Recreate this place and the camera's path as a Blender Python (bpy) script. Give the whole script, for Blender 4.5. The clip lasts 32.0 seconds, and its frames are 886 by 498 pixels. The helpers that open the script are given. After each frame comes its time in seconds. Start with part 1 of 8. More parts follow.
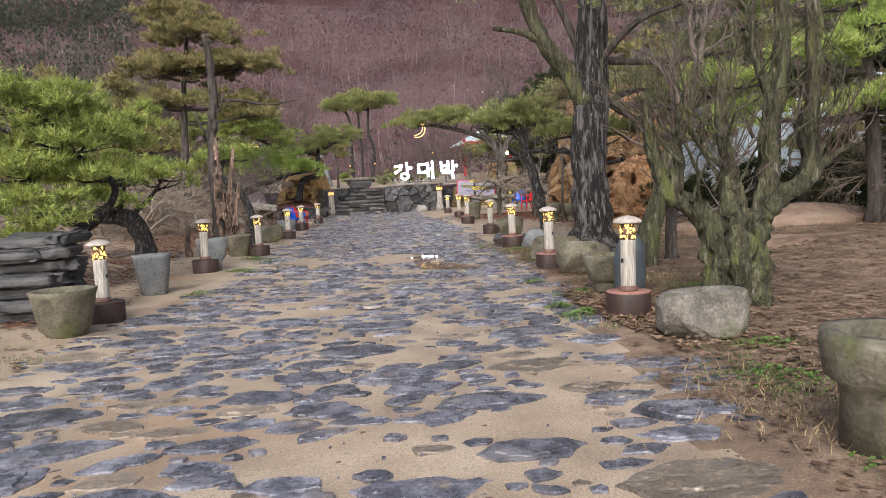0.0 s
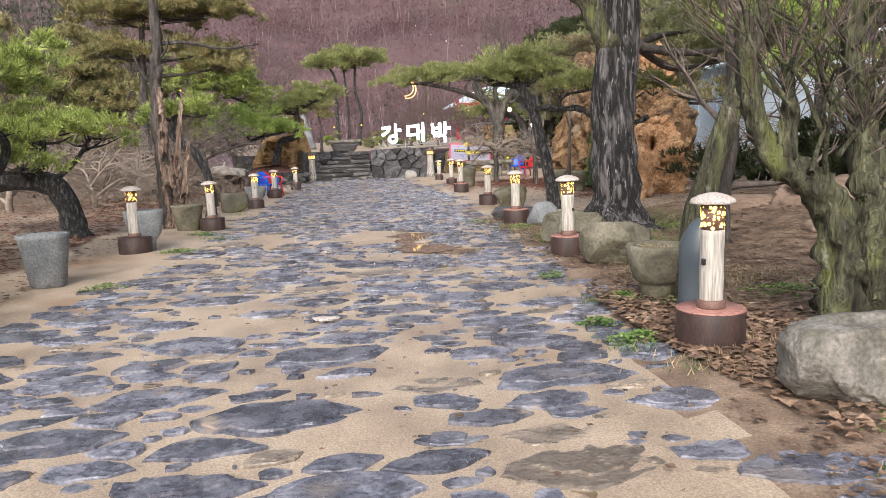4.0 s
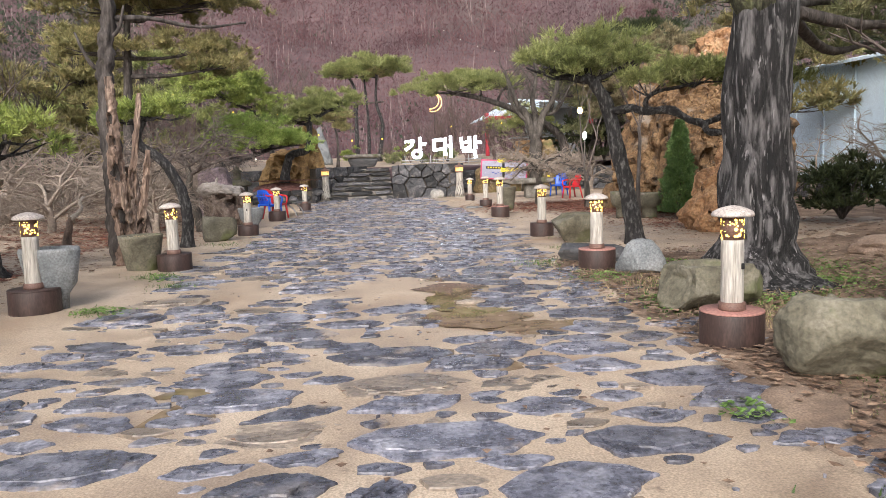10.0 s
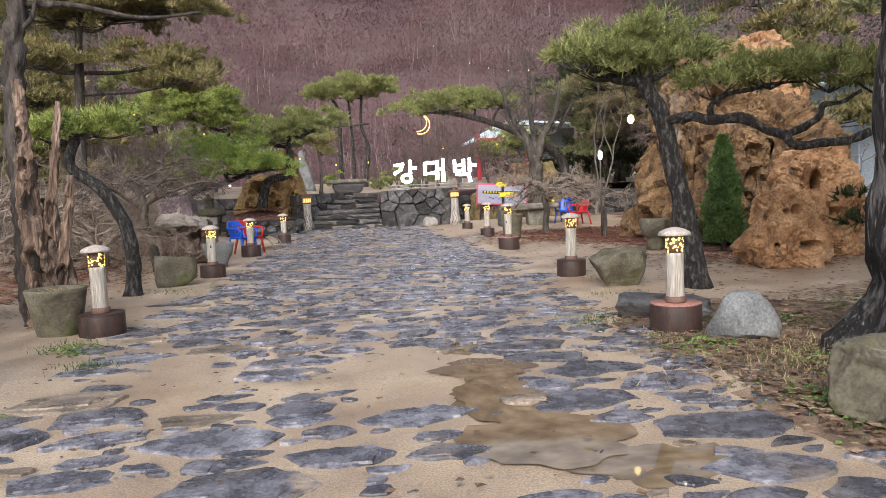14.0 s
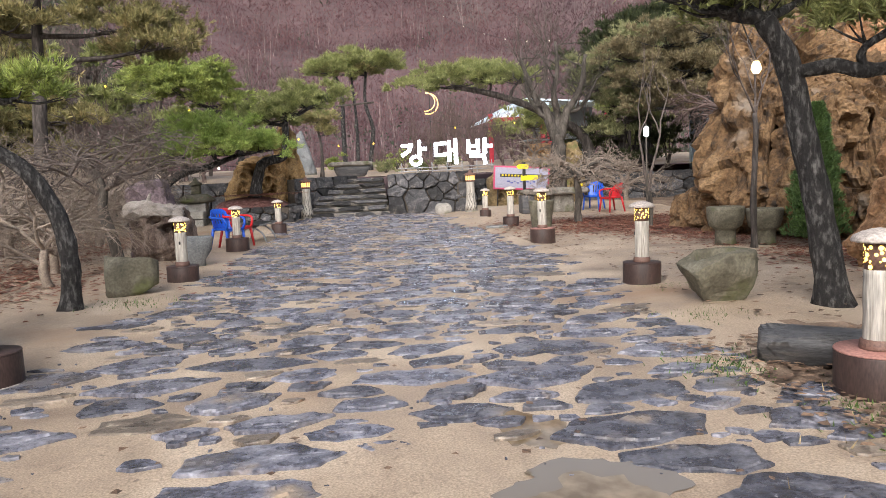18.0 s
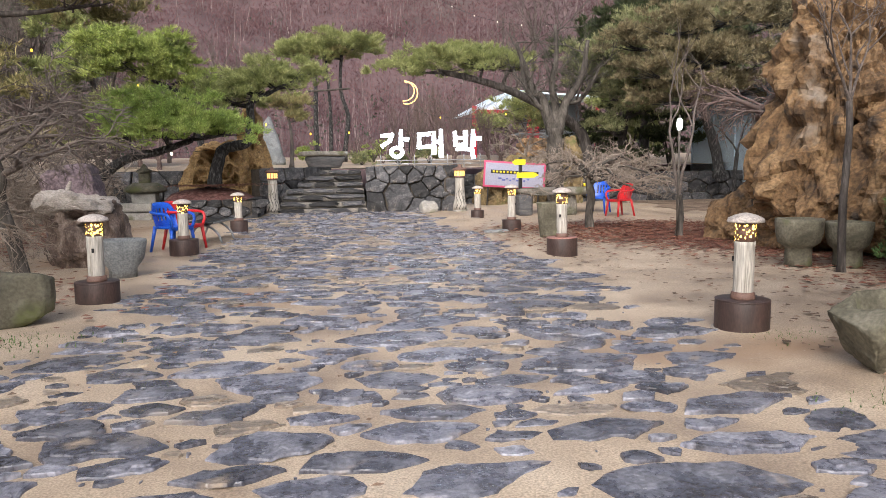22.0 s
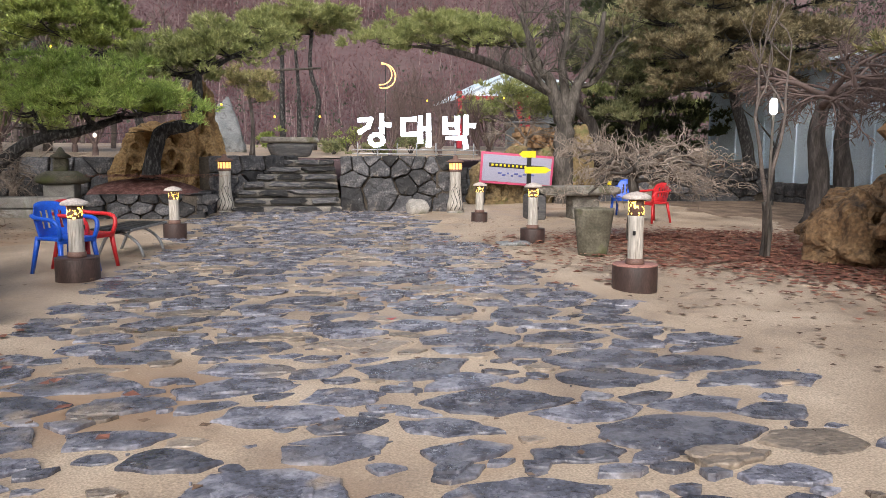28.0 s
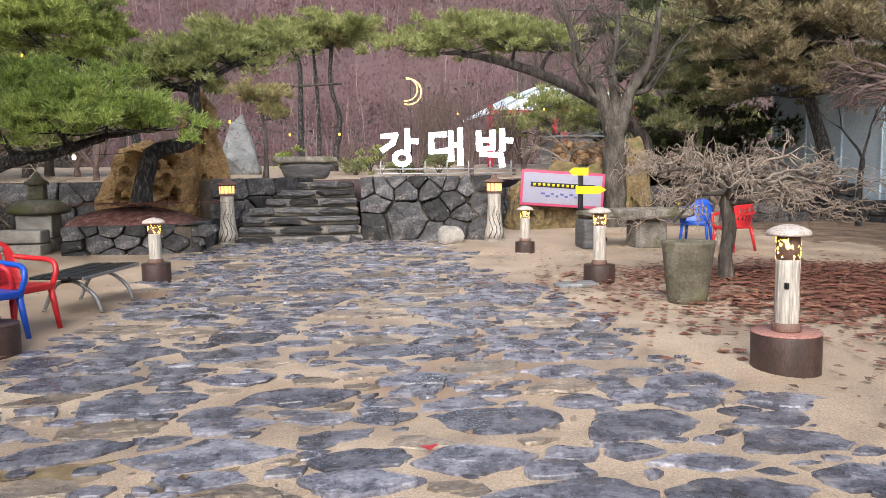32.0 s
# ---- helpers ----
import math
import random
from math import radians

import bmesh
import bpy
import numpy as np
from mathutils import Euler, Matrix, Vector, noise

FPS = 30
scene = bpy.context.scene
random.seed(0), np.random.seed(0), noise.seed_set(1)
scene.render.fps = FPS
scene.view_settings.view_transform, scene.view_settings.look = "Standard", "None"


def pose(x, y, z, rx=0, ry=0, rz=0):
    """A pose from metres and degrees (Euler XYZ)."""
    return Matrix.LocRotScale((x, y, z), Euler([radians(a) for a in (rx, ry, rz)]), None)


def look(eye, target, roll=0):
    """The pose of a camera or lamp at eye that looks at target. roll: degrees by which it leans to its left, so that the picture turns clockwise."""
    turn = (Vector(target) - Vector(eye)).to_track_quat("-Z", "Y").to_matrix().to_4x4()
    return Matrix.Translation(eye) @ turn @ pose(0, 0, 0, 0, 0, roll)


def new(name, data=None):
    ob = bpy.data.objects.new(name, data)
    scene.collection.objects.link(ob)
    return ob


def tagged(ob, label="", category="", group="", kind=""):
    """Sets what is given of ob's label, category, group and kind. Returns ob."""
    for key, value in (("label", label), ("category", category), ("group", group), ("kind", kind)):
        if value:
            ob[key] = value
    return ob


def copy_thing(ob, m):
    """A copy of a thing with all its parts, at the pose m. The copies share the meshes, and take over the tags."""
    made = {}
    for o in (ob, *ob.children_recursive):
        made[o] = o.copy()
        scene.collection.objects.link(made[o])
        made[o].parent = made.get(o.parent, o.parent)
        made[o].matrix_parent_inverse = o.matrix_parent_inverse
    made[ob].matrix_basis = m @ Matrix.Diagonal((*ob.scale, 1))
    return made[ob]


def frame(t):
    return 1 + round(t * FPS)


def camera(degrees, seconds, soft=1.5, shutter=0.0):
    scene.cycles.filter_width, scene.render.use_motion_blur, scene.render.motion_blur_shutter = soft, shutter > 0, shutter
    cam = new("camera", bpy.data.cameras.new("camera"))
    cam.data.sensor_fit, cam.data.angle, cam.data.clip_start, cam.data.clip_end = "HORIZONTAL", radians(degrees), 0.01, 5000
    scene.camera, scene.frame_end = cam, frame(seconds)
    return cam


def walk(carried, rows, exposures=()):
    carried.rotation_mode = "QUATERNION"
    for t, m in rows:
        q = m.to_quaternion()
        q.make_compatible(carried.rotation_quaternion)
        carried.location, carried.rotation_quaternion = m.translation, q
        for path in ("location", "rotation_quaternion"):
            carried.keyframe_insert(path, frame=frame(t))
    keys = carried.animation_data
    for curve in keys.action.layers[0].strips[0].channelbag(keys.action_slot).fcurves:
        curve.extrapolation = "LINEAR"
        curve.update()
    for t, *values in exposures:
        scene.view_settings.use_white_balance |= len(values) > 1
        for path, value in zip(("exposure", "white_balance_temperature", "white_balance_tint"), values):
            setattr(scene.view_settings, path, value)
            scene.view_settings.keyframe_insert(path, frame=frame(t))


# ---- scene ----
import collections

cam = camera(62.0, 32.0, soft=0.3)
PATH = [
    (0, (-1.386, -3.59, 1.574), (-1.1, -1.619, 1.388), -2.9),
    (0.5, (-1.337, -3.27, 1.58), (-1.046, -1.3, 1.392), -2.8),
    (1, (-1.338, -2.915, 1.542), (-1.031, -0.947, 1.358), -2.5),
    (1.5, (-1.279, -2.566, 1.542), (-0.957, -0.602, 1.34), -2.5),
    (2, (-1.166, -2.231, 1.503), (-0.856, -0.267, 1.285), -2.6),
    (2.5, (-1.101, -1.829, 1.504), (-0.774, 0.128, 1.252), -2.6),
    (3, (-1.033, -1.459, 1.482), (-0.711, 0.498, 1.227), -2.4),
    (3.5, (-1.002, -1.154, 1.499), (-0.684, 0.802, 1.226), -2.4),
    (5.5, (-0.56, 0.283, 1.477), (-0.313, 2.248, 1.194), -2.0),
    (6, (-0.509, 0.617, 1.502), (-0.263, 2.582, 1.227), -2.1),
    (6.5, (-0.455, 0.988, 1.475), (-0.213, 2.953, 1.193), -2.3),
    (7, (-0.43, 1.31, 1.465), (-0.191, 3.276, 1.188), -2.0),
    (7.5, (-0.407, 1.662, 1.421), (-0.17, 3.629, 1.151), -1.8),
    (8, (-0.424, 1.967, 1.443), (-0.179, 3.933, 1.172), -1.8),
    (8.5, (-0.449, 2.31, 1.422), (-0.21, 4.278, 1.159), -1.7),
    (9, (-0.483, 2.633, 1.432), (-0.249, 4.602, 1.175), -1.7),
    (9.5, (-0.558, 2.903, 1.446), (-0.328, 4.875, 1.204), -1.6),
    (10, (-0.662, 3.205, 1.421), (-0.411, 5.176, 1.191), -1.8),
    (10.5, (-0.694, 3.493, 1.438), (-0.441, 5.464, 1.214), -1.6),
    (11, (-0.702, 3.84, 1.418), (-0.442, 5.81, 1.186), -1.6),
    (11.5, (-0.729, 4.147, 1.439), (-0.467, 6.117, 1.214), -1.6),
    (12, (-0.748, 4.508, 1.421), (-0.474, 6.476, 1.194), -1.8),
    (12.5, (-0.757, 4.833, 1.454), (-0.465, 6.8, 1.242), -2.0),
    (13, (-0.723, 5.148, 1.437), (-0.436, 7.118, 1.248), -2.2),
    (13.5, (-0.703, 5.454, 1.459), (-0.41, 7.425, 1.281), -2.3),
    (14, (-0.67, 5.829, 1.443), (-0.374, 7.8, 1.277), -2.4),
    (14.5, (-0.633, 6.181, 1.443), (-0.328, 8.15, 1.277), -2.4),
    (16.5, (-0.606, 7.548, 1.39), (-0.31, 9.517, 1.204), -2.5),
    (17, (-0.618, 7.854, 1.38), (-0.326, 9.824, 1.19), -2.6),
    (17.5, (-0.583, 8.122, 1.406), (-0.298, 10.091, 1.196), -2.5),
    (18, (-0.594, 8.486, 1.414), (-0.311, 10.454, 1.206), -2.5),
    (18.5, (-0.582, 8.835, 1.379), (-0.274, 10.798, 1.154), -2.7),
    (19, (-0.585, 9.213, 1.403), (-0.276, 11.177, 1.187), -2.6),
    (19.5, (-0.601, 9.533, 1.388), (-0.289, 11.496, 1.16), -2.4),
    (20, (-0.611, 9.84, 1.446), (-0.294, 11.803, 1.229), -2.0),
    (20.5, (-0.616, 10.142, 1.404), (-0.284, 12.102, 1.183), -1.4),
    (21, (-0.592, 10.494, 1.391), (-0.232, 12.449, 1.17), -1.2),
    (21.5, (-0.6, 10.8, 1.358), (-0.238, 12.753, 1.126), -1.1),
    (22, (-0.627, 11.175, 1.396), (-0.261, 13.129, 1.172), -0.8),
    (22.5, (-0.653, 11.522, 1.351), (-0.275, 13.472, 1.116), -0.8),
    (23, (-0.684, 11.838, 1.365), (-0.278, 13.782, 1.129), -0.8),
    (23.5, (-0.678, 12.171, 1.341), (-0.254, 14.109, 1.092), -0.8),
    (24, (-0.674, 12.46, 1.345), (-0.236, 14.394, 1.084), -0.6),
    (24.5, (-0.653, 12.796, 1.324), (-0.192, 14.724, 1.059), -0.3),
    (25, (-0.674, 13.127, 1.347), (-0.181, 15.046, 1.069), -0.2),
    (25.5, (-0.652, 13.388, 1.378), (-0.168, 15.308, 1.096), 0.0),
    (27.5, (-0.532, 14.559, 1.389), (-0.062, 16.486, 1.13), 0.3),
    (28, (-0.46, 14.9, 1.383), (-0.01, 16.833, 1.137), 0.3),
    (28.5, (-0.456, 15.186, 1.414), (-0.037, 17.131, 1.21), 0.2),
    (29, (-0.397, 15.548, 1.413), (0.025, 17.497, 1.254), -0.0),
    (29.5, (-0.338, 15.838, 1.411), (0.07, 17.791, 1.269), -0.2),
    (30, (-0.306, 16.115, 1.423), (0.093, 18.069, 1.28), -0.1),
    (30.5, (-0.298, 16.384, 1.47), (0.087, 18.342, 1.331), -0.3),
    (31, (-0.267, 16.692, 1.435), (0.121, 18.648, 1.275), -0.5),
    (31.5, (-0.231, 16.968, 1.438), (0.157, 18.922, 1.253), -0.4),
    (32, (-0.12, 17.34, 1.396), (0.262, 19.294, 1.201), -0.6),
]
walk(cam, [(t, look(eye, target, roll)) for t, eye, target, roll in PATH],
     exposures=[(0.0, 0.64), (1.0, 0.88), (2.0, 1.02), (3.0, 1.0), (6.0, 0.92), (8.0, 0.98), (10.0, 0.97), (12.0, 0.92), (13.0, 0.92), (14.0, 0.74), (17.0, 0.88), (20.0, 0.85), (23.0, 0.95), (25.0, 1.03), (27.0, 0.85), (28.0, 0.72), (29.0, 0.78), (30.0, 0.68), (31.0, 0.92), (32.0, 0.99)])

# ---- sky, sun, exposure ----
world = bpy.data.worlds.new("overcast_sky")
scene.world = world
world.use_nodes = True
wn, wl = world.node_tree.nodes, world.node_tree.links
sky = wn.new("ShaderNodeTexSky")
sky.sky_type, sky.sun_disc = "NISHITA", False
sky.sun_elevation, sky.sun_rotation = radians(38), radians(200)
sky.dust_density, sky.air_density = 4.0, 1.0
soften = wn.new("ShaderNodeHueSaturation")
soften.inputs["Saturation"].default_value = 0.62
wl.new(sky.outputs[0], soften.inputs["Color"])
wl.new(soften.outputs[0], wn["Background"].inputs[0])
wn["Background"].inputs[1].default_value = 0.112
sun_lamp = bpy.data.lights.new("sun", "SUN")
sun_lamp.energy, sun_lamp.angle, sun_lamp.color = 1.5, radians(40), (1.0, 0.957, 0.945)
new("sun", sun_lamp).matrix_basis = look((-5, -6, 12), (0, 10, 0))


# ---- materials ----
def surf(name, cols, scale=3.0, rough=0.7, bump=0.25, stretch=(1, 1, 1), fine=45.0, spot=None, world_space=False,
         rand=0.0, metal=0.0, island=False, wet=0.0, dist=0.02, contrast=0.35, thin=0.0):
    m = bpy.data.materials.new(name)
    m.use_nodes = True
    n, k = m.node_tree.nodes, m.node_tree.links
    bsdf = n["Principled BSDF"]
    if world_space:
        co = n.new("ShaderNodeNewGeometry").outputs["Position"]
    else:
        co = n.new("ShaderNodeTexCoord").outputs["Object"]
    mp = n.new("ShaderNodeMapping")
    mp.inputs["Scale"].default_value = stretch
    k.new(co, mp.inputs["Vector"])
    a = n.new("ShaderNodeTexNoise")
    a.inputs["Scale"].default_value, a.inputs["Detail"].default_value, a.inputs["Roughness"].default_value = scale, 6, 0.62
    k.new(mp.outputs[0], a.inputs["Vector"])
    ramp = n.new("ShaderNodeValToRGB")
    el = ramp.color_ramp.elements
    for i, c in enumerate(cols):
        p = 0.3 + 0.4 * i / max(1, len(cols) - 1)
        e = el[i] if i < 2 else el.new(p)
        e.position, e.color = p, (*c, 1)
    k.new(a.outputs["Fac"], ramp.inputs["Fac"])
    b = n.new("ShaderNodeTexNoise")
    b.inputs["Scale"].default_value, b.inputs["Detail"].default_value = fine, 4
    k.new(mp.outputs[0], b.inputs["Vector"])
    rng = n.new("ShaderNodeMapRange")
    rng.inputs["From Min"].default_value, rng.inputs["From Max"].default_value = 0.3, 0.7
    rng.inputs["To Min"].default_value, rng.inputs["To Max"].default_value = 1 - contrast, 1 + contrast
    k.new(b.outputs["Fac"], rng.inputs["Value"])
    hsv = n.new("ShaderNodeHueSaturation")
    k.new(ramp.outputs["Color"], hsv.inputs["Color"])
    value = rng.outputs[0]
    if rand or island:
        if island:
            r = n.new("ShaderNodeNewGeometry").outputs["Random Per Island"]
        else:
            r = n.new("ShaderNodeObjectInfo").outputs["Random"]
        r2 = n.new("ShaderNodeMapRange")
        r2.inputs["To Min"].default_value, r2.inputs["To Max"].default_value = 1 - (rand or 0.25), 1 + (rand or 0.25)
        k.new(r, r2.inputs["Value"])
        mul = n.new("ShaderNodeMath")
        mul.operation = "MULTIPLY"
        k.new(value, mul.inputs[0])
        k.new(r2.outputs[0], mul.inputs[1])
        value = mul.outputs[0]
    k.new(value, hsv.inputs["Value"])
    colour = hsv.outputs[0]
    for sc, ss, st in ([] if not spot else ([spot] if isinstance(spot, tuple) else spot)):
        s = n.new("ShaderNodeTexNoise")
        s.inputs["Scale"].default_value, s.inputs["Detail"].default_value = ss, 5
        k.new(mp.outputs[0], s.inputs["Vector"])
        sr = n.new("ShaderNodeMapRange")
        sr.inputs["From Min"].default_value, sr.inputs["From Max"].default_value = st, st + 0.12
        k.new(s.outputs["Fac"], sr.inputs["Value"])
        mx = n.new("ShaderNodeMix")
        mx.data_type = "RGBA"
        mx.inputs[7].default_value = (*sc, 1)
        k.new(sr.outputs[0], mx.inputs[0])
        k.new(colour, mx.inputs[6])
        colour = mx.outputs[2]
    k.new(colour, bsdf.inputs["Base Color"])
    bsdf.inputs["Metallic"].default_value = metal
    if wet:
        wr = n.new("ShaderNodeMapRange")
        wr.inputs["From Min"].default_value, wr.inputs["From Max"].default_value = 0.4, 0.62
        wr.inputs["To Min"].default_value, wr.inputs["To Max"].default_value = wet, rough
        k.new(a.outputs["Fac"], wr.inputs["Value"])
        k.new(wr.outputs[0], bsdf.inputs["Roughness"])
    else:
        bsdf.inputs["Roughness"].default_value = rough
    if bump:
        add = n.new("ShaderNodeMath")
        add.operation = "MULTIPLY_ADD"
        add.inputs[1].default_value = 0.35
        k.new(b.outputs["Fac"], add.inputs[0])
        k.new(a.outputs["Fac"], add.inputs[2])
        bp = n.new("ShaderNodeBump")
        bp.inputs["Strength"].default_value, bp.inputs["Distance"].default_value = bump, dist
        k.new(add.outputs[0], bp.inputs["Height"])
        k.new(bp.outputs[0], bsdf.inputs["Normal"])
    if thin:
        tr, mixer = n.new("ShaderNodeBsdfTranslucent"), n.new("ShaderNodeMixShader")
        mixer.inputs[0].default_value = thin
        k.new(colour, tr.inputs["Color"])
        k.new(bsdf.outputs[0], mixer.inputs[1])
        k.new(tr.outputs[0], mixer.inputs[2])
        k.new(mixer.outputs[0], n["Material Output"].inputs["Surface"])
    return m


def plain(name, col, rough=0.5, metal=0.0):
    return surf(name, [tuple(c * 0.92 for c in col), col], 6, rough, 0.05, fine=80, metal=metal)


def glow(name, col, strength):
    m = bpy.data.materials.new(name)
    m.use_nodes = True
    bsdf = m.node_tree.nodes["Principled BSDF"]
    bsdf.inputs["Base Color"].default_value = (*col, 1)
    bsdf.inputs["Emission Color"].default_value = (*col, 1)
    bsdf.inputs["Emission Strength"].default_value = strength
    return m


SAND = surf("damp_sand", [(0.257, 0.191, 0.14), (0.409, 0.319, 0.234), (0.514, 0.421, 0.324)], 1.1, 0.75, 0.45, fine=85,
            spot=[((0.31, 0.205, 0.13), 0.35, 0.56), ((0.20, 0.15, 0.11), 14, 0.64), ((0.55, 0.48, 0.38), 30, 0.68)], world_space=True, wet=0.45)
SOIL = surf("leafy_soil", [(0.10, 0.070, 0.050), (0.215, 0.150, 0.105), (0.34, 0.25, 0.18)], 2.6, 0.95, 0.7, fine=70, world_space=True)
SLATE_LOOK = dict(scale=4.5, rough=0.42, bump=1.0, fine=38, spot=[((0.20, 0.175, 0.16), 1.6, 0.60), ((0.42, 0.42, 0.43), 24, 0.67), ((0.032, 0.032, 0.038), 7, 0.62), ((0.40, 0.315, 0.235), 2.6, 0.63)],
                  world_space=True, rand=0.36, wet=0.16, contrast=0.45)
SLATE_COLS = [(0.045, 0.047, 0.06), (0.12, 0.122, 0.152), (0.285, 0.284, 0.322)]
SLATE = surf("wet_slate", SLATE_COLS, **SLATE_LOOK)
SLATE_FAR = surf("wet_slate_laid", SLATE_COLS, island=True, **SLATE_LOOK)
TAN_LOOK = dict(scale=3.5, rough=0.5, bump=1.0, fine=40, spot=[((0.16, 0.14, 0.13), 3.0, 0.60), ((0.50, 0.43, 0.34), 14, 0.62)], world_space=True, rand=0.3, wet=0.25, stretch=(0.85, 1.3, 1), contrast=0.4)
TAN_COLS = [(0.12, 0.098, 0.082), (0.215, 0.175, 0.14), (0.33, 0.27, 0.21)]
SLATE_TAN = surf("tan_slate", TAN_COLS, **TAN_LOOK)
SLATE_TAN_FAR = surf("tan_slate_laid", TAN_COLS, island=True, **TAN_LOOK)
GRANITE = surf("weathered_granite", [(0.22, 0.21, 0.19), (0.36, 0.34, 0.31), (0.46, 0.44, 0.40)], 4, 0.85, 0.6, fine=70,
               spot=((0.14, 0.14, 0.075), 2.2, 0.58), rand=0.12)
GRANITE_WORN = surf("worn_granite", [(0.09, 0.082, 0.068), (0.20, 0.185, 0.16), (0.32, 0.30, 0.27)], 3.2, 0.85, 1.0, fine=40,
                    spot=[((0.10, 0.10, 0.05), 2.4, 0.56), ((0.07, 0.06, 0.05), 5, 0.63)], dist=0.03)
MOSSY = surf("mossy_granite", [(0.072, 0.066, 0.046), (0.14, 0.128, 0.092), (0.23, 0.212, 0.164)], 3, 0.9, 0.9, fine=34,
             spot=[((0.105, 0.115, 0.045), 2.2, 0.53), ((0.05, 0.045, 0.033), 4.2, 0.61)], rand=0.2, dist=0.025, contrast=0.28)
BLUESTONE = surf("grey_blue_stone", [(0.11, 0.12, 0.128), (0.19, 0.20, 0.205), (0.27, 0.275, 0.275)], 2.5, 0.75, 0.5, rand=0.2, spot=[((0.085, 0.085, 0.08), 3.5, 0.58), ((0.14, 0.145, 0.09), 2, 0.64)])
SMOOTH = surf("smooth_slate", [(0.055, 0.07, 0.085), (0.085, 0.105, 0.12)], 1.2, 0.42, 0.02, contrast=0.06)
DARKROCK = surf("dark_wall_stone", [(0.019, 0.02, 0.022), (0.051, 0.051, 0.055), (0.145, 0.136, 0.136)], 3.5, 0.75, 1.0, fine=30,
                spot=[((0.25, 0.215, 0.155), 3.4, 0.62), ((0.30, 0.29, 0.28), 9, 0.66)], rand=0.75, contrast=0.5)
STEPTOP = surf("sandy_step_stone", [(0.0967, 0.0911, 0.0864), (0.186, 0.17, 0.151), (0.283, 0.249, 0.212)], 3.0, 0.8, 0.8, fine=40, world_space=True)
TAN = surf("ochre_rock", [(0.0522, 0.031, 0.017), (0.165, 0.0976, 0.0468), (0.275, 0.178, 0.0929)], 2.6, 0.92, 1.0, fine=22,
           spot=[((0.26, 0.22, 0.18), 1.3, 0.62), ((0.045, 0.032, 0.023), 4.2, 0.57)], dist=0.03, contrast=0.45)
TAN_MOSS = surf("mossy_ochre_rock", [(0.05, 0.036, 0.02), (0.16, 0.115, 0.055), (0.27, 0.2, 0.10)], 2.6, 0.92, 1.0, fine=22, dist=0.03, spot=[((0.11, 0.12, 0.04), 2.2, 0.55), ((0.04, 0.03, 0.02), 4.0, 0.62)])
TAN_BRIGHT = surf("bright_ochre_rock", [(0.16, 0.091, 0.04), (0.336, 0.213, 0.094), (0.432, 0.296, 0.151)], 2.6, 0.92, 0.8, fine=22, dist=0.03, spot=((0.12, 0.08, 0.045), 4.0, 0.62))
TAN_PALE = surf("orange_rock", [(0.132, 0.0675, 0.0338), (0.339, 0.188, 0.095), (0.48, 0.312, 0.176)], 2.2, 0.92, 0.9, fine=22, dist=0.03, spot=[((0.40, 0.34, 0.28), 1.5, 0.60), ((0.08, 0.05, 0.035), 3.5, 0.63)])
EARTH = surf("bare_earth", [(0.13, 0.085, 0.06), (0.24, 0.17, 0.125), (0.31, 0.24, 0.19)], 2.0, 0.95, 0.8, fine=50, world_space=True)
BULBPALE = glow("pale_bulb", (0.95, 0.88, 0.75), 1.0)
JOINT = surf("dark_wall_joint", [(0.04, 0.034, 0.028), (0.11, 0.09, 0.07)], 6, 0.95, 0.5)
BLACKSTONE = surf("black_slab_stone", [(0.035, 0.037, 0.04), (0.075, 0.075, 0.08), (0.14, 0.13, 0.12)], 5, 0.6, 0.8, stretch=(0.5, 1, 3), rand=0.2)
BARK = surf("dark_pine_bark", [(0.020, 0.017, 0.015), (0.06, 0.05, 0.045), (0.13, 0.115, 0.105)], 5, 0.9, 1.0, stretch=(1.6, 1.6, 0.35), fine=24, dist=0.05)
BARK_BIG = surf("furrowed_bark", [(0.004, 0.004, 0.004), (0.012, 0.011, 0.011), (0.022, 0.02, 0.02), (0.10, 0.095, 0.093)], 5, 0.9, 1.0, stretch=(2.6, 2.6, 0.42), fine=16, dist=0.15, contrast=0.5, spot=[((0.16, 0.15, 0.15), 4.5, 0.50), ((0.30, 0.285, 0.285), 11.0, 0.60), ((0.006, 0.006, 0.006), 8.0, 0.60)])
BARK_GREY = surf("grey_bark", [(0.026, 0.022, 0.019), (0.075, 0.065, 0.055), (0.143, 0.126, 0.11)], 5, 0.9, 0.8, stretch=(1.5, 1.5, 0.4), fine=26, dist=0.03)
BARK_MOSS = surf("mossy_bark", [(0.0216, 0.0188, 0.012), (0.0729, 0.0711, 0.0408), (0.146, 0.151, 0.084)], 5, 0.95, 1.0, stretch=(2.2, 2.2, 0.4), fine=20,
                 spot=[((0.145, 0.16, 0.05), 3.0, 0.56), ((0.26, 0.25, 0.20), 6, 0.62)], dist=0.09)
BARK_BLACK = surf("black_cracked_bark", [(0.008, 0.008, 0.008), (0.022, 0.02, 0.02), (0.15, 0.145, 0.14)], 13, 0.8, 1.0, stretch=(1.6, 1.6, 0.6), fine=30, dist=0.06)
TWIG = surf("bare_twig", [(0.063, 0.05, 0.044), (0.168, 0.135, 0.117)], 6, 0.9, 0.3)
TWIG_PALE = surf("pale_twig", [(0.15, 0.12, 0.095), (0.34, 0.28, 0.23)], 6, 0.9, 0.3)
TWIG_RED = surf("reddish_twig", [(0.085, 0.058, 0.053), (0.175, 0.125, 0.11)], 6, 0.9, 0.3)
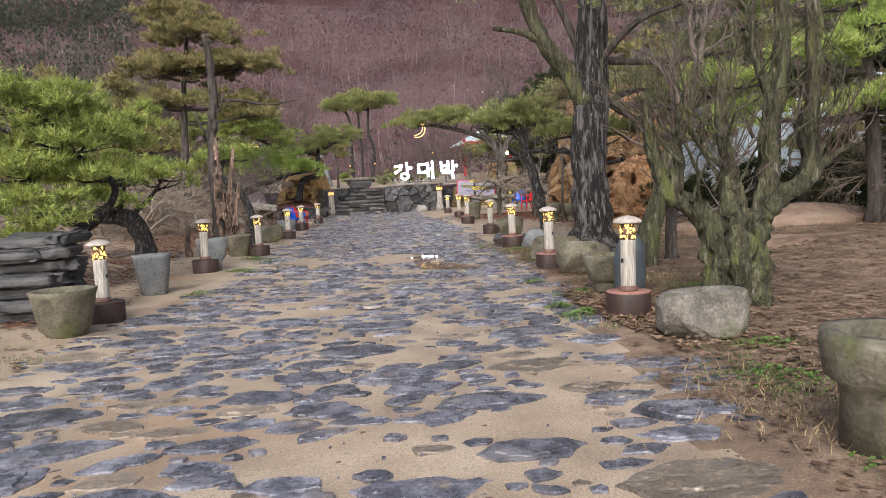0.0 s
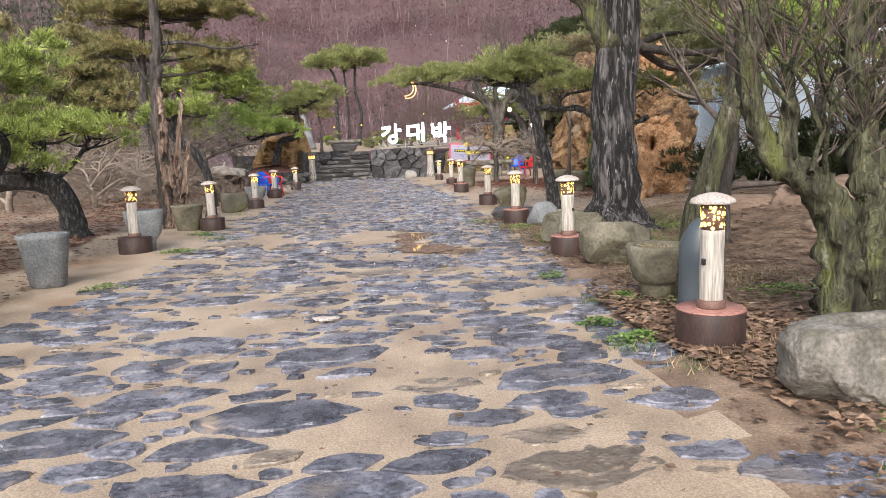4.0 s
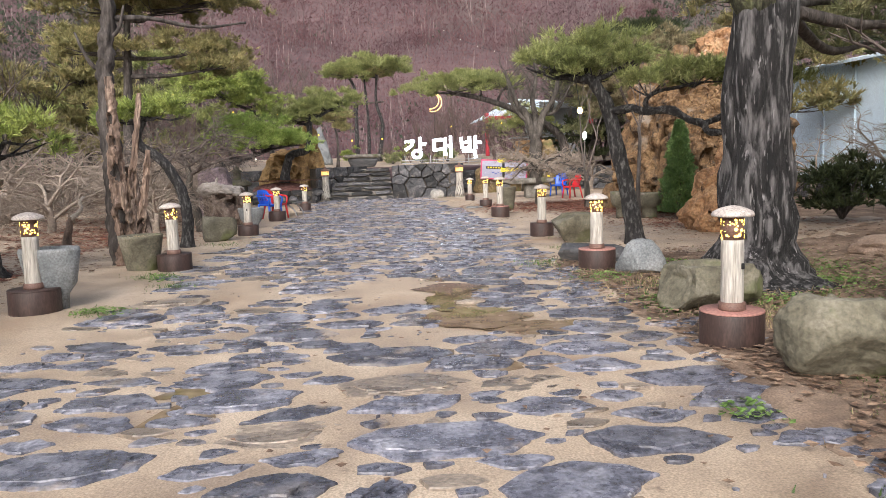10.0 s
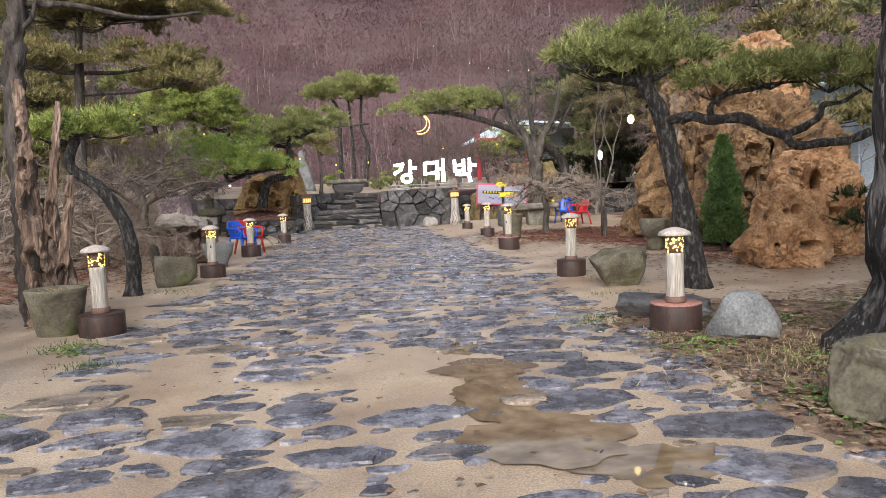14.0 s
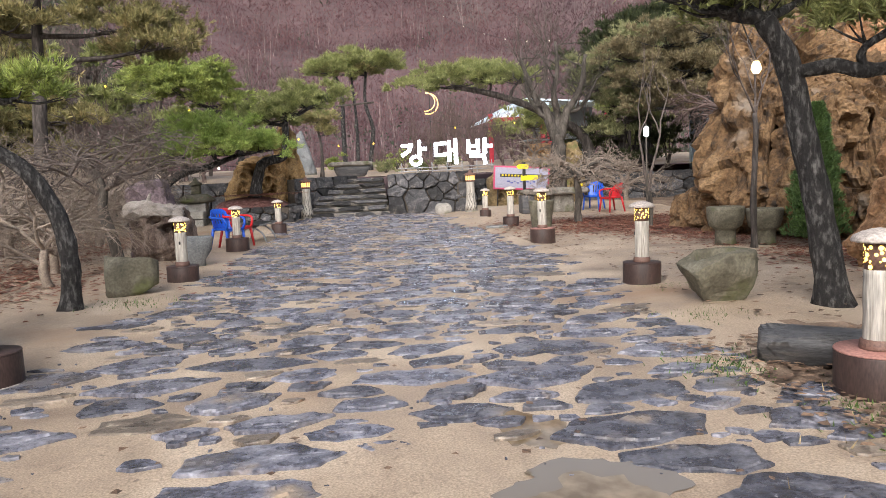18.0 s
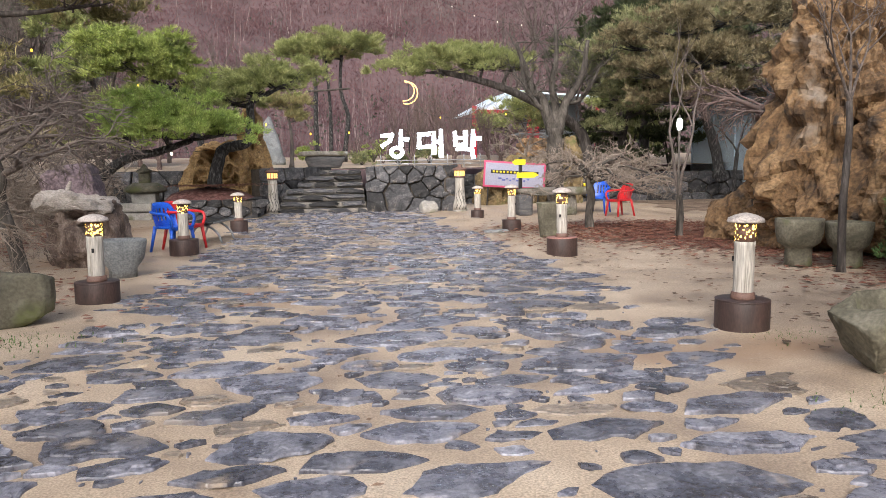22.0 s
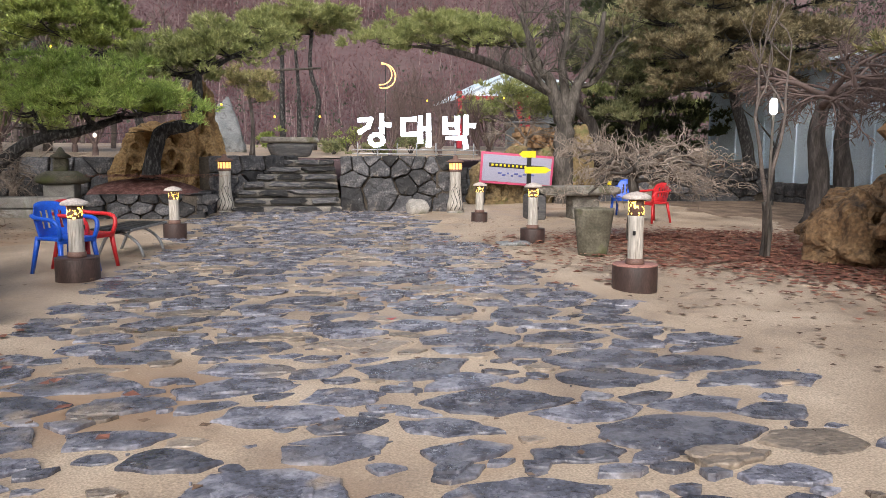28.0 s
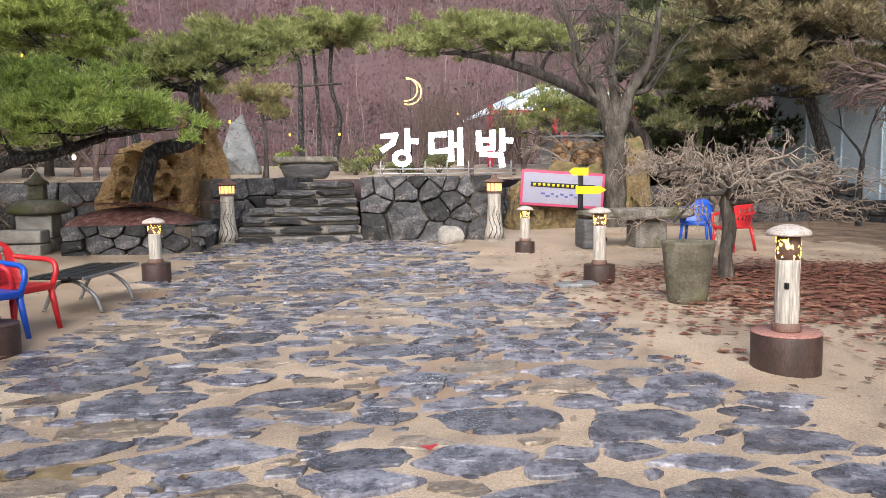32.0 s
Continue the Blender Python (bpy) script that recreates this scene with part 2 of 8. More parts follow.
DEADWOOD = surf("split_dead_wood", [(0.06, 0.04, 0.03), (0.24, 0.165, 0.125), (0.42, 0.32, 0.25)], 3.2, 0.85, 1.0, stretch=(3, 3, 0.25), fine=16, dist=0.08, spot=((0.03, 0.022, 0.018), 2.6, 0.55))
NEEDLE = surf("pine_needles", [(0.128, 0.16, 0.0539), (0.291, 0.32, 0.117), (0.442, 0.449, 0.205)], 2.2, 0.6, 0, island=True, rand=0.4, world_space=True, thin=0.22)
NEEDLE_BRIGHT = surf("fresh_pine_needles", [(0.178, 0.27, 0.0594), (0.385, 0.499, 0.133), (0.545, 0.605, 0.212)], 2.2, 0.6, 0, island=True, rand=0.4, world_space=True, thin=0.22)
NEEDLE_LIME = surf("yellow_green_pine_needles", [(0.136, 0.186, 0.0483), (0.32, 0.388, 0.103), (0.503, 0.552, 0.181)], 2.2, 0.6, 0, island=True, rand=0.5, world_space=True, thin=0.22)
NEEDLE_DULL = surf("dull_pine_needles", [(0.153, 0.157, 0.063), (0.299, 0.273, 0.118), (0.451, 0.364, 0.185)], 2.2, 0.65, 0, island=True, rand=0.4, world_space=True, thin=0.22)
NEEDLE_OLIVE = surf("olive_pine_needles", [(0.122, 0.145, 0.0716), (0.267, 0.285, 0.136), (0.444, 0.404, 0.232)], 2.2, 0.65, 0, island=True, rand=0.5, world_space=True, thin=0.22)
NEEDLE_BROWN = surf("brownish_pine_needles", [(0.129, 0.107, 0.0613), (0.245, 0.208, 0.116), (0.351, 0.283, 0.17)], 2.2, 0.65, 0, island=True, rand=0.45, world_space=True, thin=0.22)
# needle green darkened so the colour carries the shade under the canopy
NEEDLE_SHADE = surf("shade_darkened_needles", [(0.0217, 0.0308, 0.0128), (0.0476, 0.063, 0.0232), (0.0826, 0.0938, 0.036)], 2.2, 0.65, 0, island=True, rand=0.4, world_space=True, thin=0.22)
CYPRESS = surf("cypress_green", [(0.04, 0.088, 0.028), (0.089, 0.158, 0.046), (0.153, 0.227, 0.069)], 5, 0.6, 0, island=True, rand=0.4, world_space=True, thin=0.22)
WEED = surf("weed_leaves", [(0.06, 0.13, 0.025), (0.15, 0.25, 0.06), (0.24, 0.34, 0.11)], 3, 0.55, 0, island=True, rand=0.4, world_space=True, thin=0.25)
GRASS = surf("grass_blades", [(0.05, 0.11, 0.02), (0.12, 0.19, 0.05)], 3, 0.6, 0, island=True, rand=0.4, world_space=True, thin=0.3)
STRAW = surf("dry_grass", [(0.25, 0.19, 0.10), (0.38, 0.30, 0.18)], 3, 0.8, 0, island=True, rand=0.3, world_space=True)
LEAF = surf("fallen_leaf", [(0.06, 0.034, 0.022), (0.16, 0.098, 0.062), (0.30, 0.205, 0.14)], 4, 0.8, 0, island=True, rand=0.45, world_space=True)
LEAF_PALE = surf("pale_fallen_leaf", [(0.10, 0.062, 0.042), (0.24, 0.155, 0.10), (0.40, 0.29, 0.205)], 4, 0.8, 0, island=True, rand=0.45, world_space=True)
LEAF_RED = surf("fallen_red_leaf", [(0.12, 0.045, 0.03), (0.22, 0.085, 0.055), (0.30, 0.15, 0.09)], 4, 0.8, 0, island=True, rand=0.45, world_space=True)
HILL = surf("bare_wooded_hill", [(0.081, 0.053, 0.057), (0.124, 0.077, 0.08), (0.115, 0.086, 0.083)], 0.03, 0.95, 0.6, fine=0.4,
            spot=((0.075, 0.08, 0.06), 0.012, 0.60), world_space=True, dist=2.0, contrast=0.15)
HILL_TREE = surf("bare_hill_tree", [(0.09, 0.06, 0.067), (0.186, 0.102, 0.107), (0.24, 0.157, 0.151)], 0.055, 0.95, 0, fine=0.25, island=True, rand=0.06, world_space=True, contrast=0.2, thin=0.5)
HILL_STEM = surf("hill_tree_stem", [(0.13, 0.0938, 0.0938), (0.26, 0.2, 0.194)], 0.4, 0.95, 0, fine=2.0, island=True, rand=0.5, world_space=True)
HILL_PINE = surf("hill_conifer", [(0.055, 0.07, 0.05), (0.085, 0.10, 0.068)], 0.05, 0.95, 0, fine=0.5, island=True, rand=0.2, world_space=True, contrast=0.15, thin=0.4)
LOGWHITE = surf("painted_log", [(0.22, 0.19, 0.16), (0.43, 0.40, 0.355), (0.52, 0.49, 0.445)], 9, 0.75, 0.9, stretch=(3, 3, 0.2), fine=30, dist=0.012, spot=((0.10, 0.075, 0.06), 7, 0.70))
CAPSTONE = surf("mushroom_cap", [(0.38, 0.33, 0.30), (0.56, 0.50, 0.46)], 7, 0.75, 0.4, fine=60)
CAPUNDER = plain("lamp_tube_brown", (0.16, 0.09, 0.07), 0.6)
BASEBROWN = surf("rusty_steel_drum", [(0.032, 0.02, 0.018), (0.072, 0.043, 0.037)], 4, 0.5, 0.3, stretch=(2, 2, 0.5))
BASETOP = surf("red_oxide_paint", [(0.30, 0.14, 0.115), (0.38, 0.20, 0.165)], 4, 0.6, 0.2)
LEDWARM = glow("warm_led", (1.0, 0.66, 0.12), 3.0)
BULBWARM = glow("warm_bulb", (1.0, 0.75, 0.38), 3.0)
BULBYELLOW = glow("yellow_bulb", (1.0, 0.58, 0.06), 1.3)
MOONGOLD = glow("gold_light_rope", (1.0, 0.62, 0.24), 0.8)
LANTERN = glow("lantern_glass", (1.0, 0.58, 0.18), 0.7)
WHITELIGHT = glow("cold_lamp", (0.95, 0.97, 1.0), 12.0)
LETTERLIGHT = glow("letter_face", (0.80, 0.89, 1.0), 4.0)
STEEL = plain("galvanised_steel", (0.35, 0.36, 0.37), 0.4, 0.8)
BLACKMETAL = plain("black_metal", (0.02, 0.02, 0.022), 0.45, 0.3)
REDP = plain("red_plastic", (0.55, 0.02, 0.025), 0.35)
BLUEP = plain("blue_plastic", (0.01, 0.09, 0.55), 0.35)
YELLOW = plain("yellow_board", (0.85, 0.68, 0.02), 0.5)
WHITE = plain("white_board", (0.30, 0.30, 0.39), 0.6)
PINK = plain("magenta_paint", (0.50, 0.06, 0.14), 0.55)
INK = plain("blue_ink", (0.10, 0.12, 0.35), 0.7)
TENT = surf("tent_membrane", [(0.60, 0.74, 0.86), (0.70, 0.82, 0.92)], 0.7, 0.5, 0.1, world_space=True)
REDFRAME = plain("red_frame_paint", (0.45, 0.03, 0.05), 0.5)
GREYPANEL = surf("grey_panel", [(0.16, 0.18, 0.20), (0.24, 0.26, 0.28)], 1, 0.6, 0.1, world_space=True)
LOGEND = surf("cut_log_end", [(0.35, 0.20, 0.10), (0.52, 0.34, 0.19)], 8, 0.8, 0.3, rand=0.25)
REDGRAVEL = surf("red_gravel", [(0.07, 0.026, 0.022), (0.15, 0.065, 0.055), (0.30, 0.17, 0.15)], 9, 0.95, 1.0, fine=60, world_space=True)
WHITEBARK = surf("pale_driftwood", [(0.252, 0.216, 0.187), (0.396, 0.36, 0.324)], 5, 0.8, 0.6, stretch=(1, 1, 2))
PURPLEROCK = surf("purple_grey_rock", [(0.046, 0.034, 0.038), (0.116, 0.084, 0.094), (0.248, 0.189, 0.199)], 3, 0.85, 1.0, fine=24, dist=0.05)
ROOTWOOD = surf("dark_root_wood", [(0.039, 0.026, 0.022), (0.13, 0.091, 0.072), (0.312, 0.247, 0.208)], 4, 0.8, 1.0, stretch=(1.5, 1.5, 0.6), dist=0.05)
WATER = bpy.data.materials.new("muddy_puddle")
WATER.use_nodes = True
_w = WATER.node_tree.nodes["Principled BSDF"]
_wn = WATER.node_tree.nodes.new("ShaderNodeTexNoise")
_wn.inputs["Scale"].default_value, _wn.inputs["Detail"].default_value = 5, 5
_wr = WATER.node_tree.nodes.new("ShaderNodeValToRGB")
_wr.color_ramp.elements[0].position, _wr.color_ramp.elements[0].color = 0.35, (0.15, 0.108, 0.062, 1)
_wr.color_ramp.elements[1].position, _wr.color_ramp.elements[1].color = 0.65, (0.31, 0.235, 0.155, 1)
WATER.node_tree.links.new(_wn.outputs["Fac"], _wr.inputs["Fac"])
WATER.node_tree.links.new(_wr.outputs["Color"], _w.inputs["Base Color"])
_w.inputs["Roughness"].default_value = 0.03
_w.inputs["IOR"].default_value = 1.45


SILT = bpy.data.materials.new("silty_puddle")
SILT.use_nodes = True
_w = SILT.node_tree.nodes["Principled BSDF"]
_w.inputs["Base Color"].default_value = (0.20, 0.16, 0.115, 1)
_w.inputs["Roughness"].default_value = 0.02
_w.inputs["IOR"].default_value = 1.8


# ---- mesh helpers ----
class Geo:
    """Vertices and faces that are gathered and then linked as one mesh."""

    def __init__(self):
        self.v, self.f = [], []

    def add(self, v, f):
        o = len(self.v)
        self.v.extend([tuple(p) for p in v])
        self.f.extend([tuple(i + o for i in q) for q in f])
        return self

    def mesh(self, name, material, smooth=True):
        me = bpy.data.meshes.new(name)
        me.from_pydata(self.v, [], self.f)
        if smooth:
            me.polygons.foreach_set("use_smooth", [True] * len(me.polygons))
        me.materials.append(material)
        me.update()
        return me


def part(name, geo, material, parent=None, label="", smooth=True, m=None):
    """Links a Geo, bmesh or mesh as one object under its parent."""
    if isinstance(geo, Geo):
        me = geo.mesh(name, material, smooth)
    elif isinstance(geo, bmesh.types.BMesh):
        me = bpy.data.meshes.new(name)
        geo.to_mesh(me)
        geo.free()
        if smooth:
            me.polygons.foreach_set("use_smooth", [True] * len(me.polygons))
        me.materials.append(material)
    else:
        me = geo
    ob = new(name, me)
    if parent:
        ob.parent = parent
    if m is not None:
        ob.matrix_basis = m
    if label:
        ob["label"] = label
    return ob


def thing(name, label, category, group="", m=None):
    ob = tagged(new(name), label, category, group)
    ob.empty_display_size = 0.1
    if m is not None:
        ob.matrix_basis = m
    return ob


def tube(pts, radii, sides=8, rough=0.0, seed=0, cap=True):
    pts = [Vector(p) for p in pts]
    v, f = [], []
    side = None
    for i, p in enumerate(pts):
        d = (pts[min(i + 1, len(pts) - 1)] - pts[max(i - 1, 0)]).normalized()
        if side is None:
            side = d.cross(Vector((0, 1, 0.01))).normalized()
        side = (side - d * side.dot(d)).normalized()
        up = d.cross(side)
        for k in range(sides):
            a = 2 * math.pi * k / sides
            r = radii[i]
            if rough:
                r *= 1 + rough * noise.noise(Vector((math.cos(a) * 1.7 + seed, math.sin(a) * 1.7, i * 0.45 + seed)))
            v.append(p + (side * math.cos(a) + up * math.sin(a)) * r)
    for i in range(len(pts) - 1):
        for k in range(sides):
            a, b = i * sides + k, i * sides + (k + 1) % sides
            f.append((a, b, b + sides, a + sides))
    if cap:
        f.append(tuple(range(sides))[::-1])
        f.append(tuple((len(pts) - 1) * sides + k for k in range(sides)))
    return v, f


def smooth_line(pts, steps=5):
    """A curve through the points."""
    p = [Vector(q) for q in pts]
    p = [p[0] * 2 - p[1]] + p + [p[-1] * 2 - p[-2]]
    out = []
    for i in range(1, len(p) - 2):
        for s in range(steps):
            t = s / steps
            a, b, c, d = p[i - 1], p[i], p[i + 1], p[i + 2]
            out.append(0.5 * (2 * b + (c - a) * t + (2 * a - 5 * b + 4 * c - d) * t * t + (3 * b - a - 3 * c + d) * t ** 3))
    out.append(p[-2])
    return out


def limb(pts, r0, r1, sides=8, steps=5, rough=0.0, seed=0):
    line = smooth_line(pts, steps)
    n = len(line) - 1
    return tube(line, [r0 + (r1 - r0) * i / n for i in range(n + 1)], sides, rough, seed)


def lathe(profile, n=24, wobble=0.0, seed=0, squash=1.0):
    v, f = [], []
    for j, (r, z) in enumerate(profile):
        for k in range(n):
            a = 2 * math.pi * k / n
            w = 1 + wobble * noise.noise(Vector((math.cos(a) * 1.3 + seed, math.sin(a) * 1.3, z * 2 + seed)))
            v.append((r * w * math.cos(a), r * w * math.sin(a) * squash, z))
    for j in range(len(profile) - 1):
        for k in range(n):
            a, b = j * n + k, j * n + (k + 1) % n
            f.append((a, b, b + n, a + n))
    f.append(tuple(range(n))[::-1])
    f.append(tuple((len(profile) - 1) * n + k for k in range(n)))
    return v, f


def box(sx, sy, sz, bevel=0.01, c=(0, 0, 0), segments=2):
    bm = bmesh.new()
    bmesh.ops.create_cube(bm, size=1)
    bmesh.ops.scale(bm, vec=(sx, sy, sz), verts=bm.verts)
    if bevel:
        bmesh.ops.bevel(bm, geom=bm.edges[:], offset=bevel, segments=segments, affect="EDGES", profile=0.6)
    bmesh.ops.translate(bm, vec=c, verts=bm.verts)
    return bm


def rock(w, d, h, seed, sub=4, rough=0.22, square=0.55, freq=1.0, flat=0.0, hollow=None, holes=0.0, taper=0.0, pits=0, facets=0, deep=0.62, bore=(0.10, 0.26)):
    """A boulder that stands on z = 0. square: how boxy; flat: how much of the top is cut level; hollow: radius and depth of a basin; holes: how craggy."""
    bm = bmesh.new()
    bmesh.ops.create_icosphere(bm, subdivisions=sub, radius=1)
    off = Vector((seed * 3.71, seed * 1.93, seed * 7.17))
    pr = random.Random(seed)
    pit = []
    for k in range(pits):
        c = Vector((pr.gauss(0, 1), -abs(pr.gauss(0.6, 0.7)), pr.gauss(0.1, 0.7))).normalized()
        pit.append((c, pr.uniform(*bore)))
    cuts = [(Vector((pr.gauss(0, 1), pr.gauss(0, 1), pr.gauss(0, 0.8))).normalized(), pr.uniform(0.62, 0.98)) for k in range(facets)]
    mean = (w + d) / 2
    for v in bm.verts:
        u = v.co.copy()
        p = Vector((u.x * w / mean, u.y * d / mean, u.z * h / mean))
        q = Vector([math.copysign(abs(c) ** (1 - square * 0.6), c) for c in u])
        n = noise.noise(p * 1.1 * freq + off) + 0.5 * noise.noise(p * 2.4 * freq + off) + 0.38 * noise.noise(p * 5.5 * freq + off) + (0.18 if holes > 0.1 else 0.28) * noise.noise(p * 12 * freq + off)
        if sub > 3 and holes <= 0.1:
            n += 0.18 * noise.noise(p * 23 * freq + off)
        for c, lim in cuts:
            over = q.dot(c) - lim
            if over > 0:
                q -= c * over * 0.92
        q *= 1 + rough * n
        if holes:
            e = noise.noise(p * 2.6 * freq - off)
            if e > 0.15:
                q *= 1 - holes * min(1, (e - 0.15) * 3.5)
            r = abs(noise.noise(p * 3.7 * freq + off * 2)) + 0.4 * abs(noise.noise(p * 8.1 * freq + off)) + 0.12 * abs(noise.noise(p * 17 * freq + off))
            q *= 1 - holes * (r - 0.35) * 1.3
            s = (q.z * 5.5 + 0.8 * noise.noise(p * 1.9 + off)) % 1.0
            q *= 1 - holes * 0.10 * (1 - smoothstep(0.0, 0.25, s))
        if holes > 0.1:
            e = noise.noise(p * 6.3 * freq + off * 1.7)
            q *= 1 + 0.10 * e - 0.16 * smoothstep(0.06, 0.0, abs(noise.noise(p * 2.2 * freq + off * 3.1)))
        for c, r in pit:
            g = (u - c).length
            if g < r:
                q *= 1 - deep * r * smoothstep(1, 0.55, g / r)
        if flat and q.z > 1 - flat:
            q.z = 1 - flat + (q.z - 1 + flat) * 0.12
        v.co = q
    lo, hi = min(v.co.z for v in bm.verts), max(v.co.z for v in bm.verts)
    for v in bm.verts:
        x, y, z = v.co
        z = (z - lo) / (hi - lo)
        z = max(0.0, (z - 0.06) / 0.94)
        if hollow and z > 0.7:
            r = math.hypot(x, y)
            z -= hollow[1] * max(0, min(1, (hollow[0] - r) / 0.12))
        k = 1 - taper * z
        v.co = (x * k * w / 2, y * k * d / 2, z * h)
    return bm


def crag(w, d, h, seed, sub=6, taper=0.3, lump=0.30, holes=0, lean=0.0):
    """A broken, lumpy rock face on z = 0, of chunks with deep seams; holes: how many washed-out hollows its front has."""
    bm = bmesh.new()
    bmesh.ops.create_icosphere(bm, subdivisions=sub, radius=1)
    off = Vector((seed * 2.31, seed * 5.17, seed * 1.73))
    pr = random.Random(seed)
    pit = [(Vector((pr.uniform(-0.8, 0.8), -1, pr.uniform(-0.5, 0.8))).normalized(), pr.uniform(0.08, 0.2), pr.uniform(0.7, 1.5)) for k in range(holes)]
    size = min(w, d, h)
    for v in bm.verts:
        u = v.co.copy()
        q = Vector([math.copysign(abs(c) ** 0.72, c) for c in u])
        q *= 1 + 0.2 * noise.noise(u * 1.1 + off) + 0.12 * noise.noise(u * 2.3 + off)
        t = (q.z + 1) / 2
        k = 1 - taper * t
        p = Vector((q.x * k * w / 2 + lean * t * h, q.y * k * d / 2, t * h))
        out = Vector((q.x / w, q.y / d, 0.6 * q.z / h)).normalized()
        tall = Vector((p.x, p.y, p.z * 0.5))
        e = noise.voronoi(tall * 1.25 + off)[0]
        g = noise.voronoi(tall * 3.1 + off)[0]
        j = noise.voronoi(p * 7.5 + off)[0]
        move = 0.8 * lump * (min(0.45, e[1] - e[0]) - 0.25) + 0.55 * lump * (min(0.4, g[1] - g[0]) - 0.2) + 0.22 * lump * (min(0.4, j[1] - j[0]) - 0.2)
        move += 0.12 * noise.fractal(p * 2.2 + off, 0.8, 2.2, 6) - 0.30 * max(0, noise.noise(p * 1.5 - off) - 0.2)
        bed = (p.z * 2.3 + 0.35 * p.x + 0.9 * noise.noise(p * 0.8 + off)) % 1.0
        move += 0.018 * (bed - 0.5) - 0.05 * smoothstep(0.06, 0.0, abs(noise.noise(p * 1.9 + off * 2)))
        for c, r, fat in pit:
            b = u - c
            near = math.sqrt(b.x * b.x + b.y * b.y + (b.z * fat) ** 2)
            if near < r:
                move -= 2.8 * r * smoothstep(1, 0.55, near / r)
        p += out * move * min(1.6, max(0.35, size / 1.6))
        v.co = (p.x, p.y, max(-0.05, p.z))
    return bm


def tri_mesh(name, v, material):
    n = len(v) // 3
    me = bpy.data.meshes.new(name)
    me.vertices.add(len(v))
    me.vertices.foreach_set("co", np.asarray(v, np.float32).ravel())
    me.loops.add(len(v))
    me.loops.foreach_set("vertex_index", np.arange(len(v), dtype=np.int32))
    me.polygons.add(n)
    me.polygons.foreach_set("loop_start", np.arange(0, len(v), 3, dtype=np.int32))
    me.materials.append(material)
    me.update(calc_edges=True)
    return me


def smoothstep(a, b, x):
    t = max(0.0, min(1.0, (x - a) / (b - a)))
    return t * t * (3 - 2 * t)


def cell(points, i, stretch=1.0, reach=0.8, weights=None):
    """The patch that lies nearest to one of the points, as a polygon round it."""
    d = points - points[i]
    d[:, 1] *= stretch
    q = np.argsort((d ** 2).sum(1))[1:30]
    poly = [(-reach, -reach), (reach, -reach), (reach, reach), (-reach, reach)]
    for k in q:
        nx, ny = d[k]
        lim = (nx * nx + ny * ny) / 2
        if weights is not None:
            lim += (weights[i] - weights[k]) / 2
        out = []
        for (ax, ay), (bx, by) in zip(poly, poly[1:] + poly[:1]):
            fa, fb = ax * nx + ay * ny - lim, bx * nx + by * ny - lim
            if fa <= 0:
                out.append((ax, ay))
            if fa * fb < 0:
                t = fa / (fa - fb)
                out.append((ax + (bx - ax) * t, ay + (by - ay) * t))
        poly = out
    return [(px, py / stretch) for px, py in poly]


def gz(x, y):
    """The height of the ground."""
    return 0.13 * smoothstep(28, 32, y)


def lerp_table(table, y):
    for (y0, x0), (y1, x1) in zip(table, table[1:]):
        if y <= y1:
            return x0 + (x1 - x0) * max(0, (y - y0) / (y1 - y0))
    return table[-1][1]


LEFT_EDGE = ((-8, -5.6), (5, -4.4), (7.7, -3.6), (11.5, -3.05), (14.5, -2.95), (19, -2.55), (23, -2.35), (29, -2.0), (33, -1.5))
RIGHT_EDGE = ((-8, 0.1), (1.3, 0.9), (3.3, 1.12), (4.4, 1.42), (8.6, 1.9), (12, 2.15), (15, 2.4), (19, 2.65), (23.5, 2.9), (26, 2.8), (29, 2.5), (33, 3.0))

# ---- ground ----
def axis(fine0, fine1, step, far):
    a = list(np.arange(fine0, fine1 + 1e-6, step))
    grow, lo, hi = step, [], []
    x = fine0
    while x > -far:
        grow *= 1.5
        x -= grow
        lo.append(x)
    grow, x = step, fine1
    while x < far:
        grow *= 1.5
        x += grow
        hi.append(x)
    return lo[::-1] + a + hi


gx, gy = axis(-10.5, 11.5, 0.17, 900), axis(-7, 33, 0.17, 900)
ground_geo = Geo()
for y in gy:
    for x in gx:
        z = gz(x, y)
        if LEFT_EDGE and not (lerp_table(LEFT_EDGE, y) < x < lerp_table(RIGHT_EDGE, y)):
            z += 0.035 * noise.noise(Vector((x * 0.9, y * 0.9, 3))) + 0.02
            if x < -5:
                z += 0.25 * smoothstep(-5, -8.5, x) + 0.06 * noise.noise(Vector((x * 0.5, y * 0.5, 1)))
            if x > 4.5 and y < 14:
                z += 0.30 * smoothstep(4.5, 8, x)
        else:
            z += 0.016 * noise.noise(Vector((x * 1.1, y * 1.1, 5))) + 0.013 * noise.noise(Vector((x * 3.3, y * 3.3, 5))) + 0.008 * noise.noise(Vector((x * 7, y * 7, 5)))
        ground_geo.v.append((x, y, z))
for j in range(len(gy) - 1):
    for i in range(len(gx) - 1):
        a = j * len(gx) + i
        ground_geo.f.append((a, a + 1, a + 1 + len(gx), a + len(gx)))
ground = tagged(part("ground", ground_geo, SAND), "damp tan sand and earth ground", "ground", kind="structure")
ground.data.materials.append(SOIL)
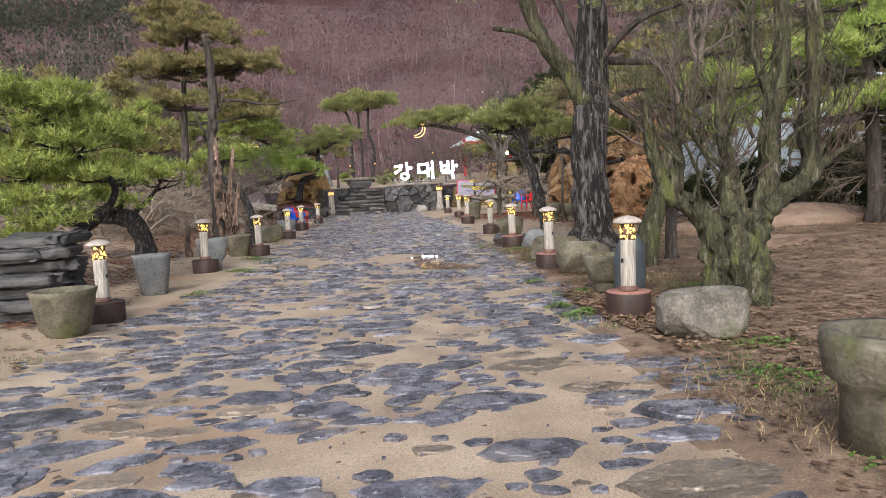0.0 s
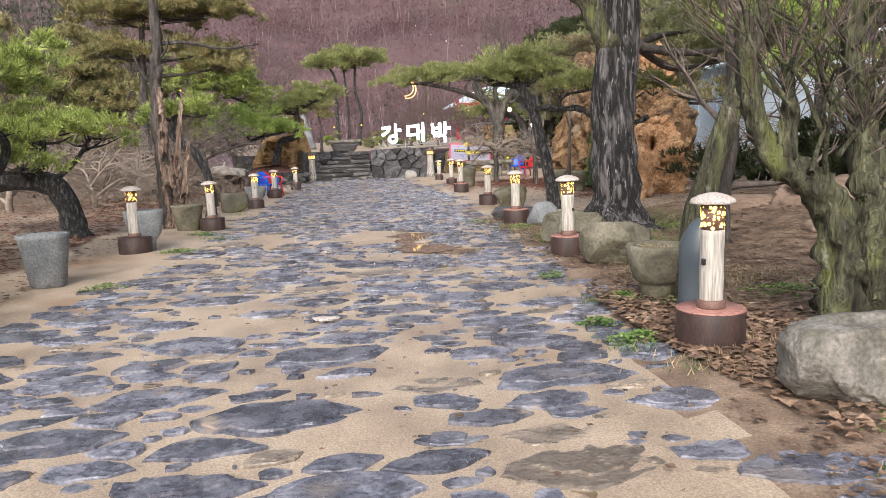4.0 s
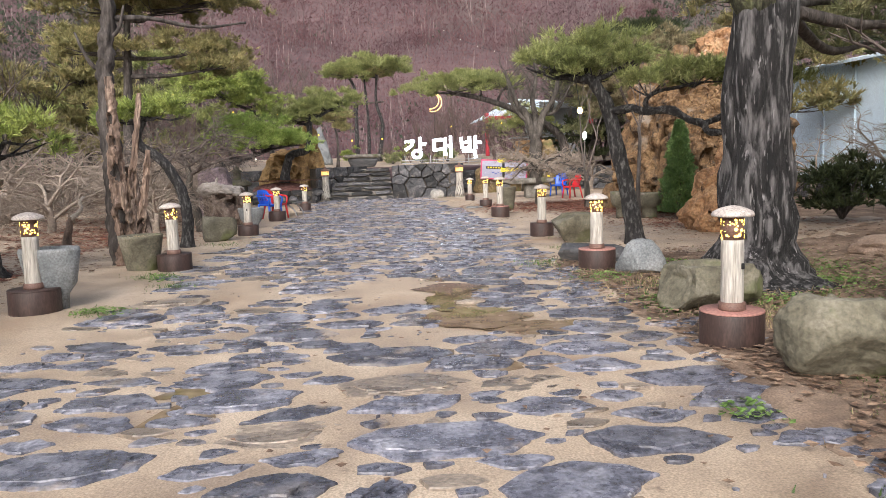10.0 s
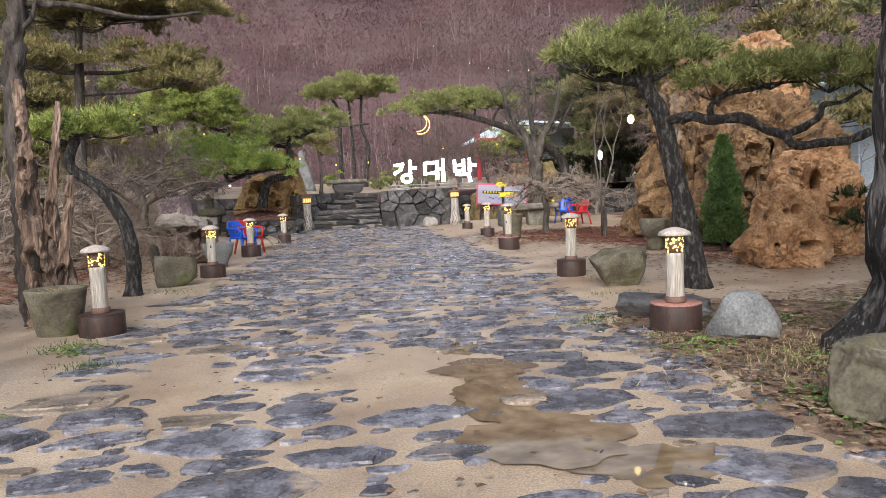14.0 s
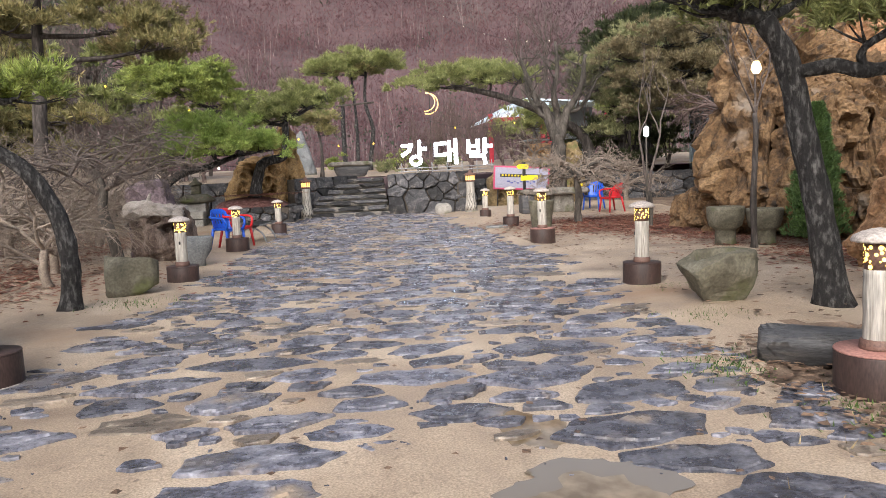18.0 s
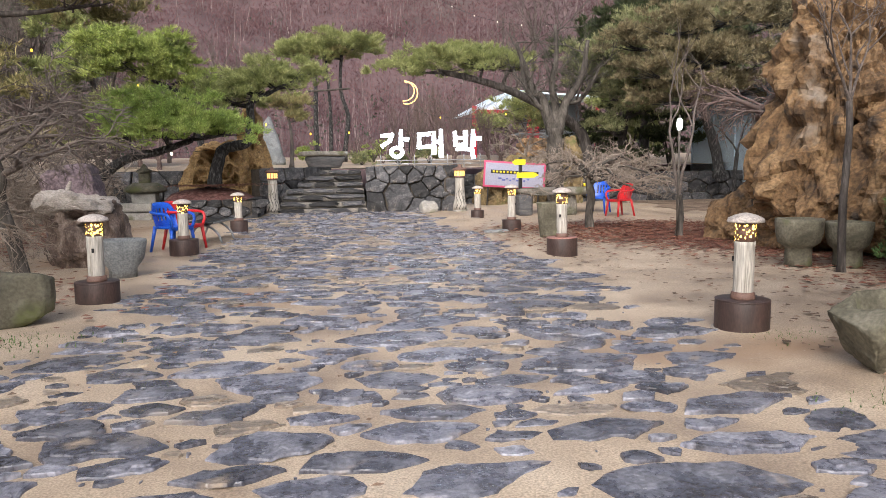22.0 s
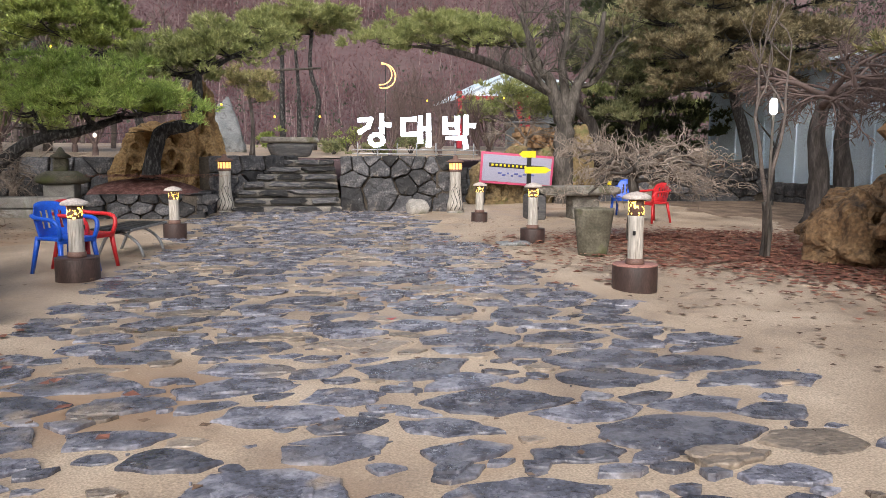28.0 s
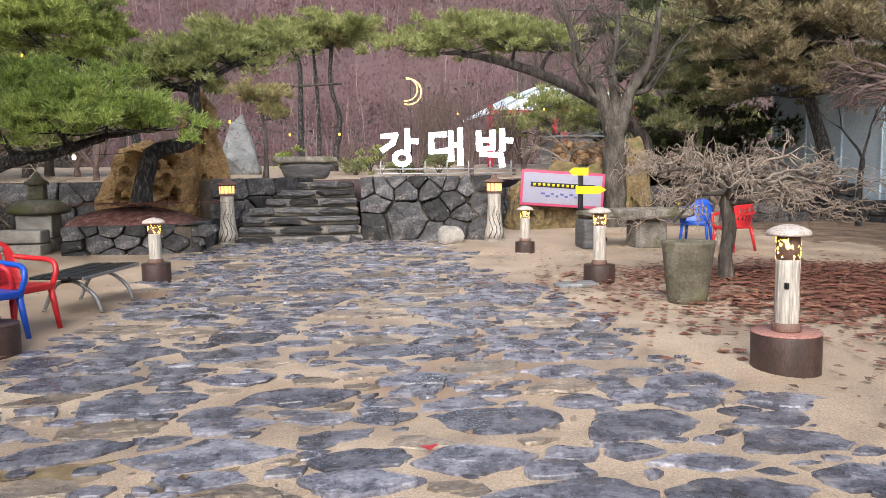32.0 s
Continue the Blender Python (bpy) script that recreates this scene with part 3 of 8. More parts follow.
for poly in ground.data.polygons:
    c = poly.center
    edge = lerp_table(RIGHT_EDGE, c.y) - 0.05 + 0.45 * noise.noise(Vector((c.y * 0.8, 2, 1))) + 0.3 * noise.noise(Vector((c.y * 2.6, c.x, 1)))
    w = 1.6 * noise.noise(Vector((c.x * 0.5, c.y * 0.5, 7))) + 0.7 * noise.noise(Vector((c.x * 1.7, c.y * 1.7, 4)))
    if (c.x > edge and c.y < 13.3 + w) or (c.x < -9.2 + w) or c.x > 9.5 + w or c.y > 44 or c.y < -5.5 + w and c.x > 0 or c.y > 31 and c.x < -7 + w:
        poly.material_index = 1

# puddles lying between the flagstones
for i, (x, y, w, d) in enumerate(((-0.72, 2.9, 0.27, 0.29), (-2.05, 2.41, 0.27, 0.25), (0.31, 5.76, 0.24, 0.3), (-1.65, 8.27, 0.43, 0.45), (0.16, 8.2, 0.36, 0.4), (-0.15, 11.1, 0.42, 0.75),
                                 (0.45, 9.75, 0.5, 0.42), (-1.71, 7.6, 0.2, 0.35), (0.61, 6.92, 0.13, 0.1), (0.41, 10.6, 0.32, 0.75), (0.95, 9.3, 0.4, 0.25), (-0.46, 12.04, 0.17, 0.3), (0.37, 12.3, 0.22, 0.3),
                                 (-1.3, 21.2, 0.3, 0.28), (-0.62, 20.86, 0.18, 0.29), (-0.85, 16.94, 0.2, 0.11), (0.3, 2.1, 0.3, 0.16), (0.07, 8.5, 0.28, 0.2), (0.42, 11.3, 0.27, 0.3), (-0.5, 11.6, 0.19, 0.14), (0.45, 5.25, 0.26, 0.13), (0.5, 11.55, 0.4, 0.24))):
    n = 44
    g = Geo()
    clear = y in (8.5, 11.55, 11.6, 5.25)
    lv = (0.006 if y == 11.55 else -0.001) if clear else (0.009 if y == 9.75 else 0.003 if x > 0 and 9 < y < 12 else -0.005) + 0.0002 * i
    g.v = [(x, y, lv)]
    for k in range(n):
        a = 2 * math.pi * k / n
        r = 1 + 0.5 * noise.noise(Vector((math.cos(a) * 1.4, math.sin(a) * 1.4, i * 5.3))) + 0.25 * noise.noise(Vector((math.cos(a) * 4, math.sin(a) * 4, i * 2.7)))
        g.v.append((x + w * r * math.cos(a), y + d * r * math.sin(a), lv))
    g.f = [(0, 1 + k, 1 + (k + 1) % n) for k in range(n)]
    tagged(part("puddle", g, SILT if clear else WATER), "shallow pale rain puddle over flagstones" if clear else "shallow muddy rain puddle between flagstones", "puddle", "puddles on the path")

# hills that close the view
rng = random.Random(5)


def hill_height(r, a):
    p = Vector((r * math.sin(a), r * math.cos(a), 0))
    h = 0.36 * max(0, r - 62) ** 1.03 + 1.2
    h *= 0.92 + 0.35 * noise.noise(p * 0.011) + 0.12 * noise.noise(p * 0.03)
    return h + 2.0 * noise.noise(p * 0.08) * min(1, (r - 55) / 30)


hg = Geo()
NA, NR = 150, 60
for j in range(NR + 1):
    r = 52 + (300 - 52) * (j / NR) ** 1.4
    for i in range(NA + 1):
        a = radians(-95 + 190 * i / NA)
        hg.v.append((r * math.sin(a), 6 + r * math.cos(a), hill_height(r, a) if j else -0.6))
for j in range(NR):
    for i in range(NA):
        a = j * (NA + 1) + i
        hg.f.append((a, a + 1, a + NA + 2, a + NA + 1))
tagged(part("backdrop", hg, HILL), "steep wooded hillside in bare reddish winter brown", "hillside", kind="structure")
hn = np.random.default_rng(6)
crowns, firs = [], []
for i in range(34000):
    r = 58 + 225 * rng.random() ** 1.25
    a = radians(rng.uniform(-60, 60))
    x, y, z = r * math.sin(a), 6 + r * math.cos(a), hill_height(r, a)
    deg = math.degrees(a) + 8 * noise.noise(Vector((x * 0.02, y * 0.02, 4)))
    pine_share = 0.75 if deg < -15 else (0.5 if deg > 24 and r < 150 else (0.05 if r < 80 else 0.004))
    s = rng.uniform(0.7, 1.2) * (0.75 + r / 300)
    (firs if rng.random() < pine_share else crowns).append((x, y, z, s, r))


def clumps(rows, k, wide, tall):
    c0 = np.repeat(np.array(rows), k, 0)
    s = c0[:, 3:4]
    pos = hn.normal(0, 1, (len(c0), 3)) * 0.8 * s
    pos[:, 2] = np.abs(pos[:, 2]) * tall + 0.4
    ctr = c0[:, :3] + pos
    q = c0[:, 4:5] / 75
    e1 = hn.normal(0, 1, ctr.shape) * 0.15 * q
    e1[:, 2] = np.abs(e1[:, 2]) + 0.10 * q[:, 0]
    e2 = hn.normal(0, 1, ctr.shape) * wide * q
    return np.stack([ctr - e2, ctr + e2, ctr + e1], 1).reshape(-1, 3)


brush_v, conifer_v = clumps(crowns, 22, 0.028, 1.3), clumps(firs, 15, 0.085, 1.5)
tagged(part("hillside_brush", tri_mesh("hillside_brush", brush_v, HILL_TREE), None), "bare mauve-brown winter trees covering the hillside", "bare trees", kind="stuff")
stems = hn.uniform(0, 1, (2600, 4))
sr_, sa_ = 57 + 60 * stems[:, 0] ** 1.5, np.radians(-58 + 116 * stems[:, 1])
sx_, sy_ = sr_ * np.sin(sa_), 6 + sr_ * np.cos(sa_)
sz_ = np.array([hill_height(r, a) for r, a in zip(sr_, sa_)])
foot, high = np.stack([sx_, sy_, sz_ - 0.3], 1), (2.0 + 3.4 * stems[:, 2]) * (0.7 + sr_ / 260)
lean = np.stack([hn.normal(0, 0.12, len(high)) * high, np.zeros(len(high)), high], 1)
wide = np.stack([0.03 * sr_ / 62 * (0.6 + stems[:, 3]), np.zeros(len(high)), np.zeros(len(high))], 1)
tagged(part("hillside_stems", tri_mesh("hillside_stems", np.stack([foot - wide, foot + wide, foot + lean], 1).reshape(-1, 3), HILL_STEM), None), "thin grey trunks of bare trees on the hillside", "bare trees", kind="stuff")
tagged(part("hillside_conifers", tri_mesh("hillside_conifers", conifer_v, HILL_PINE), None), "muted green conifers on the hillside", "conifers", kind="stuff")


# ---- terrace, steps, walls ----
def wall_block(poly, s, depth):
    """One rough stone of a dry wall from its outline in the wall's face; the face looks along -y."""
    cx, cz = sum(p[0] for p in poly) / len(poly), sum(p[1] for p in poly) / len(poly)
    ring = []
    for (ax, az), (bx, bz) in zip(poly, poly[1:] + poly[:1]):
        n = max(1, round(math.hypot(bx - ax, bz - az) / 0.10))
        for k in range(n):
            t = (k + 0.2) / n
            x, z = ax + (bx - ax) * t - cx, az + (bz - az) * t - cz
            j = 0.955 + 0.13 * noise.noise(Vector((x * 7 + s, z * 7, s))) + 0.07 * noise.noise(Vector((x * 17 + s, z * 17, s)))
            ring.append((x * j, z * j))
    n = len(ring)
    v = []
    tilt = 0.10 * noise.noise(Vector((s, 1, 2)))
    for y, sc in ((depth, 0.95), (0.05, 1.0), (0.0, 0.975), (-0.018, 0.91), (-0.028, 0.45)):
        for x, z in ring:
            v.append((x * sc, y + tilt * x - 0.05 * abs(z) * 0 + 0.045 * noise.noise(Vector((x * 5 * sc + s, z * 5 * sc, s * 2))) + 0.02 * noise.noise(Vector((x * 13 * sc + s, z * 13 * sc, s))), z * sc))
    v.append((0, -0.035, 0))
    f = []
    for j in range(4):
        for k in range(n):
            a, b = j * n + k, j * n + (k + 1) % n
            f.append((a, b, b + n, a + n))
    f += [(4 * n + k, 4 * n + (k + 1) % n, 5 * n) for k in range(n)]
    return Geo().add(v, f), cx, cz


def stone_wall(name, label, p0, p1, z0, z1, thick, rows, seed, mean=0.55, spots=None, weights=None, flat=1.45):
    """A dry-stone wall from p0 to p1 with its face on the right-hand side; every stone is a part."""
    rng = random.Random(seed)
    d = Vector((p1[0] - p0[0], p1[1] - p0[1], 0))
    length, height = d.length, z1 - z0
    base = Matrix.Translation((p0[0], p0[1], z0)) @ Matrix.Rotation(math.atan2(d.y, d.x), 4, "Z")
    back = box(length, thick * 0.75, height - 0.05, 0.03, (length / 2, 0.1 + thick * 0.375, height / 2 - 0.02))
    wall = tagged(part(name, back, JOINT, None, m=base), label, "wall", kind="structure")
    if spots is None:
        spots = []
        h = height / rows
        for r in range(rows):
            s = rng.uniform(0, 0.3) * mean
            while s < length:
                w = mean * rng.uniform(0.45, 1.5)
                spots.append((s + w / 2, h * (r + rng.uniform(0.25, 0.75))))
                s += w
        weights = [rng.uniform(-0.02, 0.03) for q in spots]
    n = len(spots)
    pts = list(spots)
    for x, z in spots:
        pts += [(x, -z), (x, 2 * height - z), (-x, z), (2 * length - x, z)]
    pts = np.array(pts)
    w = None if weights is None else list(weights) + [q for q in weights for k in range(4)]
    for i in range(n):
        poly = cell(pts, i, flat, 1.2, w)
        if len(poly) < 3:
            continue
        g, cx, cz = wall_block(poly, rng.random() * 50, 0.22)
        part("stone", g, DARKROCK, wall, smooth=False, m=Matrix.Translation((spots[i][0] + cx, rng.uniform(-0.05, 0.03), spots[i][1] + cz)))
    return wall


WALL_STONES = []
for i in range(10):
    bm = rock(1, 1, 1, 20 + i, 3, 0.15, 1.1, 0.9, facets=5)
    me = bpy.data.meshes.new("wall_stone")
    bm.to_mesh(me)
    bm.free()
    me.materials.append(DARKROCK)
    WALL_STONES.append(me)

TER = 1.36
tg = Geo()
txs = sorted([-14 + 0.7 * i for i in range(61)] + [-1.78, -1.76, 0.24, 0.26, 1.14, 1.16, 4.2, 4.22])


def terrace_edge(x):
    if x < -1.77:
        return 33.55 + 0.146 * (-1.75 - x)
    if x < 0.25:
        return 33.15 + 0.83 * (x + 1.8)
    return 34.38 if x < 1.15 else (32.5 if x < 4.21 else 35.3)


for j in range(34):
    for x in txs:
        y = max(32.4 + j * 0.75, terrace_edge(x))
        tg.v.append((x, y, TER + (0.05 * noise.noise(Vector((x, y, 0))) if y > 35 else 0) + 0.04 * max(0, y - 40)))
tn = len(txs)
for j in range(33):
    for i in range(tn - 1):
        a = j * tn + i
        tg.f.append((a, a + 1, a + tn + 1, a + tn))
tagged(part("ground_terrace", tg, SAND), "raised sandy terrace above the stone wall", "ground", kind="structure")

SPOTS = [((x - 80) / 223, (625 - y) / 182) for x, y in ((130, 565), (290, 540), (420, 595), (525, 575), (600, 580), (140, 475), (430, 500), (500, 470), (550, 520), (175, 425), (290, 425),
                                                        (400, 425), (490, 405), (560, 420), (620, 480), (110, 430), (250, 393), (340, 393), (440, 395), (620, 405))]
stone_wall("wall_steps_right", "dark dry-stone retaining wall beside the steps", (1.12, 32.35), (3.75, 31.6), 0.08, 1.42, 0.5, 3, 11, 0.5, SPOTS, [0.10 if k == 1 else 0.03 if k == 0 else 0 for k in range(20)], 1.15)
stone_wall("wall_steps_right_return", "dark dry-stone retaining wall beside the steps", (3.75, 31.65), (4.3, 34.9), 0.08, 1.42, 0.5, 4, 12, 0.45)
stone_wall("wall_steps_left", "dark dry-stone retaining wall beside the steps", (-1.8, 32.75), (0.25, 34.45), 0.1, 1.42, 0.5, 3, 13, 0.55)
stone_wall("wall_low_front", "low dry-stone wall around the pine bed", (-4.1, 30.85), (-1.85, 30.75), 0.0, 0.62, 0.4, 3, 14, 0.42)
stone_wall("wall_low_side", "low dry-stone wall around the pine bed", (-1.85, 30.75), (-1.72, 32.9), 0.05, 0.63, 0.4, 3, 15, 0.40)
stone_wall("wall_back_right", "long dark dry-stone wall at the back", (4.0, 35.0), (14.2, 34.2), -0.02, 1.12, 0.6, 3, 16, 0.6)
stone_wall("wall_tent_foot", "low dark dry-stone wall along the tent hall", (13.95, 34.1), (13.5, 22.6), 0.0, 0.72, 0.4, 2, 18, 0.6)
stone_wall("wall_back_left", "dry-stone wall behind the stone bench", (-12.0, 34.8), (-1.75, 33.3), 0.0, 1.36, 0.5, 3, 17, 0.7)
tagged(part("boulder", rock(0.5, 0.4, 0.36, 66, 4, 0.2, 0.5), GRANITE, m=Matrix.Translation((2.75, 31.25, 0.1))), "small pale stone at the foot of the wall", "boulder")

steps = tagged(new("stone_steps"), "broad rough stone steps between dry-stone walls", "steps", kind="structure")
srng = random.Random(9)
for i in range(7):
    z0 = 0.10 + 0.178 * i
    y0 = 32.02 + 0.34 * i
    xa, xb = -1.32 + (0.0, 0.02, 0.08, 0.2, 0.5, 0.75, 0.95)[i], 1.14
    part("step_fill", box(xb - xa, 0.62, 0.17, 0.04, ((xa + xb) / 2, y0 + 0.42, z0 + 0.055)), STEPTOP, steps)
    x = xa
    while x < xb - 0.1:
        w = min(srng.uniform(0.45, 1.0), xb - x)
        if xb - x - w < 0.3:
            w = xb - x
        me = WALL_STONES[srng.randrange(10)]
        high = 0.20 if i == 0 else srng.uniform(0.115, 0.145)
        m = Matrix.Translation((x + w / 2, y0 + 0.13 + srng.uniform(-0.04, 0.03), z0 + 0.155 - high)) @ Matrix.Rotation(srng.uniform(-0.05, 0.05), 4, "Y") @ Matrix.Rotation(srng.uniform(-0.08, 0.08), 4, "Z") @ Matrix.Diagonal((w * 1.0, 0.25, high, 1))
        part("step_stone", me, None, steps, m=m)
        x += w + 0.015

# pine bed behind the low wall
bed = Geo()
for j in range(11):
    for i in range(13):
        u, w = i / 12, j / 10
        x, y = -4.1 + 2.3 * u, 30.95 + 2.3 * w
        z = 0.59 + 0.32 * math.sin(math.pi * min(1, u + 0.08)) ** 0.55 * math.sin(math.pi * min(1, w * 1.1)) ** 0.7 + 0.02 * noise.noise(Vector((x * 4, y * 4, 0)))
        bed.v.append((x, y, z))
for j in range(10):
    for i in range(12):
        a = j * 13 + i
        bed.f.append((a, a + 1, a + 14, a + 13))
tagged(part("ground_pine_bed", bed, REDGRAVEL), "raised bed of red gravel", "ground", kind="structure")


# ---- mushroom lamps along the path ----
def mushroom_lamp(x, y, s, base_r=0.24, base_h=0.27, seed=0, top=BASEBROWN, tilt=0.0, label="mushroom-shaped lamp on a white log post over a brown drum base"):
    lamp = thing("mushroom_lamp", label, "garden lamp", "mushroom lamps along the path",
                 Matrix.Translation((x, y, gz(x, y) - 0.01)) @ Matrix.Rotation(tilt, 4, "Y"))
    part("base", Geo().add(*lathe([(base_r * 0.99, 0), (base_r, 0.01), (base_r, base_h - 0.01), (base_r * 0.985, base_h)], 32)), BASEBROWN, lamp)
    part("base_top", Geo().add(*lathe([(base_r * 1.0, base_h), (base_r * 1.01, base_h + 0.004), (base_r * 0.99, base_h + 0.012)], 32)), top, lamp)
    b = base_h + 0.012
    H = s
    part("collar", Geo().add(*lathe([(0.098, b), (0.10, b + 0.01), (0.095, b + 0.055), (0.085, b + 0.06)], 20, 0.06, seed)), CAPUNDER, lamp)
    lo, hi = b + 0.055, H * 0.76
    prof = [(0.081 + 0.0015 * math.sin(k * 0.9 + seed), lo + (hi - lo) * k / 12) for k in range(13)]
    g = Geo()
    n = 28
    for r, z in prof:
        for k in range(n):
            a = 2 * math.pi * k / n
            rr = r * (1 + 0.03 * noise.noise(Vector((k * 0.9 + seed * 9, z * 0.5, 0))) + (0.012 if k % 2 else -0.012))
            g.v.append((rr * math.cos(a), rr * math.sin(a), z))
    for j in range(12):
        for k in range(n):
            a, c = j * n + k, j * n + (k + 1) % n
            g.f.append((a, c, c + n, a + n))
    g.f.append(tuple(range(12 * n, 13 * n)))
    part("log_post", g, LOGWHITE, lamp)
    t0, t1 = hi - 0.005, H * 0.93
    tube_ob = part("lamp_tube", Geo().add(*lathe([(0.079, t0), (0.079, t1)], 24)), CAPUNDER, lamp)
    dots = Geo()
    rng = random.Random(seed + 3)
    for k in range(84):
        a, z, r = rng.random() * 6.283, rng.uniform(t0 + 0.012, t1 - 0.03), rng.choice((0.004, 0.006, 0.009, 0.013)) * rng.uniform(0.8, 1.15)
        o = len(dots.v)
        for q in range(8):
            t = q * math.pi / 4
            aa = a + r * math.cos(t) / 0.08
            dots.v.append((0.0818 * math.cos(aa), 0.0818 * math.sin(aa), z + r * math.sin(t)))
        dots.f.append(tuple(range(o, o + 8)))
    tagged(part("light_pattern", dots, LEDWARM, tube_ob, "glowing round holes"), kind="stuff")
    c = t1 - 0.01
    k = 0.148 * (0.9 + 0.1 * s)
    cap = Geo()
    ribs = 36
    for r, z in ((0.07, c), (k * 0.97, c), (k, c + 0.012), (k * 0.92, c + 0.035), (k * 0.62, c + 0.058), (k * 0.3, c + 0.072), (0.012, c + 0.078)):
        for q in range(ribs * 2):
            a = math.pi * q / ribs
            rr = r * (1 + (0.02 if q % 2 and r > 0.1 else 0)) * (1 + 0.03 * noise.noise(Vector((math.cos(a), math.sin(a), seed))))
            cap.v.append((rr * math.cos(a), rr * math.sin(a), z))
    m2 = ribs * 2
    for j in range(6):
        for q in range(m2):
            a, b2 = j * m2 + q, j * m2 + (q + 1) % m2
            cap.f.append((a, b2, b2 + m2, a + m2))
    cap.f.append(tuple(range(6 * m2, 7 * m2)))
    part("cap", cap, CAPSTONE, lamp, "pale ribbed mushroom cap")
    part("switch_box", box(0.022, 0.03, 0.045, 0.005, (0.083 * math.cos(seed - 0.4), 0.083 * math.sin(seed - 0.4), b + 0.33)), BLACKMETAL, lamp, "small black switch box")
    ring = [(base_r * 1.05 * math.cos(a), base_r * 1.05 * math.sin(a), 0.018) for a in [-2.6 + seed * 0.3 + 0.12 * q for q in range(12)]]
    part("cable_sleeve", Geo().add(*tube(ring, [0.013] * 12, 6)), WHITEBARK, lamp, "pale cable sleeve on the ground")
    return lamp


LAMPS = ((-4.33, 6.16, 1.07, 0.25, 0.26, BASEBROWN), (-3.92, 11.23, 1.08, 0.25, 0.27, BASEBROWN), (-3.17, 14.18, 1.0, 0.24, 0.25, BASEBROWN), (-2.8, 19.4, 0.96, 0.22, 0.24, BASEBROWN),
         (-2.57, 23.69, 0.93, 0.23, 0.27, BASEBROWN), (-2.05, 27.94, 0.89, 0.19, 0.26, BASEBROWN),
         (1.69, 3.9, 1.12, 0.235, 0.29, BASETOP), (2.13, 8.27, 1.07, 0.23, 0.28, BASETOP), (2.49, 12.29, 1.0, 0.235, 0.28, BASETOP), (2.94, 16.68, 0.99, 0.22, 0.26, BASEBROWN),
         (3.25, 21.92, 1.06, 0.235, 0.285, BASETOP), (3.7, 26.3, 1.0, 0.20, 0.24, BASEBROWN), (3.76, 29.7, 0.83, 0.17, 0.20, BASEBROWN))
for i, (x, y, s, br, bh, top) in enumerate(LAMPS):
    mushroom_lamp(x, y, s, br, bh, i * 1.7, top, 0.012 * math.sin(i * 2.3))

# two lamp posts at the foot of the steps
for x, y in ((-1.47, 32.2), (3.64, 31.3)):
    post = thing("lamp_post", "white painted pillar with a glowing lantern head and dark twig drawings", "lamp post", "lamp posts at the steps", Matrix.Translation((x, y, 0.12)))
    part("foot", Geo().add(*lathe([(0.2, 0), (0.2, 0.05), (0.17, 0.07)], 20)), GRANITE, post)
    part("shaft", Geo().add(*lathe([(0.2, 0.06), (0.185, 0.2), (0.15, 0.36), (0.135, 0.55), (0.128, 0.9), (0.13, 0.95)], 20, 0.03, x)), LOGWHITE, post)
    lantern = part("lantern", Geo().add(*lathe([(0.145, 0.95), (0.15, 0.985), (0.138, 0.99), (0.138, 1.15), (0.16, 1.155), (0.16, 1.17)], 16)), CAPUNDER, post)
    win = Geo()
    for k in range(12):
        a = 2 * math.pi * k / 12
        o = len(win.v)
        for da, z in ((-0.21, 1.0), (0.21, 1.0), (0.21, 1.14), (-0.21, 1.14)):
            win.v.append((0.145 * math.cos(a + da), 0.145 * math.sin(a + da), z))
        win.f.append((o, o + 1, o + 2, o + 3))
    tagged(part("lantern_window", win, LANTERN, lantern, "warm glowing panes"), kind="stuff")
    part("lantern_roof", Geo().add(*lathe([(0.2, 1.16), (0.205, 1.175), (0.15, 1.215), (0.06, 1.245), (0.05, 1.29), (0.02, 1.32)], 16)), CAPUNDER, post)
    draw = Geo()
    for k in range(4):
        a = -2.4 + k * 0.5
        draw.add(*limb([(0.203 * math.cos(a), 0.203 * math.sin(a), 0.08), (0.172 * math.cos(a + 0.35), 0.172 * math.sin(a + 0.35), 0.26), (0.142 * math.cos(a - 0.2), 0.142 * math.sin(a - 0.2), 0.45 + 0.06 * (k % 3)), (0.134 * math.cos(a + 0.3), 0.134 * math.sin(a + 0.3), 0.6 + 0.1 * (k % 2))], 0.010, 0.004, 5, 3))
    part("twig_drawing", draw, BLACKMETAL, post)


# ---- stones and planters ----
def boulder(x, y, w, d, h, seed, material, label, rough=0.2, square=0.6, turn=0.0, hollow=None, flat=0.0, z=None, name="boulder", cat="boulder", sub=4, facets=6, taper=0.0):
    m = Matrix.Translation((x, y, (gz(x, y) if z is None else z) - 0.02)) @ Matrix.Rotation(turn, 4, "Z")
    return tagged(part(name, rock(w, d, h, seed, sub, rough, square, hollow=hollow, flat=flat, facets=facets, taper=taper), material, m=m), label, cat)


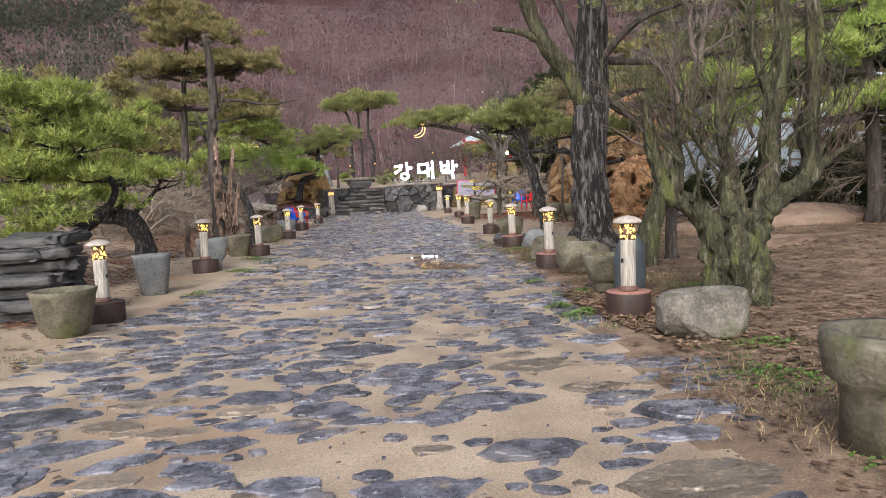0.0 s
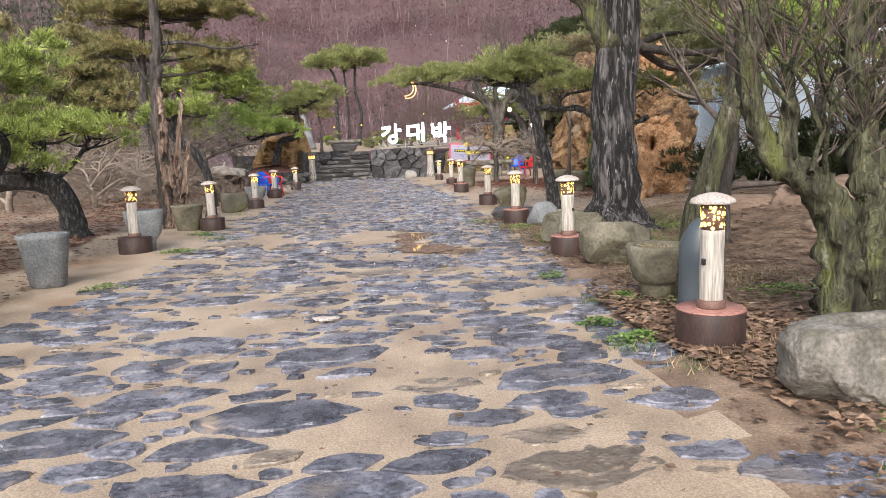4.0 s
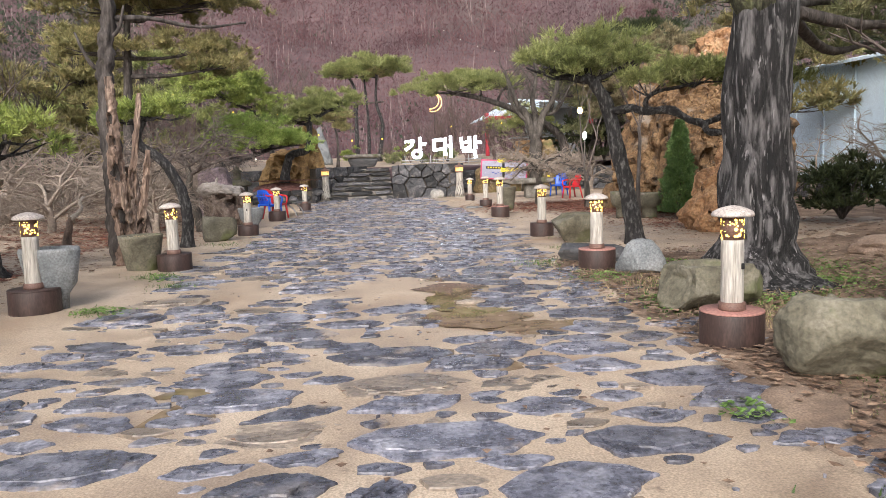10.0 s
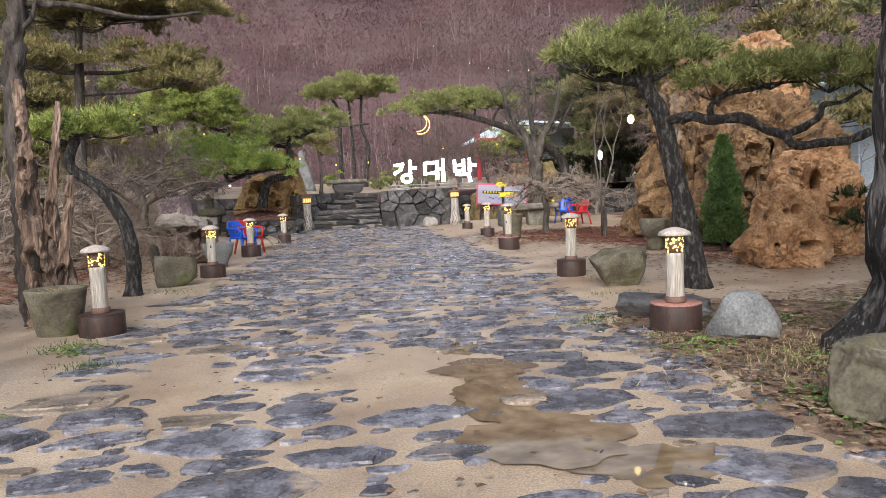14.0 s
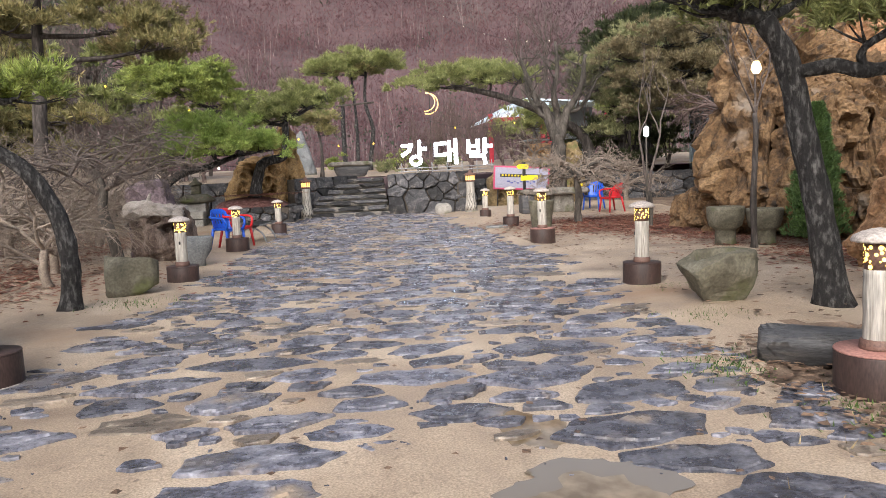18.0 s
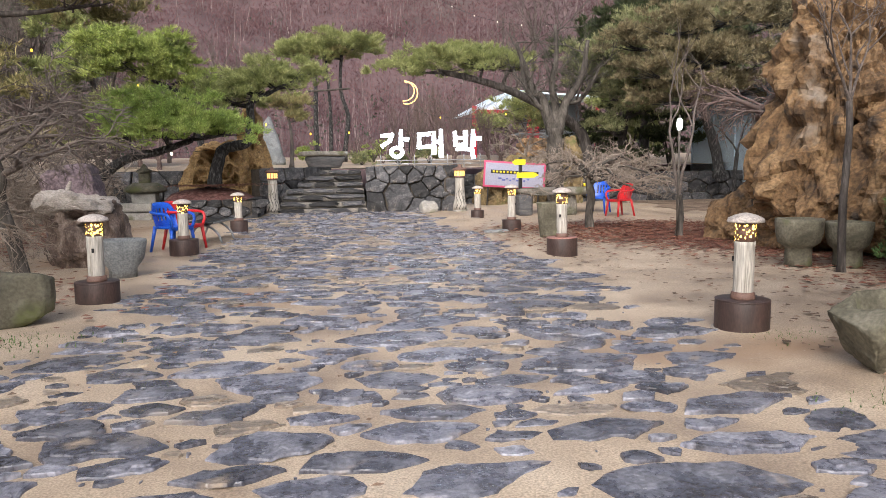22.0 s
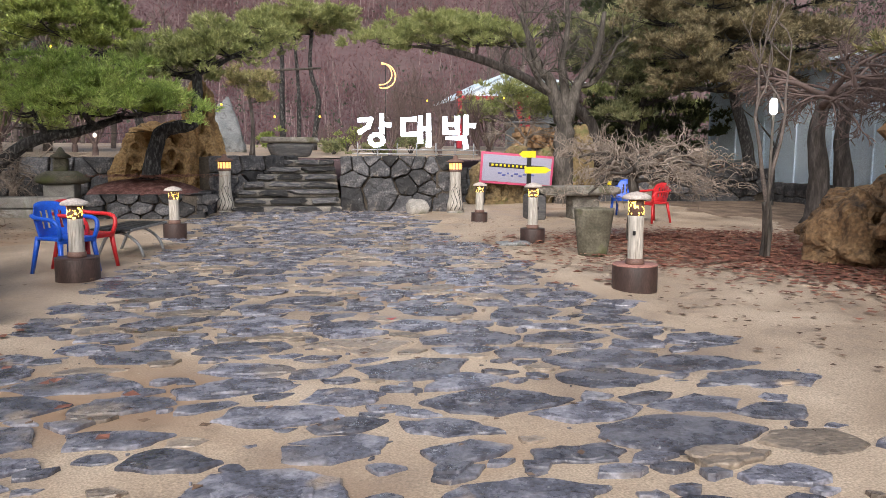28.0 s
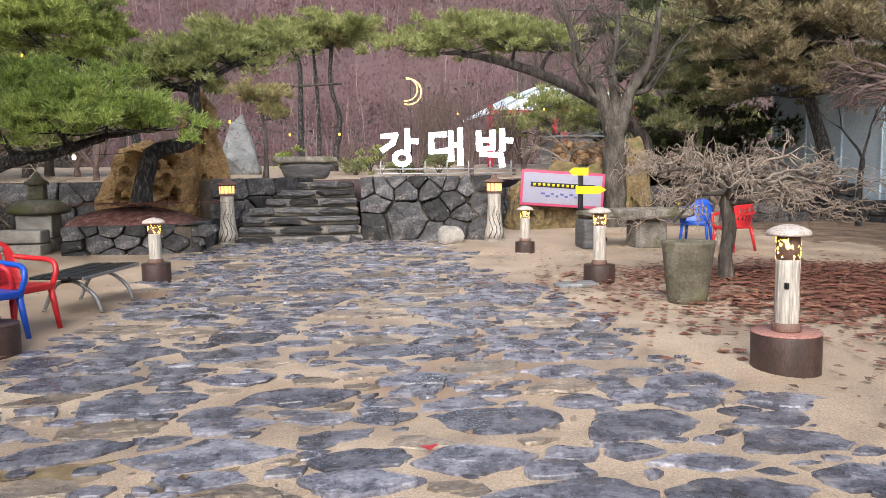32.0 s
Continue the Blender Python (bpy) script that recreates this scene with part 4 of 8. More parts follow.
def planter(x, y, profile, material, label, seed=0, wobble=0.06, soil=True, turn=0.0, squash=1.0, name="stone_planter"):
    """A turned stone vessel; profile runs from the outer foot over the rim to the inner floor."""
    t = thing(name, label, "planter", "", Matrix.Translation((x, y, gz(x, y) - 0.01)) @ Matrix.Rotation(turn, 4, "Z"))
    part("vessel", Geo().add(*lathe(profile, 40, wobble, seed, squash)), material, t)
    if soil:
        r, z = profile[-1]
        g = Geo()
        rng = random.Random(seed)
        for k in range(40):
            a, rr = rng.random() * 6.28, rng.random() * r * 0.8
            g.add(*limb([(rr * math.cos(a), rr * math.sin(a), z), (rr * 1.1 * math.cos(a), rr * math.sin(a), z + 0.05), (rr * 1.3 * math.cos(a + 0.5), rr * 1.3 * math.sin(a + 0.5), z + 0.09)], 0.004, 0.002, 4, 2))
        part("dry_stalks", g, STRAW, t, "withered stalks")
    return t


def bowl(r, h, foot=0.6, wall=0.07, depth=0.2):
    return [(r * foot * 1.06, 0), (r * foot, h * 0.2), (r * foot * 0.98, h * 0.42), (r * foot * 1.04, h * 0.44), (r * 0.84, h * 0.53), (r * 0.95, h * 0.72), (r, h * 0.93), (r * 0.99, h), (r - wall, h), (r - wall * 1.4, h - depth * 0.7), (r * 0.55, h - depth)]


boulder(1.93, 2.72, 0.84, 0.62, 0.48, 3, GRANITE_WORN, "pale granite boulder with a flat hollowed top in leaf litter", 0.13, 0.5, flat=0.3, hollow=(0.5, 0.1), sub=5)
planter(1.5, -0.1, [(0.24, 0), (0.235, 0.3), (0.25, 0.38), (0.32, 0.43), (0.34, 0.6), (0.33, 0.67), (0.24, 0.67), (0.22, 0.58)], MOSSY, "tall mossy grey stone mortar on a waisted foot", 2, 0.05, False, name="stone_mortar")
planter(2.05, 5.5, [(0.170, 0), (0.160, 0.16), (0.165, 0.175), (0.205, 0.195), (0.222, 0.22), (0.258, 0.33), (0.286, 0.45), (0.293, 0.505), (0.28, 0.525), (0.235, 0.525), (0.22, 0.515), (0.2, 0.42)], MOSSY, "round mossy stone mortar holding withered stalks", 5, 0.04)
body = Geo()
for j in range(15):
    t = j / 14
    z = 0.84 * t
    w = 0.18 * max(0.06, 1 - max(0, (t - 0.66) / 0.34) ** 2.4) ** 0.5 * (1 + 0.05 * math.sin(t * 3))
    for k in range(24):
        a = 2 * math.pi * k / 24
        q = w * (1 + 0.13 * noise.noise(Vector((math.cos(a) * 1.6, math.sin(a) * 1.6, z * 4.5))))
        body.v.append((q * math.cos(a) + 0.03 * t, q * 0.75 * math.sin(a), z))
for j in range(14):
    for k in range(24):
        a, b = j * 24 + k, j * 24 + (k + 1) % 24
        body.f.append((a, b, b + 24, a + 24))
body.f.append(tuple(range(14 * 24, 15 * 24)))
tagged(part("stone_sculpture", body, SMOOTH, m=Matrix.Translation((2.03, 4.68, 0))), "smooth dark slate standing sculpture with a rounded top", "sculpture")
boulder(2.42, 7.42, 0.76, 0.70, 0.56, 8, MOSSY, "rounded mossy boulder with a shallow dark hollow", 0.12, 0.35, 0.4, flat=0.22, hollow=(0.55, 0.12), sub=5)
boulder(2.62, 9.6, 0.86, 0.62, 0.46, 13, MOSSY, "low grey-green boulder with a hollowed top", 0.16, 0.5, 0.2, hollow=(0.55, 0.25), flat=0.2, sub=5, taper=-0.22)
boulder(2.86, 11.75, 0.72, 0.48, 0.46, 17, BLUESTONE, "grey-blue angular boulder by the path", 0.09, 0.4, facets=16, sub=5, taper=0.35)
boulder(2.66, 12.86, 0.98, 0.36, 0.29, 19, BLACKSTONE, "black weathered stone slab lying on the ground", 0.07, 1.25, -0.56, flat=0.12, facets=10, sub=5)
boulder(3.1, 15.3, 0.60, 0.52, 0.55, 21, MOSSY, "mossy boulder hollowed into a water basin", 0.10, 0.6, 0.15, hollow=(0.55, 0.28), flat=0.3, name="stone_basin", cat="stone basin", sub=5, taper=-0.38, facets=9)
planter(5.72, 19.75, bowl(0.30, 0.66, 0.55), MOSSY, "tall grey-green stone mortar below the rock", 9, 0.04)
planter(6.25, 19.5, bowl(0.29, 0.62, 0.6), MOSSY, "grey stone mortar below the rock", 12, 0.04)
planter(4.0, 24.6, [(0.2, 0), (0.22, 0.1), (0.29, 0.66), (0.3, 0.69), (0.235, 0.69), (0.2, 0.5)], MOSSY, "tapered grey stone planter half covered with moss", 15, 0.07, False, squash=0.85)
planter(-4.5, 5.3, [(0.2, 0), (0.21, 0.06), (0.27, 0.12), (0.34, 0.5), (0.36, 0.56), (0.3, 0.56), (0.26, 0.45)], MOSSY, "mossy green stone planter on a small foot", 21, 0.05, False)
planter(-4.25, 8.45, [(0.16, 0), (0.2, 0.05), (0.28, 0.6), (0.3, 0.66), (0.25, 0.66), (0.2, 0.5)], BLUESTONE, "blue-grey tapered stone trough", 22, 0.06, False, squash=0.7)
planter(-3.8, 11.4, [(0.15, 0), (0.16, 0.18), (0.25, 0.3), (0.31, 0.64), (0.3, 0.68), (0.25, 0.68), (0.2, 0.5)], BLUESTONE, "grey stone trough on a narrow foot", 23, 0.06, False, squash=0.7)
planter(-3.65, 14.3, [(0.2, 0), (0.22, 0.05), (0.3, 0.5), (0.31, 0.54), (0.26, 0.54), (0.2, 0.44)], MOSSY, "square-sided mossy stone planter", 24, 0.09, True, 0.6)
boulder(-3.22, 18.35, 0.64, 0.55, 0.55, 31, MOSSY, "pale green mossy tapered boulder", 0.1, 0.9, 0.3, flat=0.15)
planter(-2.95, 21.2, [(0.17, 0), (0.18, 0.15), (0.27, 0.28), (0.31, 0.5), (0.3, 0.53), (0.25, 0.53), (0.2, 0.4)], BLUESTONE, "grey stone trough on a narrow foot", 26, 0.05, False, squash=0.7)
stack = thing("stone_stack", "stack of dark wet layered stones", "stone stack", "", Matrix.Translation((-5.3, 6.7, 0)))
for k in range(7):
    part("slab", rock(1.2 - 0.05 * k, 0.8, 0.2, 70 + 3 * k, 4, 0.35, 1.0, holes=0.15), BLACKSTONE, stack, m=Matrix.Translation((0.1 * math.sin(k * 2.2), 0.1 * math.cos(k * 3), 0.16 * k)))


# ---- plastic chairs ----
def plastic_chair(x, y, z, turn, material, colour):
    c = thing("plastic_chair", colour + " moulded plastic armchair standing on sand", "chair", "plastic garden chairs", Matrix.Translation((x, y, z)) @ Matrix.Rotation(turn, 4, "Z"))
    part("seat", box(0.46, 0.44, 0.035, 0.015, (0, 0, 0.42), 3), material, c)
    part("seat_rim", box(0.48, 0.03, 0.06, 0.012, (0, -0.22, 0.405), 2), material, c)
    back = Geo()
    nx, nz = 12, 8
    for side in (0, 1):
        for j in range(nz + 1):
            t = j / nz
            for i in range(nx + 1):
                u = i / nx * 2 - 1
                half = 0.22 + 0.02 * t - 0.09 * max(0, t - 0.75) * 4 * abs(u) ** 4 * 0.5
                zz = 0.42 + 0.42 * t - 0.07 * (abs(u) ** 3) * t
                yy = 0.21 + 0.10 * t - 0.07 * u * u + 0.018 * side
                back.v.append((u * half, yy, zz))
    o2 = (nx + 1) * (nz + 1)
    for j in range(nz):
        for i in range(nx):
            if i in (3, 5, 7, 9) and 1 < j < 6:
                continue
            a = j * (nx + 1) + i
            back.f.append((a, a + nx + 1, a + nx + 2, a + 1))
            back.f.append((a + o2, a + 1 + o2, a + nx + 2 + o2, a + nx + 1 + o2))
    for i in range(nx):
        a = nz * (nx + 1) + i
        back.f.append((a, a + o2, a + o2 + 1, a + 1))
    for j in range(nz):
        for i in (0, nx):
            a = j * (nx + 1) + i
            back.f.append((a, a + o2, a + nx + 1 + o2, a + nx + 1))
    part("backrest", back, material, c)
    for sx in (-1, 1):
        part("leg", Geo().add(*tube([(sx * 0.21, -0.20, 0.42), (sx * 0.25, -0.25, 0)], [0.032, 0.022], 8)), material, c)
        part("leg", Geo().add(*tube([(sx * 0.20, 0.20, 0.44), (sx * 0.24, 0.29, 0)], [0.032, 0.022], 8)), material, c)
        part("armrest", Geo().add(*limb([(sx * 0.22, 0.27, 0.68), (sx * 0.27, 0.1, 0.66), (sx * 0.27, -0.17, 0.64), (sx * 0.25, -0.24, 0.55), (sx * 0.22, -0.22, 0.42)], 0.024, 0.026, 8, 4)), material, c)
    return c


plastic_chair(-2.82, 24.25, 0.01, radians(50), BLUEP, "blue")
plastic_chair(-2.70, 24.68, 0.01, radians(62), REDP, "red")
plastic_chair(7.15, 29.9, gz(7, 30) + 0.02, radians(-40), BLUEP, "blue")
plastic_chair(7.4, 29.1, gz(7, 29) + 0.02, radians(-75), REDP, "red")

# low slatted bench on curved steel legs
bench = thing("slatted_bench", "low black slatted bench on two curved steel legs", "bench", "", Matrix.Translation((-2.42, 26.0, 0.0)) @ Matrix.Rotation(radians(78), 4, "Z"))
for k in range(4):
    part("slat", box(1.3, 0.12, 0.03, 0.006, (0, -0.21 + 0.14 * k, 0.41)), BLACKMETAL, bench)
part("edge_rail", box(1.32, 0.02, 0.035, 0.004, (0, -0.285, 0.405)), STEEL, bench)
for sx in (-0.38, 0.38):
    part("curved_leg", Geo().add(*limb([(sx - 0.0, -0.33, 0.01), (sx, -0.25, 0.2), (sx, -0.05, 0.34), (sx, 0.15, 0.3), (sx, 0.3, 0.01)], 0.022, 0.022, 8, 5)), STEEL, bench)
part("beam", box(1.0, 0.06, 0.05, 0.008, (0, 0, 0.365)), BLACKMETAL, bench)

# stone table with slab top beside the chairs
tab = thing("stone_table", "broad weathered stone slab table on a block leg", "stone table", "", Matrix.Translation((5.9, 29.9, gz(6, 30))))
part("slab_top", rock(2.15, 0.95, 0.2, 81, 5, 0.10, 0.9, flat=0.2, facets=5), GRANITE_WORN, tab, m=Matrix.Translation((0, 0, 0.53)))
part("block_leg", rock(0.62, 0.5, 0.55, 82, 4, 0.05, 1.2), GRANITE_WORN, tab, m=Matrix.Translation((0.25, 0, 0)))
part("block_leg", rock(0.4, 0.5, 0.55, 83, 4, 0.05, 1.2), BLACKSTONE, tab, m=Matrix.Translation((-0.8, 0.15, 0)))
tagged(part("yellow_cup", Geo().add(*lathe([(0.03, 0), (0.045, 0.01), (0.05, 0.08), (0.045, 0.08), (0.03, 0.02)], 16)), YELLOW, m=Matrix.Translation((6.75, 29.85, gz(6, 30) + 0.74))), "small yellow cup on the stone table", "cup")
tab = thing("stone_table", "round-edged stone slab table on the terrace", "stone table", "", Matrix.Translation((0.05, 37.0, TER)))
part("slab_top", rock(1.6, 0.9, 0.17, 84, 5, 0.08, 0.9, flat=0.2), GRANITE_WORN, tab, m=Matrix.Translation((0.05, 0, 0.42)))
part("block_leg", rock(1.05, 0.6, 0.45, 85, 4, 0.06, 0.9, taper=-0.35), BLACKSTONE, tab, m=Matrix.Translation((0.05, 0, 0)))
tagged(part("standing_stone", rock(1.75, 0.9, 2.2, 88, 5, 0.12, 0.6, taper=0.78, facets=8), BLUESTONE, m=Matrix.Translation((-2.1, 44.5, TER + 0.1))), "tall pointed grey standing stone", "standing stone")
sb = thing("stone_bench", "long low bench of two granite beams", "bench", "", Matrix.Translation((-5.6, 31.2, 0.02)) @ Matrix.Rotation(-0.1, 4, "Z"))
part("seat_beam", box(2.4, 0.4, 0.22, 0.03, (0, 0, 0.43)), GRANITE, sb)
part("lower_beam", box(2.4, 0.5, 0.26, 0.03, (0, 0.02, 0.17)), GRANITE, sb)
lan = thing("stone_lantern", "granite lantern with a wide mossy roof stone", "stone lantern", "", Matrix.Translation((-4.75, 31.9, 0.0)))
part("plinth", box(0.62, 0.62, 0.36, 0.03, (0, 0, 0.18)), GRANITE, lan)
part("pedestal", box(0.6, 0.6, 0.42, 0.03, (0, 0, 0.58)), GRANITE, lan)
part("roof_stone", Geo().add(*lathe([(0.4, 0.79), (0.55, 0.84), (0.54, 0.92), (0.42, 1.0), (0.3, 1.06)], 12, 0.06, 3)), MOSSY, lan)
part("light_box", box(0.28, 0.28, 0.3, 0.05, (0, 0, 1.18)), MOSSY, lan)
part("finial", Geo().add(*lathe([(0.2, 1.33), (0.2, 1.38), (0.1, 1.44), (0.07, 1.5), (0.02, 1.56)], 14, 0.05, 4)), MOSSY, lan)

# ochre rocks
tagged(part("ochre_rock", crag(2.1, 1.2, 1.6, 91, 6, 0.3, 0.3, 22), TAN_BRIGHT, smooth=False, m=Matrix.Translation((-3.0, 33.2, 0.5))), "tall ochre rock full of holes behind the pine", "rock")
tagged(part("ochre_rock", crag(1.2, 0.9, 2.75, 92, 6, 0.5, 0.32, 9), TAN_BRIGHT, smooth=False, m=Matrix.Translation((-2.1, 33.5, 0.5))), "tall narrow ochre rock at the edge of the pine bed", "rock")
ROCKS = ((6.3, 16.4, 1.25, 1.1, 1.35, 101, TAN_PALE, 0.5), (8.5, 20.3, 2.3, 2.6, 3.1, 102, TAN, 0.3), (7.85, 21.3, 2.7, 2.4, 4.0, 103, TAN, 0.28), (8.9, 23.2, 2.2, 2.2, 1.7, 104, TAN, 0.4), (7.2, 23.1, 1.5, 1.2, 1.0, 105, TAN, 0.4),
         (8.8, 24.9, 1.7, 1.5, 1.1, 106, TAN, 0.4), (7.65, 17.6, 1.35, 1.2, 2.1, 107, TAN_PALE, 0.35), (7.0, 21.6, 1.2, 1.2, 1.5, 109, TAN, 0.5), (7.6, 19.9, 1.6, 1.5, 2.6, 112, TAN, 0.35),
         (8.3, 22.2, 1.5, 1.5, 3.1, 113, TAN, 0.45), (9.1, 21.5, 2.0, 1.9, 4.8, 114, TAN_PALE, 0.35))
for x, y, w, d, h, s, m_, tp in ROCKS:
    tagged(part("ochre_rock", crag(w * 1.2, d * 1.2, h, s, 6 if h > 1.1 else 5, tp, 0.32, 4), m_, smooth=False, m=Matrix.Translation((x, y, -0.1))), "craggy ochre rock of the rockery", "rock", "rockery rocks")
for x, y, w, d, h, sd in ((5.3, 34.15, 1.1, 0.8, 1.45, 111), (6.15, 34.15, 1.25, 0.8, 1.8, 115), (7.0, 34.5, 0.9, 0.6, 1.7, 116), (8.0, 34.3, 0.8, 0.7, 2.3, 117)):
    tagged(part("ochre_rock", crag(w * 1.15, d, h, sd, 5, 0.3, 0.28, 3), TAN_MOSS, smooth=False, m=Matrix.Translation((x, y, -0.05))), "mossy ochre rock behind the sign board", "rock", "ochre rocks behind the sign board")

# root wood sculpture
root = thing("root_sculpture", "gnarled dark root wood with a pale bleached top", "root sculpture", "", Matrix.Translation((-3.75, 22.6, 0)))
part("trunk", crag(1.15, 0.75, 0.98, 121, 5, 0.05, 0.5, 5), ROOTWOOD, root, smooth=False)
part("bleached_crown", crag(1.2, 0.62, 0.34, 122, 5, 0.3, 0.4), WHITEBARK, root, smooth=False, m=Matrix.Translation((-0.08, -0.06, 0.76)) @ Matrix.Rotation(0.12, 4, "Y"))
part("horn", Geo().add(*limb([(-0.15, 0, 0.95), (-0.2, 0, 1.12), (-0.16, 0, 1.25)], 0.06, 0.02, 8)), WHITEBARK, root)
tagged(part("standing_stone", rock(1.15, 0.85, 1.55, 127, 5, 0.10, 1.0, facets=9, taper=0.12), PURPLEROCK, m=Matrix.Translation((-4.0, 23.45, -0.03))), "rounded purple-grey upright boulder behind the root sculpture", "boulder")
dw = thing("driftwood", "dark stump carrying a white crooked branch", "driftwood", "", Matrix.Translation((-4.95, 15.2, 0.0)) @ Matrix.Scale(0.8, 4))
part("stump", Geo().add(*limb([(0, 0, -0.03), (-0.06, 0, 0.4), (0.02, 0, 0.8), (0.08, 0, 0.98)], 0.11, 0.05, 10, 5, 0.5, 2)), ROOTWOOD, dw)
part("white_branch", Geo().add(*limb([(0.05, 0, 0.93), (0.18, 0, 1.02), (0.27, 0, 1.15), (0.25, 0, 1.25), (0.33, 0, 1.36)], 0.05, 0.025, 9, 5, 0.4, 5)), WHITEBARK, dw)


# ---- illuminated letters ----
def stroke(g, pts, w=0.145, depth=0.1):
    """A flat brush stroke with depth along the points."""
    for (x0, z0), (x1, z1) in zip(pts, pts[1:]):
        d = Vector((x1 - x0, z1 - z0))
        d.normalize()
        n = Vector((-d.y, d.x)) * w / 2
        e = d * w * 0.28
        c = [(x0 - e.x + n.x * 0.8, z0 - e.y + n.y * 0.8), (x0 - e.x - n.x * 0.8, z0 - e.y - n.y * 0.8), (x1 + e.x - n.x * 1.05, z1 + e.y - n.y * 1.05), (x1 + e.x + n.x * 1.05, z1 + e.y + n.y * 1.05)]
        v = [(x, yy, z) for yy in (0, depth) for x, z in c]
        g.add(v, [(0, 1, 2, 3), (7, 6, 5, 4), (0, 4, 5, 1), (1, 5, 6, 2), (2, 6, 7, 3), (3, 7, 4, 0)])


sign = thing("letter_sign", "white glowing letters on a steel rail above the wall", "illuminated sign", "", Matrix.Translation((0, 35.9, 0)))
LET = (((1.97, 0.92), [[(0.02, 0.80), (0.40, 0.83), (0.30, 0.60), (0.03, 0.42)], [(0.72, 0.98), (0.72, 0.42)], [(0.72, 0.68), (0.97, 0.66)]]),
       ((3.17, 0.94), [[(0.06, 0.84), (0.46, 0.86)], [(0.08, 0.84), (0.08, 0.36), (0.48, 0.40)], [(0.62, 0.92), (0.62, 0.14)], [(0.62, 0.56), (0.86, 0.56)], [(0.88, 1.0), (0.88, 0.02)]]),
       ((4.42, 0.96), [[(0.06, 0.92), (0.08, 0.44), (0.46, 0.46), (0.44, 0.94)], [(0.07, 0.70), (0.45, 0.70)], [(0.72, 0.98), (0.72, 0.42)], [(0.72, 0.70), (0.97, 0.68)], [(0.14, 0.28), (0.68, 0.28), (0.72, -0.03)]]))
for i, ((x0, w), strokes) in enumerate(LET):
    g = Geo()
    for s in strokes:
        stroke(g, s)
    if i == 0:
        ring = [(0.56 + 0.2 * math.cos(k * math.pi / 8), 0.19 + 0.17 * math.sin(k * math.pi / 8)) for k in range(17)]
        stroke(g, ring, 0.13)
    g.v = [(x0 + w * x, y, 1.70 + 0.9 * z) for x, y, z in g.v]
    part("letter", g, LETTERLIGHT, sign, smooth=False)
for z in (1.48, 1.60):
    part("rail", box(3.7, 0.03, 0.03, 0.004, (3.65, 0.12, z)), STEEL, sign)
for k in range(7):
    part("upright", box(0.03, 0.03, 0.46, 0.004, (1.95 + 0.57 * k, 0.12, TER + 0.21)), STEEL, sign)

# crescent lamp and string lights
moon = thing("crescent_light", "golden crescent outline lamp on a thin pole among the trees", "string light", "", Matrix.Translation((5.4, 54.0, 5.6)) @ Matrix.Scale(1.9, 4))
mg = Geo().add(*tube([(0.33 * math.cos(a), 0, 0.33 * math.sin(a)) for a in [radians(100 - 210 * k / 20) for k in range(21)]], [0.02] * 21, 6))
mg.add(*tube([(-0.10 + 0.33 * math.cos(a), 0, 0.06 + 0.30 * math.sin(a)) for a in [radians(85 - 180 * k / 20) for k in range(21)]], [0.017] * 21, 6))
part("light_rope", mg, MOONGOLD, moon)
part("pole", Geo().add(*tube([(0.06, 0.06, -2.25), (0.06, 0.04, 0.36)], [0.022, 0.012], 6)), BLACKMETAL, moon)


def string_light(a, b, n, material, sag=0.5, r=0.026):
    s = thing("string_light", "thin cable with small glowing bulbs between the trees", "string light", "string lights")
    a, b = Vector(a), Vector(b)
    pts = [a.lerp(b, k / 16) - Vector((0, 0, sag * 4 * (k / 16) * (1 - k / 16))) for k in range(17)]
    part("cable", Geo().add(*tube(pts, [0.006] * 17, 5)), BLACKMETAL, s)
    for k in range(n):
        t = (k + 0.5) / n
        p = a.lerp(b, t) - Vector((0, 0, sag * 4 * t * (1 - t)))
        part("bulb", Geo().add(*lathe([(r * 0.4, 0.0), (r * 0.8, -0.5 * r), (r, -1.3 * r), (r * 0.75, -2.0 * r), (r * 0.2, -2.4 * r)], 10)), material, s, m=Matrix.Translation(p))


string_light((-6.6, 26, 4.2), (-2.7, 36.5, 3.9), 3, BULBYELLOW, 0.5)
string_light((3.2, 38, 3.5), (7.5, 36, 3.6), 2, BULBYELLOW, 0.5)
string_light((4.0, 40, 8.2), (8.2, 36, 6.2), 6, BULBPALE, 0.5, 0.016)
string_light((-2.6, 37, 3.2), (2.0, 42, 3.0), 3, BULBYELLOW, 0.4, 0.035)
string_light((-3.0, 31.5, 1.9), (-4.9, 31.2, 2.0), 1, BULBPALE, 0.1, 0.04)

# sign board with yellow arrows
sb = thing("sign_board", "white banner board with a magenta border on rocks", "sign board", "", Matrix.Translation((5.87, 33.55, 1.08)) @ Matrix.Rotation(radians(-8), 4, "Z") @ Matrix.Rotation(radians(4), 4, "Y"))
part("border", box(1.95, 0.03, 0.82, 0.01), PINK, sb)
part("face", box(1.83, 0.012, 0.70, 0.003, (0, -0.018, 0)), WHITE, sb)
part("black_band", box(1.5, 0.006, 0.11, 0.001, (0.0, -0.0275, 0.08)), BLACKMETAL, sb)
rr = random.Random(2)
for k in range(13):
    part("lettering", box(0.055, 0.004, 0.06, 0.0, (-0.66 + 0.11 * k, -0.0325, 0.08)), YELLOW, sb)
for k in range(9):
    part("handwriting", box(rr.uniform(0.05, 0.1), 0.004, 0.045, 0.0, (-0.45 + 0.11 * k, -0.0265, -0.12 - 0.05 * (k % 2))), INK, sb)
